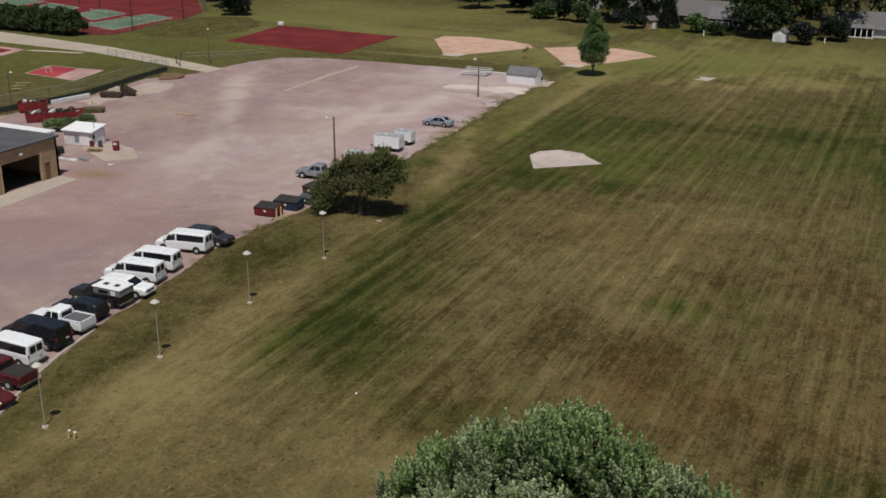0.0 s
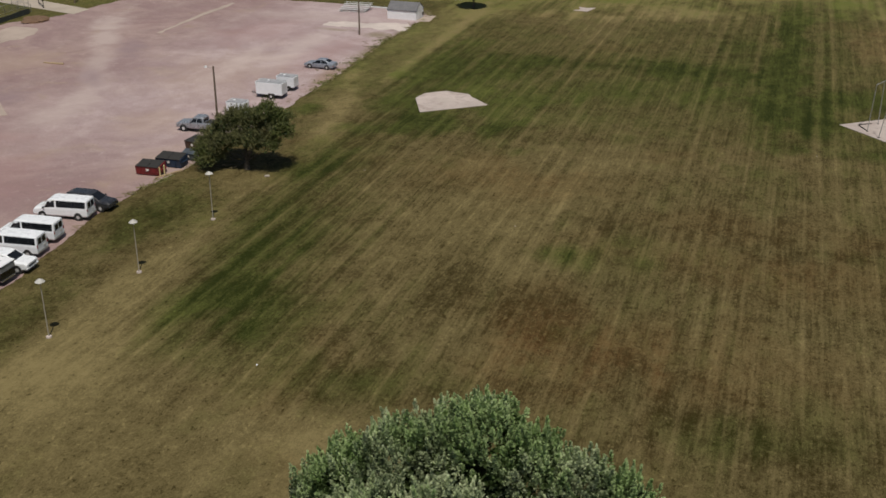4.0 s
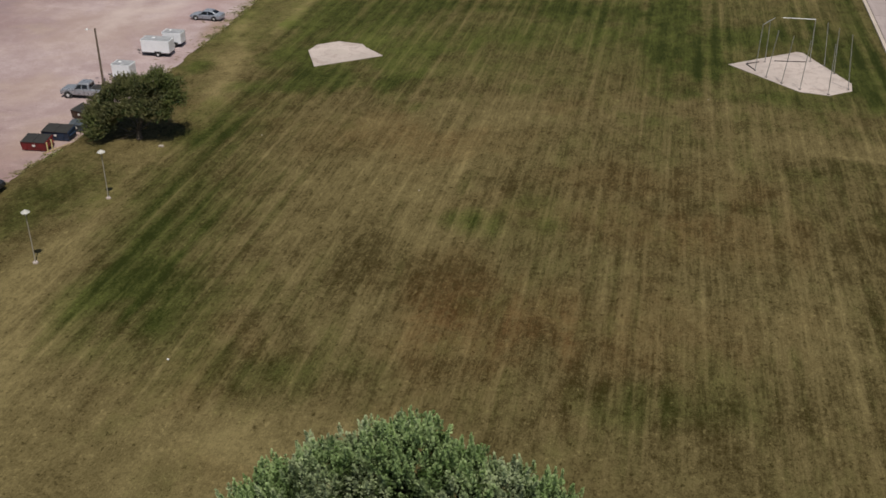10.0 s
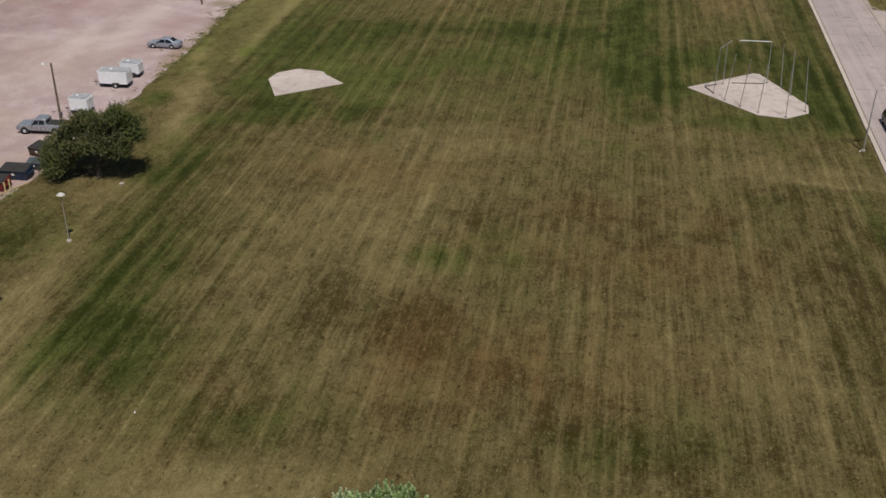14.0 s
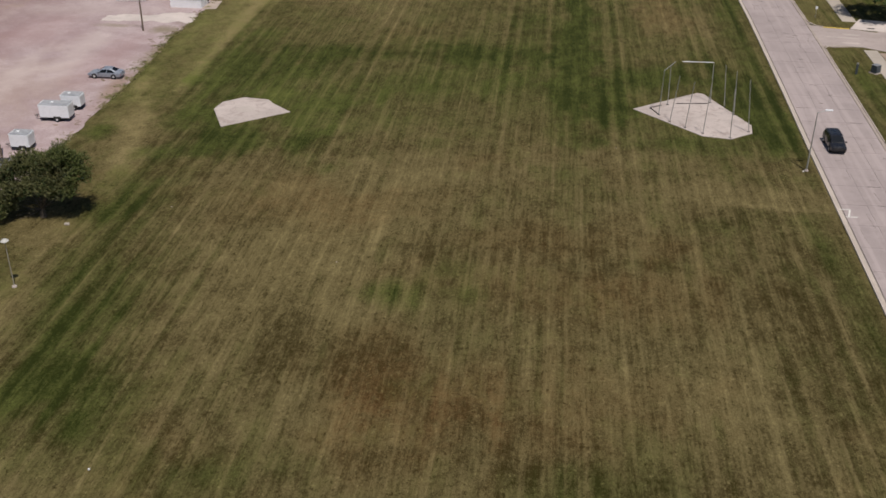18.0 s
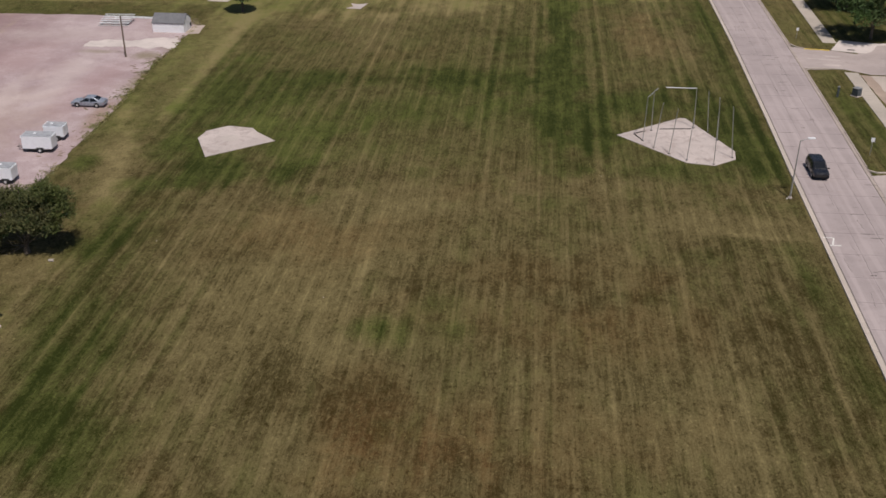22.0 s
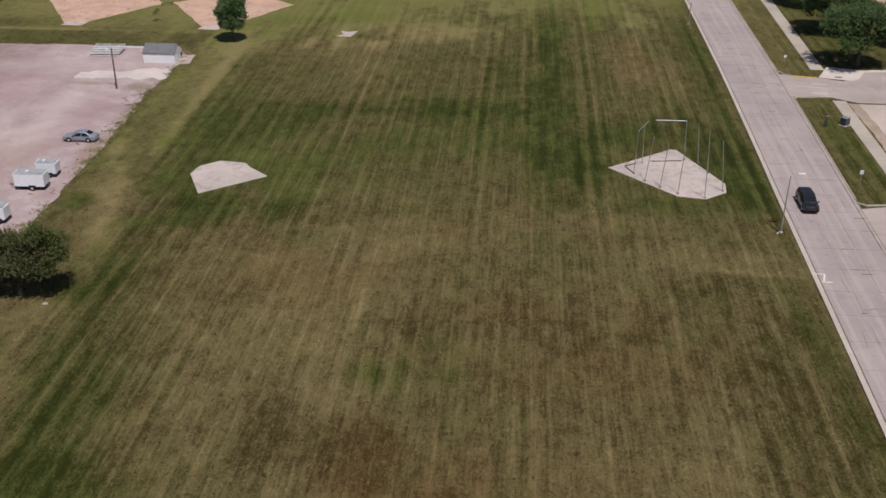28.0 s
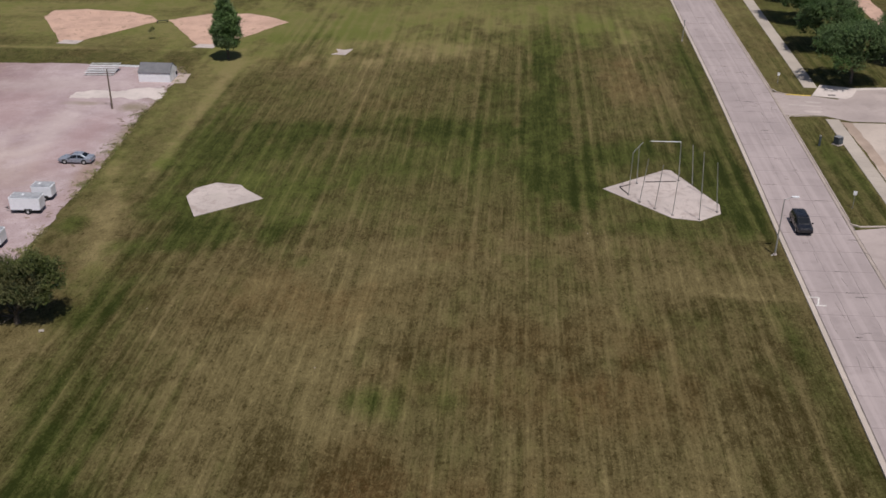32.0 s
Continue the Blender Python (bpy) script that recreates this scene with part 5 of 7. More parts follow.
    if kind == "pickup_truck":
        cover = "liner" if paint == "vanwhite" else "tonneau_cover"
        z = 1.245 if cover == "tonneau_cover" else 1.243
        part(cover, box(bmesh.new(), -1.86, 0, z, 2.1, 1.62, 0.03, 0.01), M["bedgrey" if cover == "liner" else "dark"], ob, "dark bed cover")
        if cover == "liner":
            for s in (-1, 1):
                part("bed_rail", box(bmesh.new(), -1.86, s * 0.88, 1.22, 2.2, 0.13, 0.14, 0.03), M[paint], ob)
            part("tailgate", box(bmesh.new(), -2.92, 0, 0.7, 0.09, 1.84, 0.66, 0.03), M[paint], ob)
    if kind == "camper_pickup":
        shell = part("camper_shell", box(bmesh.new(), -1.55, 0, 1.24, 3.0, 1.92, 0.62, 0.06), M["shellgrey"], ob, "ribbed aluminium camper shell")
        part("shell_roof", box(bmesh.new(), -1.5, 0, 1.86, 3.2, 1.98, 0.09, 0.04), M["white"], shell, "white camper roof")
        for hx in (-0.9, -2.1):
            part("roof_vent", box(bmesh.new(), hx, 0.1, 1.95, 0.46, 0.46, 0.07, 0.02), M["dark"], shell, "dark roof vent")
        for s in (-1, 1):
            part("shell_window", box(bmesh.new(), -1.2, s * 0.965, 1.4, 1.1, 0.02, 0.3), M["glass"], shell)
            part("shell_hatch", box(bmesh.new(), -2.3, s * 0.965, 1.34, 0.5, 0.02, 0.42), M["white"], shell)
    nose = rows[-1]
    part("grille", box(bmesh.new(), nose[0] + 0.005, 0, nose[2] - 0.2, 0.05, 1.05, 0.17, 0.01), M["dark"], ob, "dark grille")
    # near-black box puts the shade under the body into colour
    part("sill", box(bmesh.new(), 0, 0, 0.24, L * 0.86, W * 1.7, 0.2), M["dark"], ob, "near-black box for the shaded underside")
    return ob


M["bedgrey"] = plain("grey_bed_liner", (0.10, 0.105, 0.115), 0.8)
VAN = "white passenger van with dark side windows, parked nose-in"
vehicle("minivan", pose(-61.8, 78.6, 0.03, 0, 0, 4), "dark slate minivan facing the grass at the row's end", "slate")
vehicle("passenger_van", pose(-62.9, 75.7, 0.03, 0, 0, 190), VAN, "vanwhite")
vehicle("passenger_van", pose(-62.4, 70.1, 0.03, 0, 0, 188), VAN, "vanwhite")
vehicle("passenger_van", pose(-61.8, 66.9, 0.03, 0, 0, 188), VAN, "vanwhite")
vehicle("suv", pose(-60.1, 63.9, 0.03, 0, 0, 6), "small white utility vehicle parked nose to the grass", "vanwhite")
vehicle("camper_pickup", pose(-60.9, 61.3, 0.03, 0, 0, 181), "black pickup with a silver white-roofed camper shell", "carblack")
vehicle("suv", pose(-60.3, 58.1, 0.03, 0, 0, 183), "dark navy estate car between two pickups", "navy")
vehicle("pickup_truck", pose(-60.0, 55.5, 0.03, 0, 0, 182), "white pickup with an empty grey bed", "vanwhite")
vehicle("cargo_van", pose(-59.6, 52.3, 0.03, 0, 0, 181), "dark navy full-size van without side windows", "navy")
vehicle("passenger_van", pose(-59.1, 49.1, 0.03, 0, 0, 180), VAN + " by the kerb", "vanwhite")
vehicle("pickup_truck", pose(-56.9, 46.0, 0.03, 0, 0, 180), "maroon pickup with a black bed cover", "maroon")
vehicle("sedan", pose(-55.4, 43.0, 0.03, 0, 0, 0), "dark red car facing the grass", "maroon")
vehicle("pickup_truck", pose(-64.45, 104.7, 0.03, 0, 0, 184), "silver pickup behind the crabapple tree", "silver")
vehicle("sedan", pose(-63.4, 137.9, 0.03, 0, 0, 180), "blue-grey sedan alone on the gravel", "bluegrey")
vehicle("minivan", pose(34.4, 123.5, 0.06, 0, 0, -90), "black minivan on the concrete street", "navy", "cars on the street")


def trailer(m, label, L, W, H):
    ob = thing("cargo_trailer", m, label, "trailer", "enclosed trailers")
    z = 0.5
    part("box_body", box(bmesh.new(), 0, 0, z, L, W, H, 0.06), M["vanwhite"], ob)
    part("roof", box(bmesh.new(), 0, 0, z + H, L - 0.1, W - 0.06, 0.05, 0.02), M["trailerroof"], ob, "dusty grey roof")
    part("nose_trim", box(bmesh.new(), L / 2 + 0.01, 0, z + H - 0.22, 0.08, W, 0.26, 0.03), M["white"], ob)
    part("skirt", box(bmesh.new(), 0, 0, z - 0.07, L, W - 0.04, 0.09, 0.02), M["dark"], ob, "black lower frame")
    part("rear_door", box(bmesh.new(), -L / 2 - 0.015, 0, z + 0.08, 0.03, W - 0.2, H - 0.2, 0.01), M["offwhite"], ob)
    part("roof_vent", box(bmesh.new(), 0.4, 0, z + H + 0.05, 0.35, 0.35, 0.09, 0.03), M["white"], ob)
    bar = bmesh.new()
    rod(bar, (L / 2, 0.5, 0.45), (L / 2 + 1.1, 0, 0.45), 0.04)
    rod(bar, (L / 2, -0.5, 0.45), (L / 2 + 1.1, 0, 0.45), 0.04)
    part("tongue", bar, M["dark"], ob)
    part("jack", rod(bmesh.new(), (L / 2 + 0.8, 0, 0.0), (L / 2 + 0.8, 0, 0.8), 0.035), M["galv"], ob)
    for s in (-1, 1):
        fender = bmesh.new()
        box(fender, -0.35, s * (W / 2 + 0.02), 0.36, 0.95, 0.05, 0.36, 0.02)
        part("fender", fender, M["dark"], ob)
        wheel(ob, -0.35, s * (W / 2 + 0.02), 0.33, s)
    return ob


trailer(pose(-63.15, 121.2, 0.03, 0, 0, 182), "white enclosed cargo trailer with a grey roof", 3.85, 1.9, 1.7)
trailer(pose(-62.75, 125.3, 0.03, 0, 0, 181), "small white enclosed trailer behind a larger one", 2.6, 1.7, 1.5)
trailer(pose(-63.0, 111.4, 0.03, 0, 0, 180), "small white enclosed trailer by the pole", 2.35, 1.8, 1.6)


def dumpster(m, label, paint, lid, L=2.3, W=1.7, H=1.25, sloped=True):
    ob = thing("dumpster", m, label, "dumpster", "dumpsters")
    bm = bmesh.new()
    f = H * 0.82 if sloped else H
    loft(bm, [[(-L / 2, -W / 2, 0.12), (L / 2, -W / 2, 0.12), (L / 2, W / 2, 0.12), (-L / 2, W / 2, 0.12)],
              [(-L / 2 - 0.05, -W / 2 - 0.12, f), (L / 2 + 0.05, -W / 2 - 0.12, f), (L / 2 + 0.05, W / 2, H), (-L / 2 - 0.05, W / 2, H)]])
    part("bin", bm, M[paint], ob)
    for s in (-1, 1):
        x = s * L / 4
        pts = [(x - L / 4 + 0.02, -W / 2 - 0.18, f + 0.02), (x + L / 4 - 0.02, -W / 2 - 0.18, f + 0.02), (x + L / 4 - 0.02, W / 2, H + 0.02), (x - L / 4 + 0.02, W / 2, H + 0.02)]
        part("lid", panel(bmesh.new(), pts, 0.05), M[lid], ob, "black plastic lid")
        part("fork_pocket", box(bmesh.new(), s * (L / 2 + 0.1), 0, f * 0.55, 0.14, W * 0.8, 0.14, 0.02), M[paint], ob)
        part("rib", box(bmesh.new(), s * L * 0.3, -W / 2 - 0.09, 0.2, 0.08, 0.08, f - 0.3, 0.01), M[paint], ob)
        for t in (-1, 1):
            part("caster", rod(bmesh.new(), (s * L * 0.4, t * W * 0.38 - 0.03, 0.07), (s * L * 0.4, t * W * 0.38 + 0.03, 0.07), 0.07), M["black"], ob)
    part("notice", box(bmesh.new(), 0.05, -W / 2 - 0.1, f * 0.55, 0.3, 0.04, 0.24), M["paint"], ob, "pale notice panel")
    return ob


dumpster(pose(-61.75, 89.3, 0.03, 0, 0, 5), "scuffed red steel dumpster with black lids", "dumpred", "dark", 2.7)
dumpster(pose(-61.0, 92.35, 0.03, 0, 0, 3), "navy blue steel dumpster with black lids", "dumpblue", "dark", 3.0)
dumpster(pose(-60.2, 94.8, 0.03, 0, 0, 8), "slate grey steel dumpster by the tree", "dumpgrey", "dumpgrey", 1.5, 1.2, 1.0)
dumpster(pose(-61.3, 98.4, 0.03, 0, 0, -15), "black lidded maroon dumpster behind the tree", "rust", "dark", 2.2)
for bx, by in ((-60.15, 88.5), (-60.1, 89.3)):
    ob = thing("bollard", pose(bx, by, 0.03), "faded yellow steel bollard beside a dumpster", "bollard", "bollards")
    part("pipe", rod(bmesh.new(), (0, 0, 0), (0, 0, 1.1), 0.08, seg=12), M["yellow"], ob)
    part("cap", rod(bmesh.new(), (0, 0, 1.1), (0, 0, 1.16), 0.08, 0.03, 12), M["yellow"], ob)
bm = bmesh.new()
box(bm, -59.7, 89.6, 0, 0.25, 3.4, 0.16, 0.03, -24)
solid("timber_kerb", bm, M["lumber"], "weathered timber edging by the dumpsters", "edging")

# ---- lamps and poles ----
def lamp_post(m):
    ob = thing("lamp_post", m, "slim pale lamp post with a mushroom-shaped head", "lamp post", "lamp posts on the grass")
    part("footing", rod(bmesh.new(), (0, 0, -0.05), (0, 0, 0.12), 0.24, 0.22, 14), M["pad"], ob, "round concrete footing")
    part("pole", rod(bmesh.new(), (0, 0, 0.1), (0, 0, 4.7), 0.045, 0.035, 12), M["lampgrey"], ob)
    part("globe", rod(bmesh.new(), (0, 0, 4.62), (0, 0, 4.84), 0.1, 0.16, 16), M["lens"], ob, "clear lamp globe")
    head = bmesh.new()
    loft(head, [[(r * math.cos(a * math.pi / 10), r * math.sin(a * math.pi / 10), z) for a in range(20)] for r, z in ((0.36, 4.80), (0.38, 4.82), (0.26, 4.93), (0.11, 5.02), (0.04, 5.07))])
    part("shade", head, M["lampshade"], ob, "wide pale metal shade")
    return ob


M["lampgrey"] = plain("weathered_lamp_paint", (0.36, 0.33, 0.28), 0.6)
first = lamp_post(pose(-48.6, 42.1, 0))
for y in (54.5, 66.9, 79.8):
    copy_thing(first, pose(-48.7, y, 0))


def yard_pole(m, label, h, arm):
    ob = thing("yard_light_pole", m, label, "light pole", "wooden light poles")
    part("pole", rod(bmesh.new(), (0, 0, -0.2), (0, 0, h), 0.15, 0.1, 12), M["wood"], ob)
    a = bmesh.new()
    rod(a, (0, 0, h - 0.35), (arm, -0.1, h - 0.1), 0.025)
    part("arm", a, M["galv"], ob)
    part("lamp_head", rod(bmesh.new(), (arm, -0.1, h - 0.22), (arm, -0.1, h), 0.2, 0.1, 14), M["alu"], ob, "pale lamp head")
    return ob


yard_pole(pose(-64.2, 108.2, 0), "wooden pole with a yard light beside the gravel", 7.3, -1.0)
yard_pole(pose(-66.5, 160.6, 0), "wooden pole with a yard light near the bleachers", 6.7, -0.7)
yard_pole(pose(-128.6, 167.2, 0), "slim pole with a yard light by the drive", 7.0, 0.2)
yard_pole(pose(-131.7, 118.5, 0), "slim pole with a lamp behind the fence", 6.0, 0.9)
for x, y, h in ((-173.2, 196.1, 8.0), (-174.7, 217.4, 8.0), (-207, 222, 8.0), (-221, 229, 8.0)):
    ob = thing("court_light_pole", pose(x, y, 0), "black light pole at the tennis courts", "light pole", "court light poles")
    part("pole", rod(bmesh.new(), (0, 0, -0.1), (0, 0, h), 0.14, 0.1, 10), M["dark"], ob)
    part("light_bar", box(bmesh.new(), 0, 0, h, 1.6, 0.3, 0.25, 0.03), M["dark"], ob)


def street_light(m):
    ob = thing("street_light", m, "grey street light with an arm over the kerb", "street light", "street lights")
    part("base_plate", rod(bmesh.new(), (0, 0, 0), (0, 0, 0.14), 0.26, 0.22, 14), M["pad"], ob)
    part("pole", rod(bmesh.new(), (0, 0, 0.1), (0.1, 0, 7.2), 0.1, 0.06, 12), M["galv"], ob)
    part("arm", rod(bmesh.new(), (0.1, 0, 7.1), (1.0, 0, 7.45), 0.04, 0.03), M["galv"], ob)
    part("lamp_head", box(bmesh.new(), 1.3, 0, 7.4, 0.85, 0.32, 0.16, 0.05), M["white"], ob, "pale cobra-head lamp")
    part("hand_hole", box(bmesh.new(), -0.02, -0.1, 2.4, 0.2, 0.1, 0.3, 0.02), M["galv"], ob)
    return ob


first = street_light(pose(29.7, 115.9, 0))
ob = thing("street_post", pose(30.9, 208.4, 0), "slim grey post at the kerb", "post")
part("base_plate", rod(bmesh.new(), (0, 0, 0), (0, 0, 0.12), 0.22, 0.2, 12), M["pad"], ob)
part("pole", rod(bmesh.new(), (0, 0, 0.1), (0.12, 0, 4.0), 0.09, 0.07, 10), M["galv"], ob)
part("head", box(bmesh.new(), 0.14, 0, 4.0, 0.3, 0.3, 0.18, 0.04), M["galv"], ob)
bm = bmesh.new()
rod(bm, (29.3, 115.6, 0), (29.3, 115.6, 0.08), 0.09, 0.08, 12)
solid("valve_cover", bm, M["paint"], "pale valve cover in the grass by the street light", "cover")

# ---- throwing cage ----
cage = thing("throwing_cage", pose(0, 0, 0.06), "open steel throwing cage without its net", "cage")
POSTS = [(13.96, 132.1, 14.1, 6.0), (15.4, 136.0, 15.3, 5.4), (15.2, 129.8, 15.85, 6.1), (16.95, 127.9, 17.5, 6.1), (19.0, 126.1, 19.3, 6.2),
         (22.2, 125.0, 22.0, 6.3), (24.8, 127.4, 24.1, 6.8), (23.75, 133.2, 23.4, 5.9), (22.9, 136.2, 22.4, 5.7), (21.2, 137.5, 21.0, 5.65)]
for x, y, tx, h in POSTS:
    post = part("post", rod(bmesh.new(), (x, y, 0), (tx, y, h), 0.05, 0.042, 10), M["galv"], cage, "galvanised steel post")
    part("plate", box(bmesh.new(), x, y, 0.0, 0.3, 0.3, 0.03), M["dark"], post)
part("top_rail", rod(bmesh.new(), (14.1, 132.1, 6.0), (15.9, 137.0, 5.6), 0.05), M["galv"], cage)
part("gate_rail", rod(bmesh.new(), (17.0, 137.9, 5.45), (21.05, 137.5, 5.6), 0.045), M["white"], cage, "pale top bar of the gate")
part("gate_foot", rod(bmesh.new(), (16.6, 136.5, 0.05), (20.8, 137.0, 0.05), 0.06), M["dark"], cage)
part("brace", rod(bmesh.new(), (13.1, 134.6, 0.05), (14.6, 135.6, 0.05), 0.06), M["dark"], cage)
# dark bar laid along the first post's cast shadow, shade made solid
part("brace", rod(bmesh.new(), (13.0, 134.4, 0.05), (13.96, 132.1, 0.05), 0.06), M["dark"], cage)

# ---- small things in the grass ----
bm = bmesh.new()
bmesh.ops.create_icosphere(bm, subdivisions=2, radius=0.08, matrix=pose(-31.4, 55.85, 0.08))
solid("white_ball", bm, M["white"], "small white ball lying in the grass", "ball")
for bx in (-46.15, -45.65):
    ob = thing("marker_stub", pose(bx, 41.8, 0, 0, 12, 0), "short pale pipe stub in the grass", "stub", "pipe stubs")
    part("pipe", rod(bmesh.new(), (0, 0, -0.05), (0, 0, 0.55), 0.09, 0.09, 10), M["yellow"], ob)
    part("cap", rod(bmesh.new(), (0, 0, 0.55), (0, 0, 0.6), 0.1, 0.07, 10), M["white"], ob)
for bx, by, r in ((-49.3, 92.6, 0.28), (-40, 98, 0.07), (-20, 88, 0.07), (8, 120, 0.07)):
    bm = bmesh.new()
    bmesh.ops.create_icosphere(bm, subdivisions=1, radius=r, matrix=pose(bx, by, r * 0.3) @ Matrix.Diagonal((1.3, 1, 0.5, 1)))
    solid("pale_stone", bm, M["rubble"], "pale stone lying in the grass", "stone", group="stones")


# weeds along the rims of the gravel and the kerb
def weeds(name, spots, label, mat, high=0.22):
    k = len(spots)
    rng = np.random.default_rng(k)
    at = np.repeat(np.array(spots, float), 9, 0)
    n = len(at)
    grow = rng.normal(size=(n, 3)) * (1.0, 1.0, 0.2) + np.array([0, 0, 0.35])
    size = high * (0.5 + rng.random(n))
    centre = np.c_[at + rng.normal(size=(n, 2)) * 0.12, np.zeros(n)] + grow * size[:, None] * 0.5 / np.linalg.norm(grow, axis=1, keepdims=True)
    ob = new(name, leaf_mesh(name, centre, grow, rng.normal(size=(n, 3)) * 0.4 + np.array([0, 0, 1.0]), size, size * 0.4, M[mat]))
    return tagged(ob, label, "weeds", "", "stuff")


M["weed"] = leaf_material("dry_weed_blade", (0.10, 0.09, 0.032), (0.26, 0.225, 0.105), 0.1)
rng = np.random.default_rng(17)
rim = [p for p in outline(LOT, 0.16) if p[0] > -64 and p[1] > 80]
spots = []
for x, y in rim:
    clump = noise.noise(Vector((x * 0.35, y * 0.35, 1.0))) + 0.5 * noise.noise(Vector((x * 1.1, y * 1.1, 5.0)))
    for i in range(int(9 * max(0, clump + 0.25))):
        reach = abs(rng.normal()) * (0.35 + 1.5 * max(0, clump))
        spots.append((x - reach + 0.35, y + rng.normal() * 0.25))
weeds("weeds", spots, "dry weeds creeping over the gravel's rim", "weed")


# ---- buildings ----
def wall_with_holes(name, parent, m, length, height, thick, holes, material, label=""):
    """A wall along local x from 0, with openings (x0, x1, z0, z1) cut right through it."""
    bm = bmesh.new()
    xs = sorted({0, length, *(h[0] for h in holes), *(h[1] for h in holes)})
    for a, b in zip(xs, xs[1:]):
        cuts = sorted((h[2], h[3]) for h in holes if h[0] <= a and h[1] >= b)
        z = 0
        for lo, hi in cuts + [(height, height)]:
            if lo - z > 1e-4:
                box(bm, (a + b) / 2, thick / 2, z, b - a, thick, lo - z)
            z = hi
    bmesh.ops.remove_doubles(bm, verts=bm.verts, dist=1e-4)
    ob = part(name, bm, material, parent, label)
    ob.matrix_basis = m
    return ob


garage = thing("bus_garage", pose(-94.55, 91.0, 0), "tan brick garage with an open dark bay door", "garage")
DOORS = [(2.9, 9.1, 0, 3.6), (1.4, 2.3, 0, 2.25), (11.5, 17.7, 0, 3.6), (20, 26, 0, 3.6)]
wall_with_holes("east_wall", garage, pose(0, 0, 0, 0, 0, -90), 32, 5.1, -0.35, DOORS, M["tan"])
wall_with_holes("north_wall", garage, pose(0, 0, 0, 0, 0, 180), 26, 5.1, 0.35, [], M["tan"])
wall_with_holes("west_wall", garage, pose(-26, 0, 0, 0, 0, -90), 32, 5.1, 0.35, [], M["tan"])
wall_with_holes("south_wall", garage, pose(0, -32, 0, 0, 0, 180), 26, 5.1, -0.35, [], M["tan"])
# the bay's indoor shade is put into this slab's colour
part("floor_slab", box(bmesh.new(), -13, -16, 0.0, 25, 31, 0.06), M["shadefloor"], garage, "concrete floor coloured dark for the shade inside the bay")
part("roof", box(bmesh.new(), -12.9, -16, 5.1, 26.4, 32.4, 0.22, 0.04), M["darkroof"], garage, "dark flat roof")
for s in ((0.12, -16, 0.16, 32.6), (-12.9, 0.16, 26.4, 0.16)):
    part("roof_edge", box(bmesh.new(), s[0], s[1], 5.26, s[2], s[3], 0.12, 0.02), M["fascia"], garage, "grey metal roof edge")
part("door", box(bmesh.new(), -0.12, -1.85, 0.06, 0.06, 0.86, 2.16, 0.01), M["rustdoor"], garage, "brown steel side door")
for a, b in ((2.7, 2.9), (9.1, 9.3)):
    part("door_jamb", box(bmesh.new(), 0.03, -(a + b) / 2, 0, 0.1, 0.2, 3.7, 0.01), M["lumber"], garage)
part("raised_door", box(bmesh.new(), -1.8, -6, 3.7, 3.2, 6.1, 0.1), M["offwhite"], garage, "overhead door rolled up inside")
part("wall_light", box(bmesh.new(), 0.14, -6.0, 4.1, 0.25, 0.45, 0.3, 0.04), M["offwhite"], garage, "pale wall light over the bay")
annex = thing("garage_annex", pose(-101.2, 94.2, 0), "low annex with a white metal roof", "annex")
part("wall", box(bmesh.new(), -14, 1.5, 0, 28, 2.8, 3.7), M["tan"], annex)
part("roof", box(bmesh.new(), -14, 1.5, 3.7, 28.4, 3.4, 0.25, 0.04), M["white"], annex, "white metal roof")

shed = thing("fuel_shed", pose(-104.0, 105.6, 0.03, 0, 0, 6), "small white shed with a sloping white roof", "shed")
for w in ((-2.3, 0, 0.1, 3.0), (2.3, 0, 0.1, 3.0)):
    part("side_wall", box(bmesh.new(), w[0], w[1], 0, w[2], w[3], 2.0), M["offwhite"], shed)
part("back_wall", box(bmesh.new(), 0, 1.45, 0, 4.5, 0.1, 2.0), M["offwhite"], shed)
part("front_wall", box(bmesh.new(), 0, -1.45, 0, 4.5, 0.1, 1.9), M["offwhite"], shed)
part("service_door", box(bmesh.new(), 1.1, -1.52, 0.05, 1.5, 0.05, 1.7, 0.01), M["white"], shed, "white double service door")
part("blue_panel", box(bmesh.new(), -0.2, -1.52, 0.4, 0.7, 0.04, 1.0, 0.01), M["bluegrey"], shed, "pale blue panel")
part("roof", panel(bmesh.new(), [(-2.6, -1.8, 1.95), (2.6, -1.8, 1.95), (2.6, 1.8, 2.45), (-2.6, 1.8, 2.45)], 0.12), M["white"], shed, "white sheet-metal roof")
part("door", box(bmesh.new(), 2.37, 0.2, 0.05, 0.04, 1.9, 1.75), M["white"], shed, "white double door")
part("vent_pipe", rod(bmesh.new(), (1.9, -0.2, 0), (1.9, -0.2, 3.4), 0.05), M["galv"], shed)
part("window", box(bmesh.new(), 2.37, -1.1, 1.0, 0.04, 0.4, 0.6), M["glass"], shed)
pump = thing("fuel_pump", pose(-96.9, 104.0, 0.07, 0, 0, 20), "red fuel pump on the concrete slab", "pump")
part("cabinet", box(bmesh.new(), 0, 0, 0, 0.8, 0.6, 1.3, 0.05), M["dumpred"], pump)
part("dial_panel", box(bmesh.new(), 0, -0.31, 0.85, 0.55, 0.03, 0.3), M["paint"], pump)
part("hose", rod(bmesh.new(), (0.45, 0, 0.3), (0.45, 0, 1.1), 0.04), M["black"], pump)
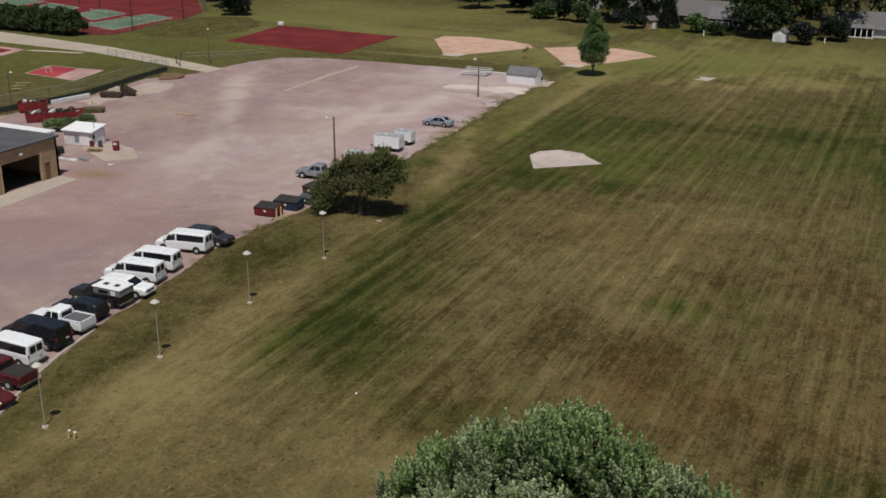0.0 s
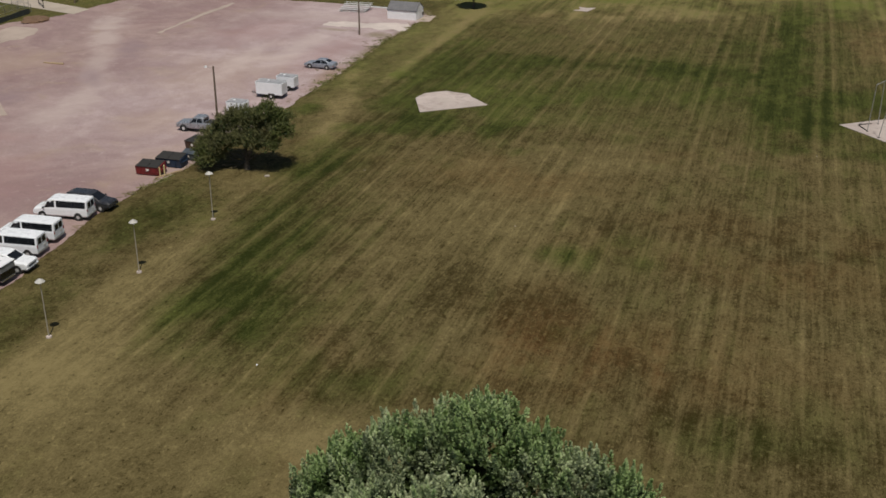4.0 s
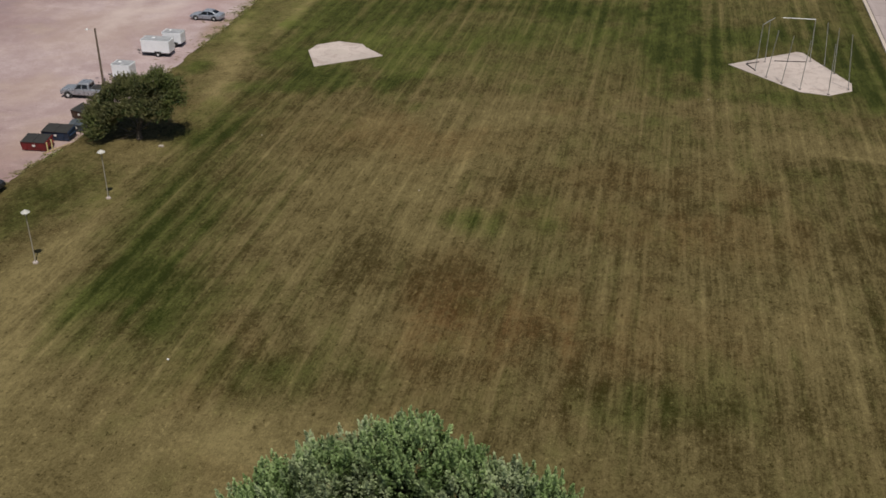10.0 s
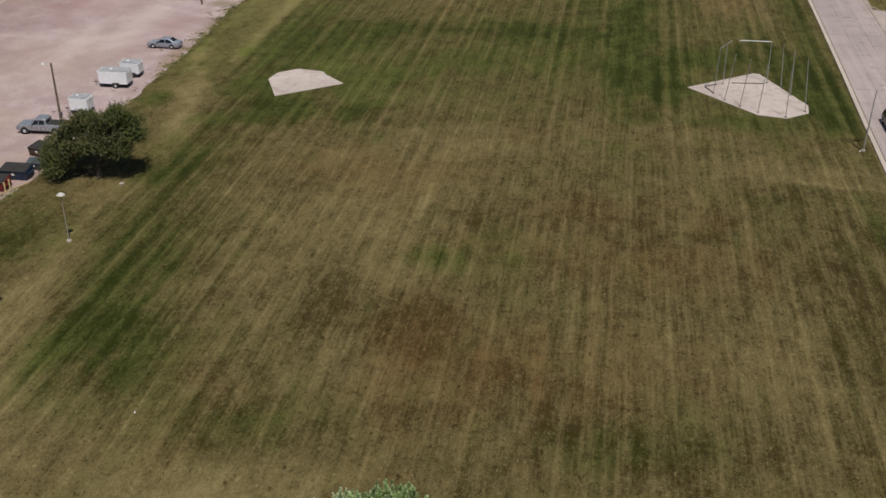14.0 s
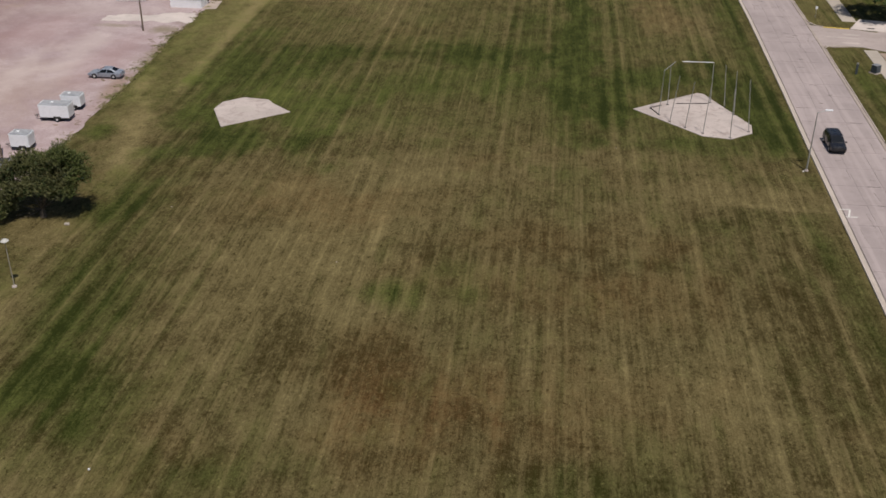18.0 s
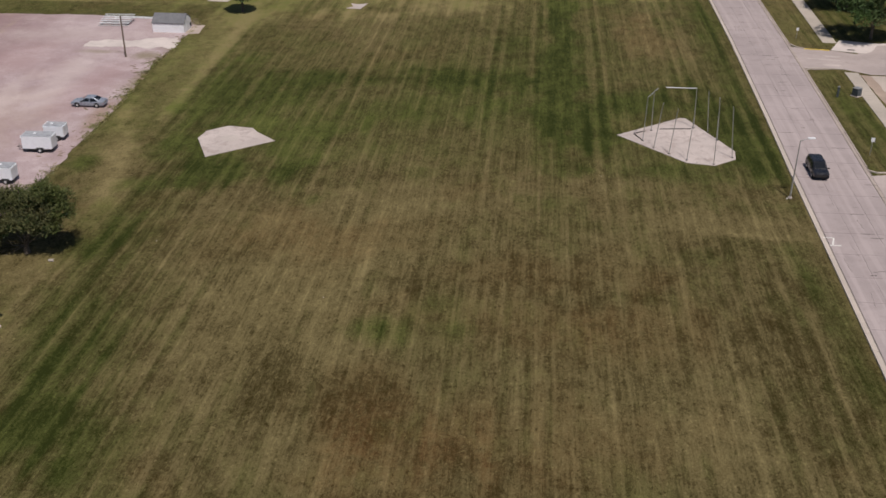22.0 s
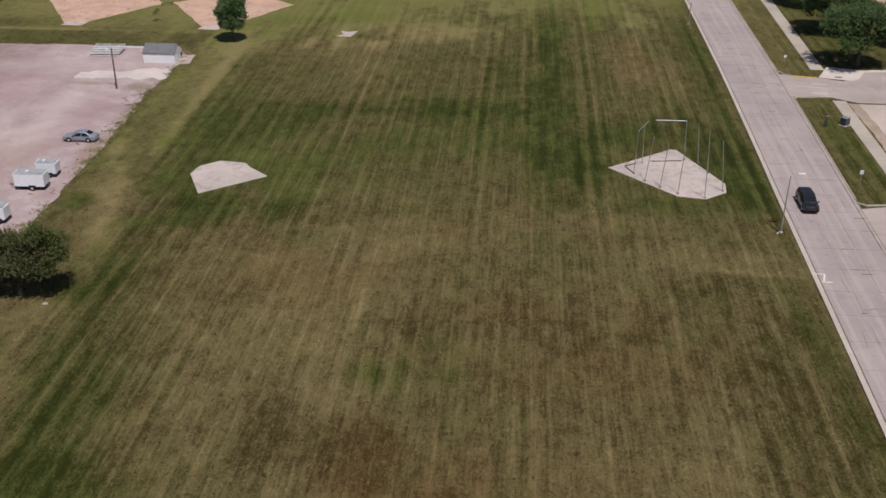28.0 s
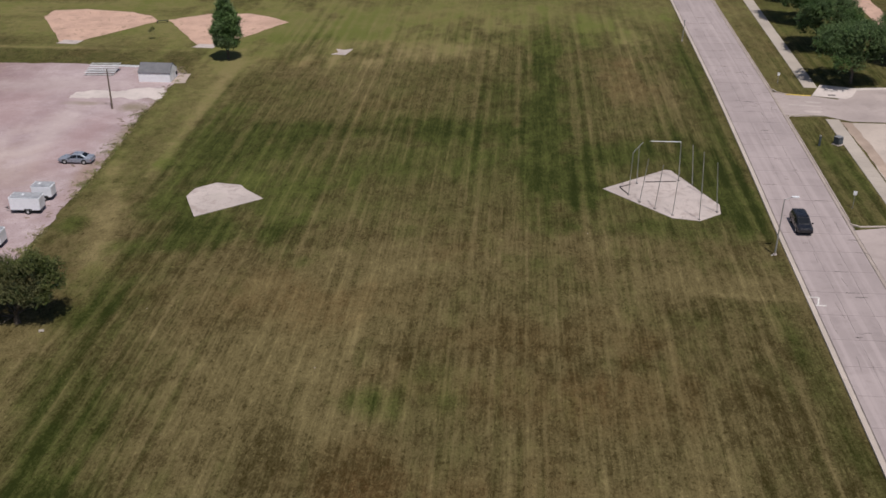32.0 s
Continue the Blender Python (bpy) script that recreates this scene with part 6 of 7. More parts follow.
for i, (x, y, m, k, sz) in enumerate(((-100.9, 103.6, "dumpred", "fuel_drum", 0.3), (-100.0, 104.3, "dumpgrey", "drum", 0.3), (-97.7, 104.6, "dark", "drum", 0.22))):
    ob = thing(k, pose(x, y, 0.07), ("red" if m == "dumpred" else "dark") + " steel drum beside the shed", "drum", "drums")
    part("barrel", rod(bmesh.new(), (0, 0, 0), (0, 0, 0.95), sz, seg=16), M[m], ob)
    for z in (0.3, 0.62):
        part("hoop", rod(bmesh.new(), (0, 0, z), (0, 0, z + 0.04), sz * 1.06, seg=16), M[m], ob)
    part("lid", rod(bmesh.new(), (0, 0, 0.95), (0, 0, 0.97), sz * 0.94, seg=16), M["dark"], ob)
pallet = thing("pallet", pose(-99.3, 102.4, 0.07, 0, 0, 10), "stack of raw wooden pallets on the slab", "pallet")
for z in (0.0, 0.32):
    for y in (-0.5, 0, 0.5):
        part("runner", box(bmesh.new(), 0, y, z, 1.8, 0.1, 0.1), M["lumber"], pallet)
    for x in range(-3, 4):
        part("board", box(bmesh.new(), x * 0.27, 0, z + 0.1, 0.2, 1.2, 0.03), M["lumber"], pallet)
for x, y, sx, sy, sz, m, label, cat in ((-102.0, 96.6, 1.0, 1.0, 1.6, "rust", "rusty machine part by the garage wall", "scrap"), (-99.0, 97.0, 3.2, 0.35, 0.3, "offwhite", "pale beam lying on the gravel", "beam"),
                                        (-97.2, 98.0, 1.5, 0.6, 0.35, "galv", "grey metal frame on the gravel", "scrap"), (-103.4, 99.4, 2.2, 1.0, 0.8, "dark", "dark crate near the annex", "crate"),
                                        (-92.4, 97.8, 0.9, 0.3, 0.12, "paint", "pale plank on the gravel", "plank"), (-100.9, 95.6, 2.8, 0.3, 0.25, "lumber", "timber beam beside the garage", "beam")):
    bm = bmesh.new()
    box(bm, x, y, 0.03, sx, sy, sz, 0.04, x * 37 % 40 - 20)
    box(bm, x + sx * 0.2, y + 0.1, 0.03 + sz * 0.9, sx * 0.5, sy * 0.6, sz * 0.3, 0.03, x * 17 % 50)
    solid(cat, bm, M[m], label, cat, group="yard clutter")


def hopper(m, label, paint, L, W, H, load):
    ob = thing("roll_off_container", m, label, "container", "scrap containers")
    for s in (-1, 1):
        part("side", panel(bmesh.new(), [(-L / 2, s * W / 2, 0.2), (L / 2, s * W / 2, 0.2), (L / 2 + 0.15, s * (W / 2 + 0.1), H), (-L / 2 - 0.15, s * (W / 2 + 0.1), H)], 0.07), M[paint], ob)
        part("end", panel(bmesh.new(), [(s * L / 2, -W / 2, 0.2), (s * L / 2, W / 2, 0.2), (s * (L / 2 + 0.15), W / 2 + 0.1, H), (s * (L / 2 + 0.15), -W / 2 - 0.1, H)], 0.07), M[paint], ob)
        for x in np.linspace(-L * 0.42, L * 0.42, max(3, int(L))):
            part("rib", box(bmesh.new(), x, s * (W / 2 + 0.09), 0.25, 0.09, 0.08, H - 0.3), M[paint], ob)
    part("floor_plate", box(bmesh.new(), 0, 0, 0.0, L, W, 0.22), M["rust"], ob)
    if load:
        rng = random.Random(load)
        for i in range(load):
            bm = bmesh.new()
            box(bm, 0, 0, 0, rng.uniform(0.4, 1.3), rng.uniform(0.3, 0.9), rng.uniform(0.15, 0.6), 0.03)
            ob2 = part("scrap_piece", bm, M[rng.choice(["galv", "rust", "alu", "dark", "dumpgrey", "dark", "rust"])], ob)
            ob2.matrix_basis = pose(rng.uniform(-L * 0.42, L * 0.42), rng.uniform(-W * 0.35, W * 0.35), rng.uniform(0.5, H), rng.uniform(-25, 25), rng.uniform(-25, 25), rng.uniform(0, 180))
    return ob


hopper(pose(-118.2, 114.4, 0.03, 0, 0, 40), "long red scrap container heaped with metal", "dumpred", 8.2, 2.2, 1.5, 52)
hopper(pose(-126.0, 117.6, 0.03, 0, 0, 38), "red farm wagon with rusty sides", "dumpred", 4.0, 2.0, 1.7, 18)
hopper(pose(-122.6, 132.0, 0.03, 0, 0, 20), "dark brown steel hopper beside rubble", "rust", 3.4, 1.5, 0.8, 0)
tip = hopper(pose(-121.2, 134.2, 0.5, 0, 28, 25), "dark steel bin tipped on its side", "rust", 2.3, 1.5, 0.9, 0)
hopper(pose(-117.2, 121.6, 0.03, 0, 0, 30), "low olive flatbed with board sides", "olive", 3.2, 1.5, 0.7, 0)
rng = np.random.default_rng(91)
tree("scrub_bush", pose(-112.0, 110.4, 0.0, 0, 0, 30), "green scrub growing beside the scrap container", 91, [(0, 0, 0.7, 1.6, 1.2, 0.8), (1.6, 0.8, 0.6, 1.4, 1.1, 0.7), (-1.7, -0.6, 0.7, 1.4, 1.2, 0.8), (2.6, 1.6, 0.9, 1.1, 1.1, 0.9)], 0.08, 0.3, 3200, 7, 0.2, "pear", 0.4, 0.35, "", "bush", fill=260, fill_leaf=0.4)


def heap(name, x, y, r, h, material, label, seed):
    bm = bmesh.new()
    bmesh.ops.create_icosphere(bm, subdivisions=4, radius=1)
    for v in bm.verts:
        k = 1 + 0.28 * noise.noise(v.co * 1.7 + Vector((seed, 0, 0))) + 0.14 * noise.noise(v.co * 5 + Vector((0, seed, 0)))
        v.co = Vector((v.co.x * r * k, v.co.y * r * 0.7 * k, max(-0.05, v.co.z * h * k)))
    ob = solid(name, bm, material, label, "mound", group="mounds")
    ob.matrix_basis = pose(x, y, 0.02, 0, 0, seed * 40)
    return ob


heap("debris_mound", -124.6, 135.6, 1.6, 0.9, M["rubble"], "pale heap of broken concrete", 1)
heap("debris_mound", -121.6, 128.0, 2.2, 0.4, M["sand"], "low heap of pale rubble by the fence", 2)
heap("soil_mound", -125.4, 151.5, 3.4, 0.5, M["redsoil"], "red-brown soil heap by the drive", 3)
for px, py, ln, turn in ((-102.6, 126.3, 3.4, 2),):
    bm = bmesh.new()
    box(bm, 0, 0, 0, ln, 0.3, 0.16, 0.02)
    box(bm, 0.3, 0.34, 0, ln * 0.7, 0.22, 0.12, 0.02, 6)
    ob = solid("timber", bm, M["lumber"], "weathered timber lying on the gravel", "timber", group="yard clutter")
    ob.matrix_basis = pose(px, py, 0.03, 0, 0, turn)
bm = bmesh.new()
bmesh.ops.create_grid(bm, x_segments=48, y_segments=48, size=24)
for v in bm.verts:
    d = math.hypot(v.co.x / 11, v.co.y / 15)
    v.co.z = 2.1 * math.exp(-d * d * 1.6) + 0.1 * noise.noise(v.co * 0.2) - 0.16
for f in bm.faces:
    f.smooth = True
ob = solid("grass_mound", bm, M["grass"], "low smooth mown mound beside the tennis courts", "mound", group="mounds")
ob.matrix_basis = pose(-163.0, 209.0, 0, 0, 0, 8)

M["fencepost"] = plain("dull_fence_steel", (0.20, 0.21, 0.20), 0.6, 0.4)
# dark windscreen fence along the lot
line = [(-131.5, 108), (-129.6, 116), (-128.0, 124), (-127.4, 132), (-128.6, 141), (-129.8, 150), (-130.2, 156)]
fence = thing("windscreen_fence", pose(0, 0, 0), "low dark windscreen fence along the gravel", "fence")
for (ax, ay), (bx, by) in zip(line, line[1:]):
    a, b = Vector((ax, ay, 0)), Vector((bx, by, 0))
    for i in range(3):
        p, q = a.lerp(b, i / 3), a.lerp(b, (i + 1) / 3)
        part("post", rod(bmesh.new(), p, p + Vector((0, 0, 1.08)), 0.03, seg=8), M["fencepost"], fence)
        sag = [0.98 + 0.16 * noise.noise(v * 0.31) for v in (p, q)]
        part("screen", panel(bmesh.new(), [p + Vector((0, 0, 0.08)), q + Vector((0, 0, 0.08)), q + Vector((0, 0, sag[1])), p + Vector((0, 0, sag[0]))], 0.02), M["fence"], fence, "dark woven screen")
beam = thing("concrete_beam", pose(-126.6, 126.5, 0.03, 0, 0, 80), "long pale concrete beam by the fence", "beam")
part("block", box(bmesh.new(), 0, 0, 0, 7.5, 0.5, 0.7, 0.05), M["offwhite"], beam)


def link_fence(pts, h, label, step=3.0, wires_n=8):
    ob = thing("chain_link_fence", pose(0, 0, 0), label, "fence", "chain-link fences")
    for (ax, ay), (bx, by) in zip(pts, pts[1:]):
        a, b = Vector((ax, ay, 0)), Vector((bx, by, 0))
        k = max(1, round((b - a).length / step))
        part("top_rail", rod(bmesh.new(), a + Vector((0, 0, h)), b + Vector((0, 0, h)), 0.03, seg=6), M["galv"], ob)
        part("mid_rail", rod(bmesh.new(), a + Vector((0, 0, h * 0.5)), b + Vector((0, 0, h * 0.5)), 0.02, seg=6), M["galv"], ob)
        for i in range(k + 1):
            p = a.lerp(b, i / k)
            part("post", rod(bmesh.new(), p, p + Vector((0, 0, h + 0.05)), 0.035, seg=8), M["fencepost"], ob)
        wires = bmesh.new()
        for j in range(1, wires_n):
            rod(wires, a + Vector((0, 0, h * j / wires_n)), b + Vector((0, 0, h * j / wires_n)), 0.006, seg=3)
        part("wire_mesh", wires, M["fencepost"], ob)
    return ob


link_fence([(-177.8, 184.6), (-171.6, 188.0), (-173.8, 216.5), (-178.8, 232.5)], 3.0, "tall chain-link fence round the tennis courts")
link_fence([(-178.8, 232.5), (-199.6, 257), (-230, 262)], 3.4, "tall chain-link fence behind the tennis courts")
link_fence([(-132.3, 108), (-130.4, 116), (-128.8, 124), (-128.2, 132), (-129.4, 141), (-130.6, 150), (-131.0, 157)], 2.6, "tall chain-link fence behind the dark screen", 4.0, 22)
link_fence([(-135.5, 168.5), (-126.5, 176.0), (-124.0, 181.0)], 1.4, "low chain-link fence by the drive")
link_fence([(-131.0, 157.5), (-138.0, 160.8), (-153, 165)], 1.4, "low chain-link fence along the drive")
gate = thing("drive_gate", pose(0, 0, 0.04), "dark steel pipe gate standing open on the drive", "gate")
for x, y in ((-136.4, 168.0), (-134.4, 164.0), (-131.0, 161.0)):
    part("gate_post", rod(bmesh.new(), (x, y, 0), (x, y, 1.6), 0.07, seg=10), M["dark"], gate)
for z in (0.4, 1.3):
    part("gate_bar", rod(bmesh.new(), (-134.4, 164.0, z), (-131.0, 161.0, z), 0.05, seg=8), M["dark"], gate)

bleach = thing("bleachers", pose(-75.2, 178.2, 0.03, 0, 0, 4), "five-row aluminium bleachers at the lot's edge", "bleachers")
for i in range(5):
    y, z = i * 0.75, 0.38 + i * 0.2
    part("seat_plank", box(bmesh.new(), 0.1 * i, y, z, 5.4, 0.3, 0.05, 0.01), M["alu"], bleach)
    part("foot_plank", box(bmesh.new(), 0.1 * i, y - 0.35, z - 0.2 if i else 0.1, 5.4, 0.28, 0.04, 0.01), M["alu"], bleach)
for x in (-2.3, 0, 2.3):
    part("frame", rod(bmesh.new(), (x, -0.2, 0.1), (x + 0.3, 3.2, 1.2), 0.05), M["galv"], bleach)
    part("leg", rod(bmesh.new(), (x + 0.3, 3.1, 0), (x + 0.3, 3.1, 1.2), 0.045), M["galv"], bleach)
    part("leg", rod(bmesh.new(), (x + 0.15, 1.5, 0), (x + 0.15, 1.5, 0.75), 0.045), M["galv"], bleach)
    part("skid", box(bmesh.new(), x, 1.5, 0, 0.1, 3.6, 0.08), M["galv"], bleach)
planks = thing("stacked_planks", pose(-72.4, 183.4, 0.0, 0, 0, -3), "long pale bleacher planks lying in the grass", "planks")
for i in range(3):
    part("plank", box(bmesh.new(), i * 0.3 - 0.4, i * 0.35, 0.02, 5.6, 0.28, 0.08, 0.01), M["alu"], planks)


def gable(name, m, label, w, d, eave, ridge, wall, roof, over=0.35, windows=(), doors=(), category="house", chimney=False):
    ob = thing(name, m, label, category)
    part("wall", box(bmesh.new(), 0, 0, 0, w, d, eave), M[wall], ob)
    for s in (-1, 1):
        part("gable_end", panel(bmesh.new(), [(s * w / 2, -d / 2, eave), (s * w / 2, d / 2, eave), (s * w / 2, 0, ridge - 0.06)], 0.04), M[wall], ob)
        y = s * (d / 2 + over)
        drop = (ridge - eave) / (d / 2) * over
        pts = [(-w / 2 - over, y, eave - drop), (w / 2 + over, y, eave - drop), (w / 2 + over, 0, ridge), (-w / 2 - over, 0, ridge)]
        slope = part("roof", panel(bmesh.new(), pts if s < 0 else pts[::-1], 0.14), M[roof], ob)
        if over > 0.3:
            part("gutter", box(bmesh.new(), 0, y, eave - drop - 0.06, w + 2 * over, 0.12, 0.12), M["offwhite"], slope)
    for x, z, sx, sz in windows:
        frame_ = part("window", box(bmesh.new(), x, -d / 2 - 0.03, z, sx + 0.2, 0.06, sz + 0.2), M["white"], ob, "white-framed window")
        part("pane", box(bmesh.new(), x, -d / 2 - 0.065, z + 0.1, sx, 0.02, sz), M["glass"], frame_)
    for x, sx, sz in doors:
        part("door", box(bmesh.new(), x, -d / 2 - 0.04, 0.02, sx, 0.07, sz), M["offwhite"], ob)
    if chimney:
        part("chimney", box(bmesh.new(), w * 0.2, 0.3, ridge - 0.4, 0.6, 0.6, 1.1), M["white"], ob, "white chimney")
    return ob


store = gable("equipment_shed", pose(-64.1, 176.8, 0.03), "low white equipment shed with a grey shingle roof", 5.6, 3.9, 1.6, 2.8, "white", "shingle", 0.07, category="shed")
part("side_door", box(bmesh.new(), 2.82, 0.2, 0, 0.04, 1.0, 1.5), M["offwhite"], store)
part("wall_box", box(bmesh.new(), 2.9, 1.4, 0.4, 0.2, 0.4, 0.6, 0.03), M["dark"], store)
sheet("shed_slab", [(-61.2, 174.3), (-58.8, 174.8), (-59.2, 180.0), (-61.2, 179.6)], 0.05, M["sand"], "pale slab beside the equipment shed", 0.15, 0.05)
gable("house", pose(-52.0, 276.0, 0), "long low dark house with a pale grey roof", 18, 10, 2.6, 5.6, "housebrown", "paleshingle", 0.6, [(-6, 0.9, 1.6, 1.1), (-2, 0.9, 1.6, 1.1), (4, 0.4, 2.4, 1.7)], [(1, 1.0, 2.0)])
gable("house", pose(-43.5, 268.5, 0), "dark brown wing with a grey roof above a deck", 9, 7, 2.9, 5.0, "housebrown", "shingle", 0.5, [(-2, 1.0, 1.6, 1.1), (2, 1.0, 1.6, 1.1)])
gable("house", pose(-70.0, 279.0, 0), "tan house half hidden behind trees", 12, 9, 2.8, 5.4, "offwhite", "paleshingle", 0.5, [(-3, 0.9, 1.5, 1.1), (3, 0.9, 1.5, 1.1)])
home = gable("house", pose(-8.2, 273.0, 0), "grey-roofed house with a white-columned porch", 21, 10, 2.5, 5.4, "offwhite", "paleshingle", 0.6, [(6, 0.8, 1.8, 1.2), (9, 0.8, 1.2, 1.2)], chimney=True)
porch = part("porch_roof", panel(bmesh.new(), [(-9.4, -8.2, 2.3), (-1.2, -8.2, 2.3), (-1.2, -5.0, 2.9), (-9.4, -5.0, 2.9)], 0.15), M["shingle"], home)
part("porch_back", box(bmesh.new(), -5.3, -5.05, 0, 7.8, 0.06, 2.3), M["dark"], home, "dark panel at the back of the porch")
for i in range(7):
    part("column", box(bmesh.new(), -9.2 + i * 1.3, -8.0, 0, 0.24, 0.24, 2.3), M["white"], home, "white porch column")
part("porch_rail", box(bmesh.new(), -5.3, -8.0, 0.15, 8.0, 0.08, 0.2), M["white"], home)
gable("house", pose(-92, 292, 0), "pale house among trees", 14, 9, 2.8, 5.6, "offwhite", "paleshingle", 0.5, [(-3, 0.9, 1.5, 1.1), (3, 0.9, 1.5, 1.1)])
hut = gable("garden_shed", pose(-28.6, 251.6, 0, 0, 0, 84), "small white garden shed with a gable roof", 3.4, 3.2, 2.0, 2.9, "white", "paleshingle", 0.15, category="shed")
part("door", box(bmesh.new(), -1.73, 0.2, 0.02, 0.06, 1.5, 1.75), M["offwhite"], hut, "pale double door")
gable("garden_shed", pose(-61.6, 258.5, 0, 0, 0, 60), "tan garden shed beside a dark shrub", 2.6, 2.4, 2.1, 3.0, "tan", "paleshingle", 0.2, doors=[(0.2, 1.0, 1.7)], category="shed")
deck = thing("garden_deck", pose(-46.5, 262.5, 0), "dark raised deck with posts behind a house", "deck")
part("platform", box(bmesh.new(), 0, 0, 1.2, 8, 3, 0.2), M["housebrown"], deck)
part("skirt", box(bmesh.new(), 0, -1.4, 0, 8, 0.1, 1.2), M["dark"], deck)
for x in (-3.9, -2, 0, 2, 3.9):
    part("rail_post", box(bmesh.new(), x, -1.45, 1.4, 0.12, 0.12, 0.9), M["offwhite"], deck)
part("rail", box(bmesh.new(), 0, -1.45, 2.25, 8, 0.1, 0.08), M["offwhite"], deck)
table = thing("picnic_table", pose(-4.4, 258.5, 0), "pale picnic table on the lawn", "table")
part("top", box(bmesh.new(), 0, 0, 0.7, 2.0, 0.8, 0.06, 0.01), M["paint"], table)
for s in (-1, 1):
    part("bench", box(bmesh.new(), 0, s * 0.75, 0.42, 2.0, 0.28, 0.05), M["paint"], table)
    part("leg", box(bmesh.new(), s * 0.7, 0, 0, 0.08, 1.4, 0.7), M["paint"], table)
for x, y in ((-46.5, 251.2), (-19.0, 252.5)):
    ob = thing("garden_post", pose(x, y, 0), "white post at the lawn's edge", "post", "garden posts")
    part("post", box(bmesh.new(), 0, 0, 0, 0.25, 0.25, 1.2, 0.02), M["white"], ob)
    part("cap", box(bmesh.new(), 0, 0, 1.2, 0.34, 0.34, 0.08, 0.02), M["white"], ob)
bench = thing("players_bench", pose(-75.3, 214.2, 0.04, 0, 0, 25), "dark bench between the two infields", "bench")
part("seat", box(bmesh.new(), 0, 0, 0.42, 2.4, 0.35, 0.06), M["dark"], bench)
for s in (-1, 1):
    part("leg", box(bmesh.new(), s * 1.0, 0, 0, 0.1, 0.3, 0.42), M["dark"], bench)
tree("sapling", pose(-73.4, 201.8, 0), "thin sapling with a few leaves by the infield", 95, [(0, 0, 1.3, 0.5, 0.5, 0.6), (0.3, 0.1, 1.8, 0.35, 0.35, 0.5)], 0.04, 0.8, 120, 6, 0.16, "oak", 0.5, 0.3)

# ---- street furniture ----
def sign(m, label, h, w, ph):
    ob = thing("sign_post", m, label, "sign", "street signs")
    part("post", box(bmesh.new(), 0, 0, -0.1, 0.06, 0.06, h + 0.1), M["galv"], ob)
    board = part("plate", box(bmesh.new(), 0, -0.05, h - ph, w, 0.02, ph, 0.004), M["white"], ob, "white sign plate")
    return ob


sign(pose(43.9, 182.5, 0, 0, 0, 10), "small white street sign on a steel post", 1.9, 0.4, 0.5)
sign(pose(42.5, 130.1, 0, 0, 0, -8), "white street sign on the verge", 2.4, 0.45, 0.55)
ob = thing("utility_marker", pose(43.7, 152.4, 0), "slim grey utility marker in the grass", "marker")
part("stake", box(bmesh.new(), 0, 0, 0, 0.3, 0.18, 1.5, 0.03), M["dumpgrey"], ob)
part("cap", box(bmesh.new(), 0, 0, 1.5, 0.32, 0.2, 0.18, 0.03), M["galv"], ob)
ob = thing("transformer_box", pose(46.6, 153.2, 0, 0, 0, 38), "dark grey-green utility transformer box on the verge", "utility box")
part("plinth", box(bmesh.new(), 0, 0, 0, 1.25, 1.2, 0.1), M["pad"], ob)
part("cabinet", box(bmesh.new(), 0, 0, 0.1, 1.05, 0.95, 1.1, 0.05), M["dumpgrey"], ob)
part("hood", box(bmesh.new(), 0, 0, 1.2, 1.1, 1.0, 0.07, 0.03), M["galv"], ob)
for s_ in (-1, 1):
    part("door", box(bmesh.new(), s_ * 0.25, -0.485, 0.2, 0.47, 0.03, 0.92, 0.01), M["dumpgrey"], ob)
bm = bmesh.new()
box(bm, 51.6, 176.4, 0.07, 1.2, 0.5, 0.01)
solid("drain_grate", bm, M["dark"], "dark drain grate in the kerb ramp", "grate")

# ---- slabs, kerbs and walks ----
def slab_mesh(name, sx, sy, sz, material, edge=0.02):
    bm = bmesh.new()
    lo, hi = [], []
    for x, y in ((-1, -1), (1, -1), (1, 1), (-1, 1)):
        lo.append(bm.verts.new((x * sx / 2, y * sy / 2, 0)))
        hi.append(bm.verts.new((x * (sx / 2 - edge), y * (sy / 2 - edge), sz)))
    mid = [bm.verts.new((v.co.x, v.co.y, sz - edge)) for v in lo]
    bm.faces.new(hi)
    for a, b in ((lo, mid), (mid, hi)):
        for i in range(4):
            j = (i + 1) % 4
            bm.faces.new((a[i], a[j], b[j], b[i]))
    bm.normal_update()
    me = bpy.data.meshes.new(name)
    bm.to_mesh(me)
    bm.free()
    me.materials.append(material)
    return me


rng = random.Random(7)
slab = slab_mesh("slab", 2.835, 4.96, 0.06, M["road"], 0.006)
for i in range(40):
    for u in (2.12, 4.97, 7.82):
        y = ROAD_Y0 + 2.5 + i * 5
        ob = new("slab", slab)
        ob.parent = road
        ob.matrix_basis = pose(kerb_x(u, y), y, rng.uniform(-0.004, 0.004), 0, 0, kerb_turn(y))
kerb = tagged(new("kerb"), "pale concrete kerb and gutter along the street", "kerb", "", "structure")
stone = slab_mesh("kerb_stone", 0.24, 3.02, 0.17, M["kerb"])
gutter = slab_mesh("gutter_slab", 0.34, 3.02, 0.062, M["kerb"])
worn_stone = slab_mesh("kerb_stone", 0.18, 3.02, 0.12, M["wornkerb"])
worn_gutter = slab_mesh("gutter_slab", 0.40, 3.02, 0.062, M["wornkerb"])
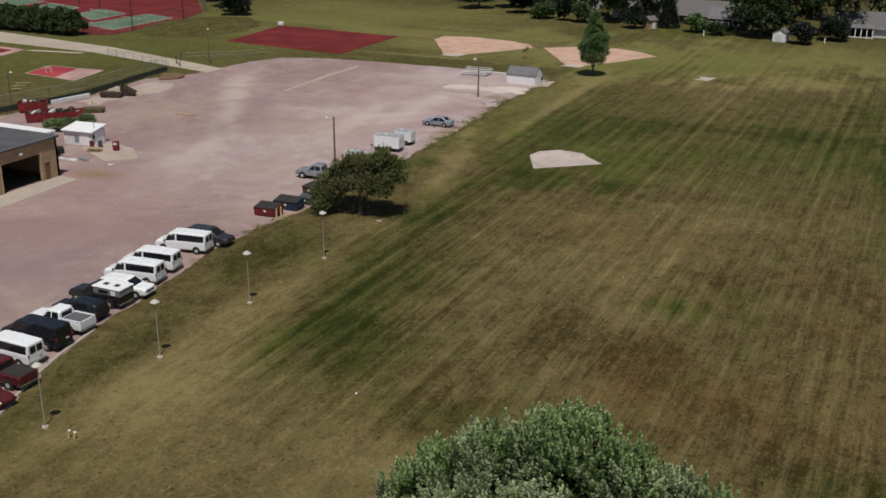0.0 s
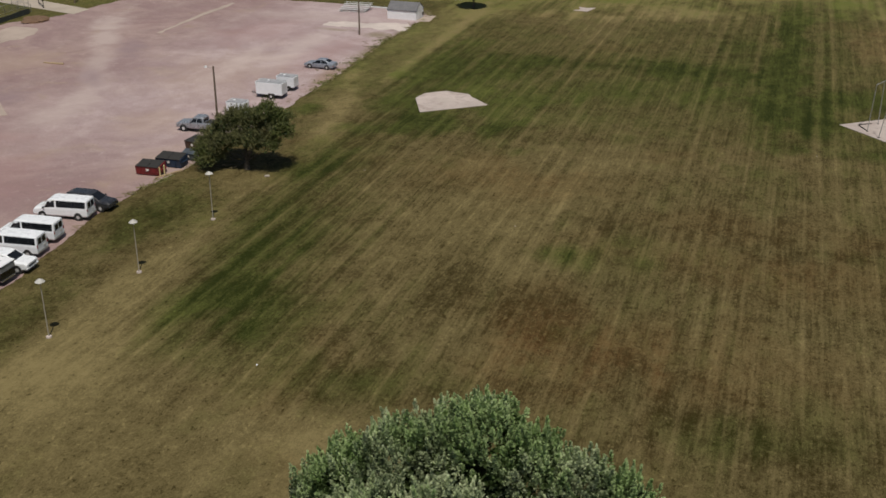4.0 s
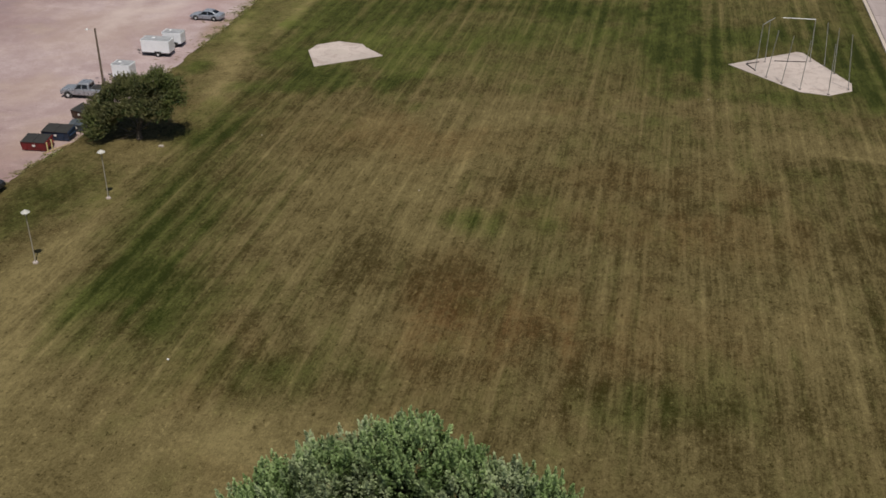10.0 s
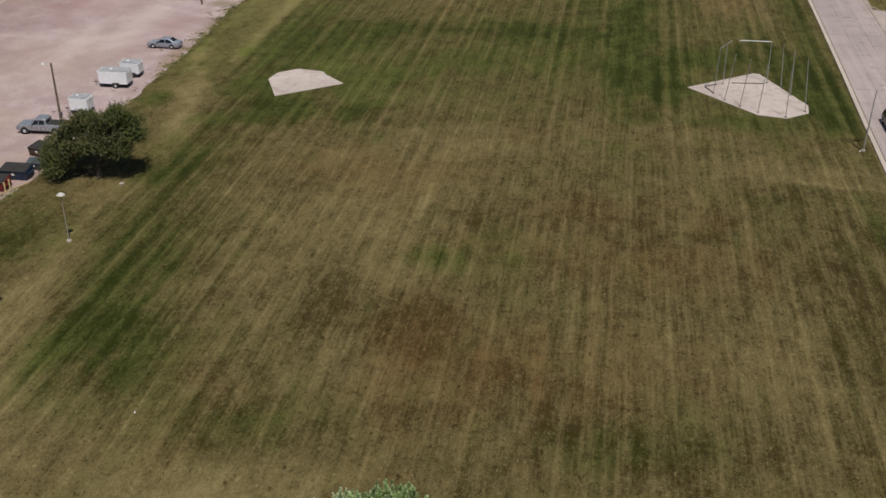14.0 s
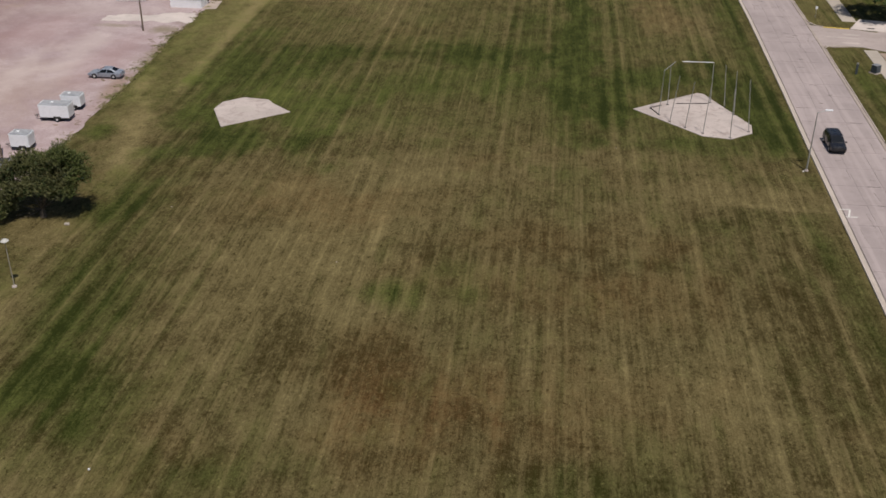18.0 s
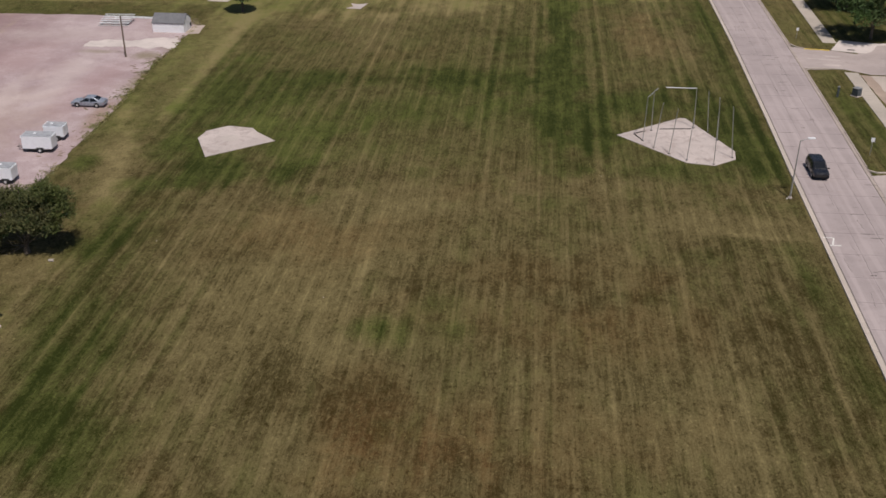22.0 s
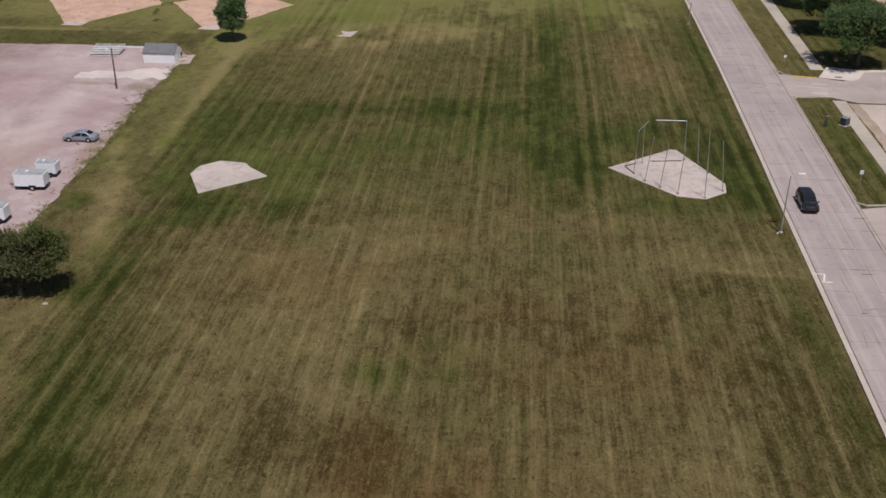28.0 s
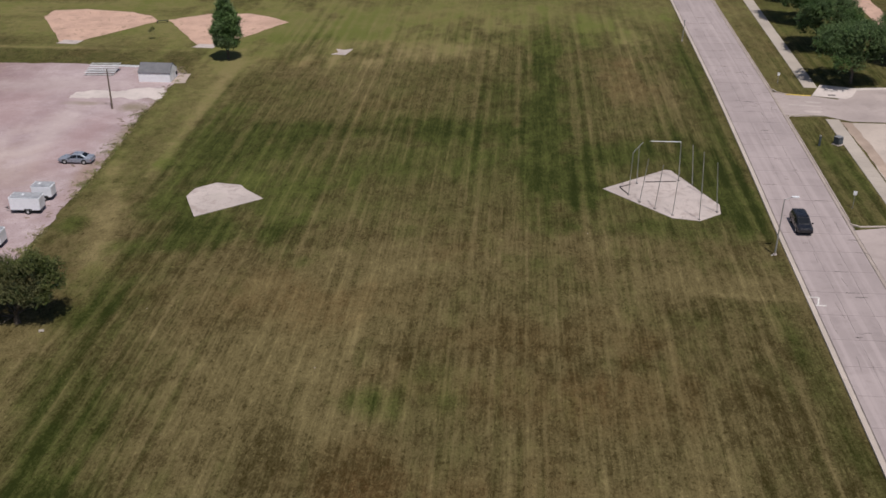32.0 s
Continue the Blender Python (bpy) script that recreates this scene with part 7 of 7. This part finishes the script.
for i in range(66):
    y = ROAD_Y0 + 1.5 + i * 3.05
    for side, u in ((0, 0.12), (1, 9.83)):
        open_here = side and (164.8 < y < 178.6 or 108 < y < 124.6)
        for me, du in (((worn_stone, 0.0), (worn_gutter, -0.295)) if side else ((stone, 0.0), (gutter, 0.295))):
            if open_here and me is worn_stone:
                continue
            ob = new(me.name.split(".")[0], me)
            ob.parent = kerb
            ob.matrix_basis = pose(kerb_x(u + du, y), y, 0, 0, 0, kerb_turn(y))
for pts, mat in (([(42.2, 178.7), (42.8, 177.2), (44.0, 176.4)], "kerb"), ([(44.0, 176.2), (47.9, 175.7)], "yellowkerb"), ([(41.8, 164.6), (42.6, 165.5), (44.0, 165.9), (47.7, 165.7)], "kerb"), ([(40.9, 124.9), (41.8, 124.2), (46.4, 124.7)], "kerb")):
    for (ax, ay), (bx, by) in zip(pts, pts[1:]):
        bm = bmesh.new()
        box(bm, (ax + bx) / 2, (ay + by) / 2, 0, math.hypot(bx - ax, by - ay) + 0.1, 0.22, 0.165, 0.02, math.degrees(math.atan2(by - ay, bx - ax)))
        part("kerb_return", bm, M[mat], kerb, "yellow-painted kerb" if mat == "yellowkerb" else "")
walk_n = tagged(new("sidewalk"), "pale concrete sidewalk on the verge", "sidewalk", "", "structure")
flag = slab_mesh("walk_slab", 2.3, 1.78, 0.07, M["walk"])
for i in range(51):
    y = 181.2 + i * 1.8
    ob = new("walk_slab", flag)
    ob.parent = walk_n
    ob.matrix_basis = pose(49.1 + 0.018 * (y - 183), y, 0, 0, 0, -1.03)
for i in range(22):
    y = 125.5 + i * 1.8
    ob = new("walk_slab", flag)
    ob.parent = walk_n
    ob.matrix_basis = pose(48.2 + 0.012 * (y - 130), y, 0, 0, 0, -0.7) @ Matrix.Diagonal((0.9, 1, 1, 1))
# worn joints, cracks and tar patches on the street
for i in range(40):
    for u in (2.12, 4.97, 7.82):
        if rng.random() > 0.16:
            continue
        y = ROAD_Y0 + i * 5 + rng.uniform(-0.03, 0.03)
        bm = bmesh.new()
        a, b = rng.uniform(-1.4, -0.2), rng.uniform(0.2, 1.4)
        cuts = np.linspace(a, b, 6)
        for p, q in zip(cuts, cuts[1:]):
            box(bm, kerb_x(u + (p + q) / 2, y), y + rng.uniform(-0.03, 0.03), 0.06, q - p + 0.02, rng.uniform(0.06, 0.17), 0.007)
        solid("sealed_joint", bm, M["tar"], "dark crumbled joint across the street slabs", "joint", "structure")
for i in range(46):
    y, u = rng.uniform(72, 200), rng.uniform(1.6, 8.6)
    across = rng.random() < 0.6
    bm = bmesh.new()
    pts, x0 = [], kerb_x(u, y)
    n = 5
    span_x, span_y = (rng.uniform(0.4, 1.5), rng.uniform(-0.1, 0.1)) if across else (rng.uniform(-0.3, 0.3), rng.uniform(1.0, 3.4))
    for k in range(n + 1):
        pts.append((x0 + span_x * k / n + rng.uniform(-0.05, 0.05), y + span_y * k / n + rng.uniform(-0.05, 0.05)))
    wide = rng.uniform(0.05, 0.2) if across else rng.uniform(0.03, 0.06)
    for (ax, ay), (bx, by) in zip(pts, pts[1:]):
        box(bm, (ax + bx) / 2, (ay + by) / 2, 0.063, math.hypot(bx - ax, by - ay) + 0.02, wide, 0.006, 0, math.degrees(math.atan2(by - ay, bx - ax)))
    solid("tar_patch", bm, M["tar"], "dark tar-filled crack in the concrete", "crack", "structure")
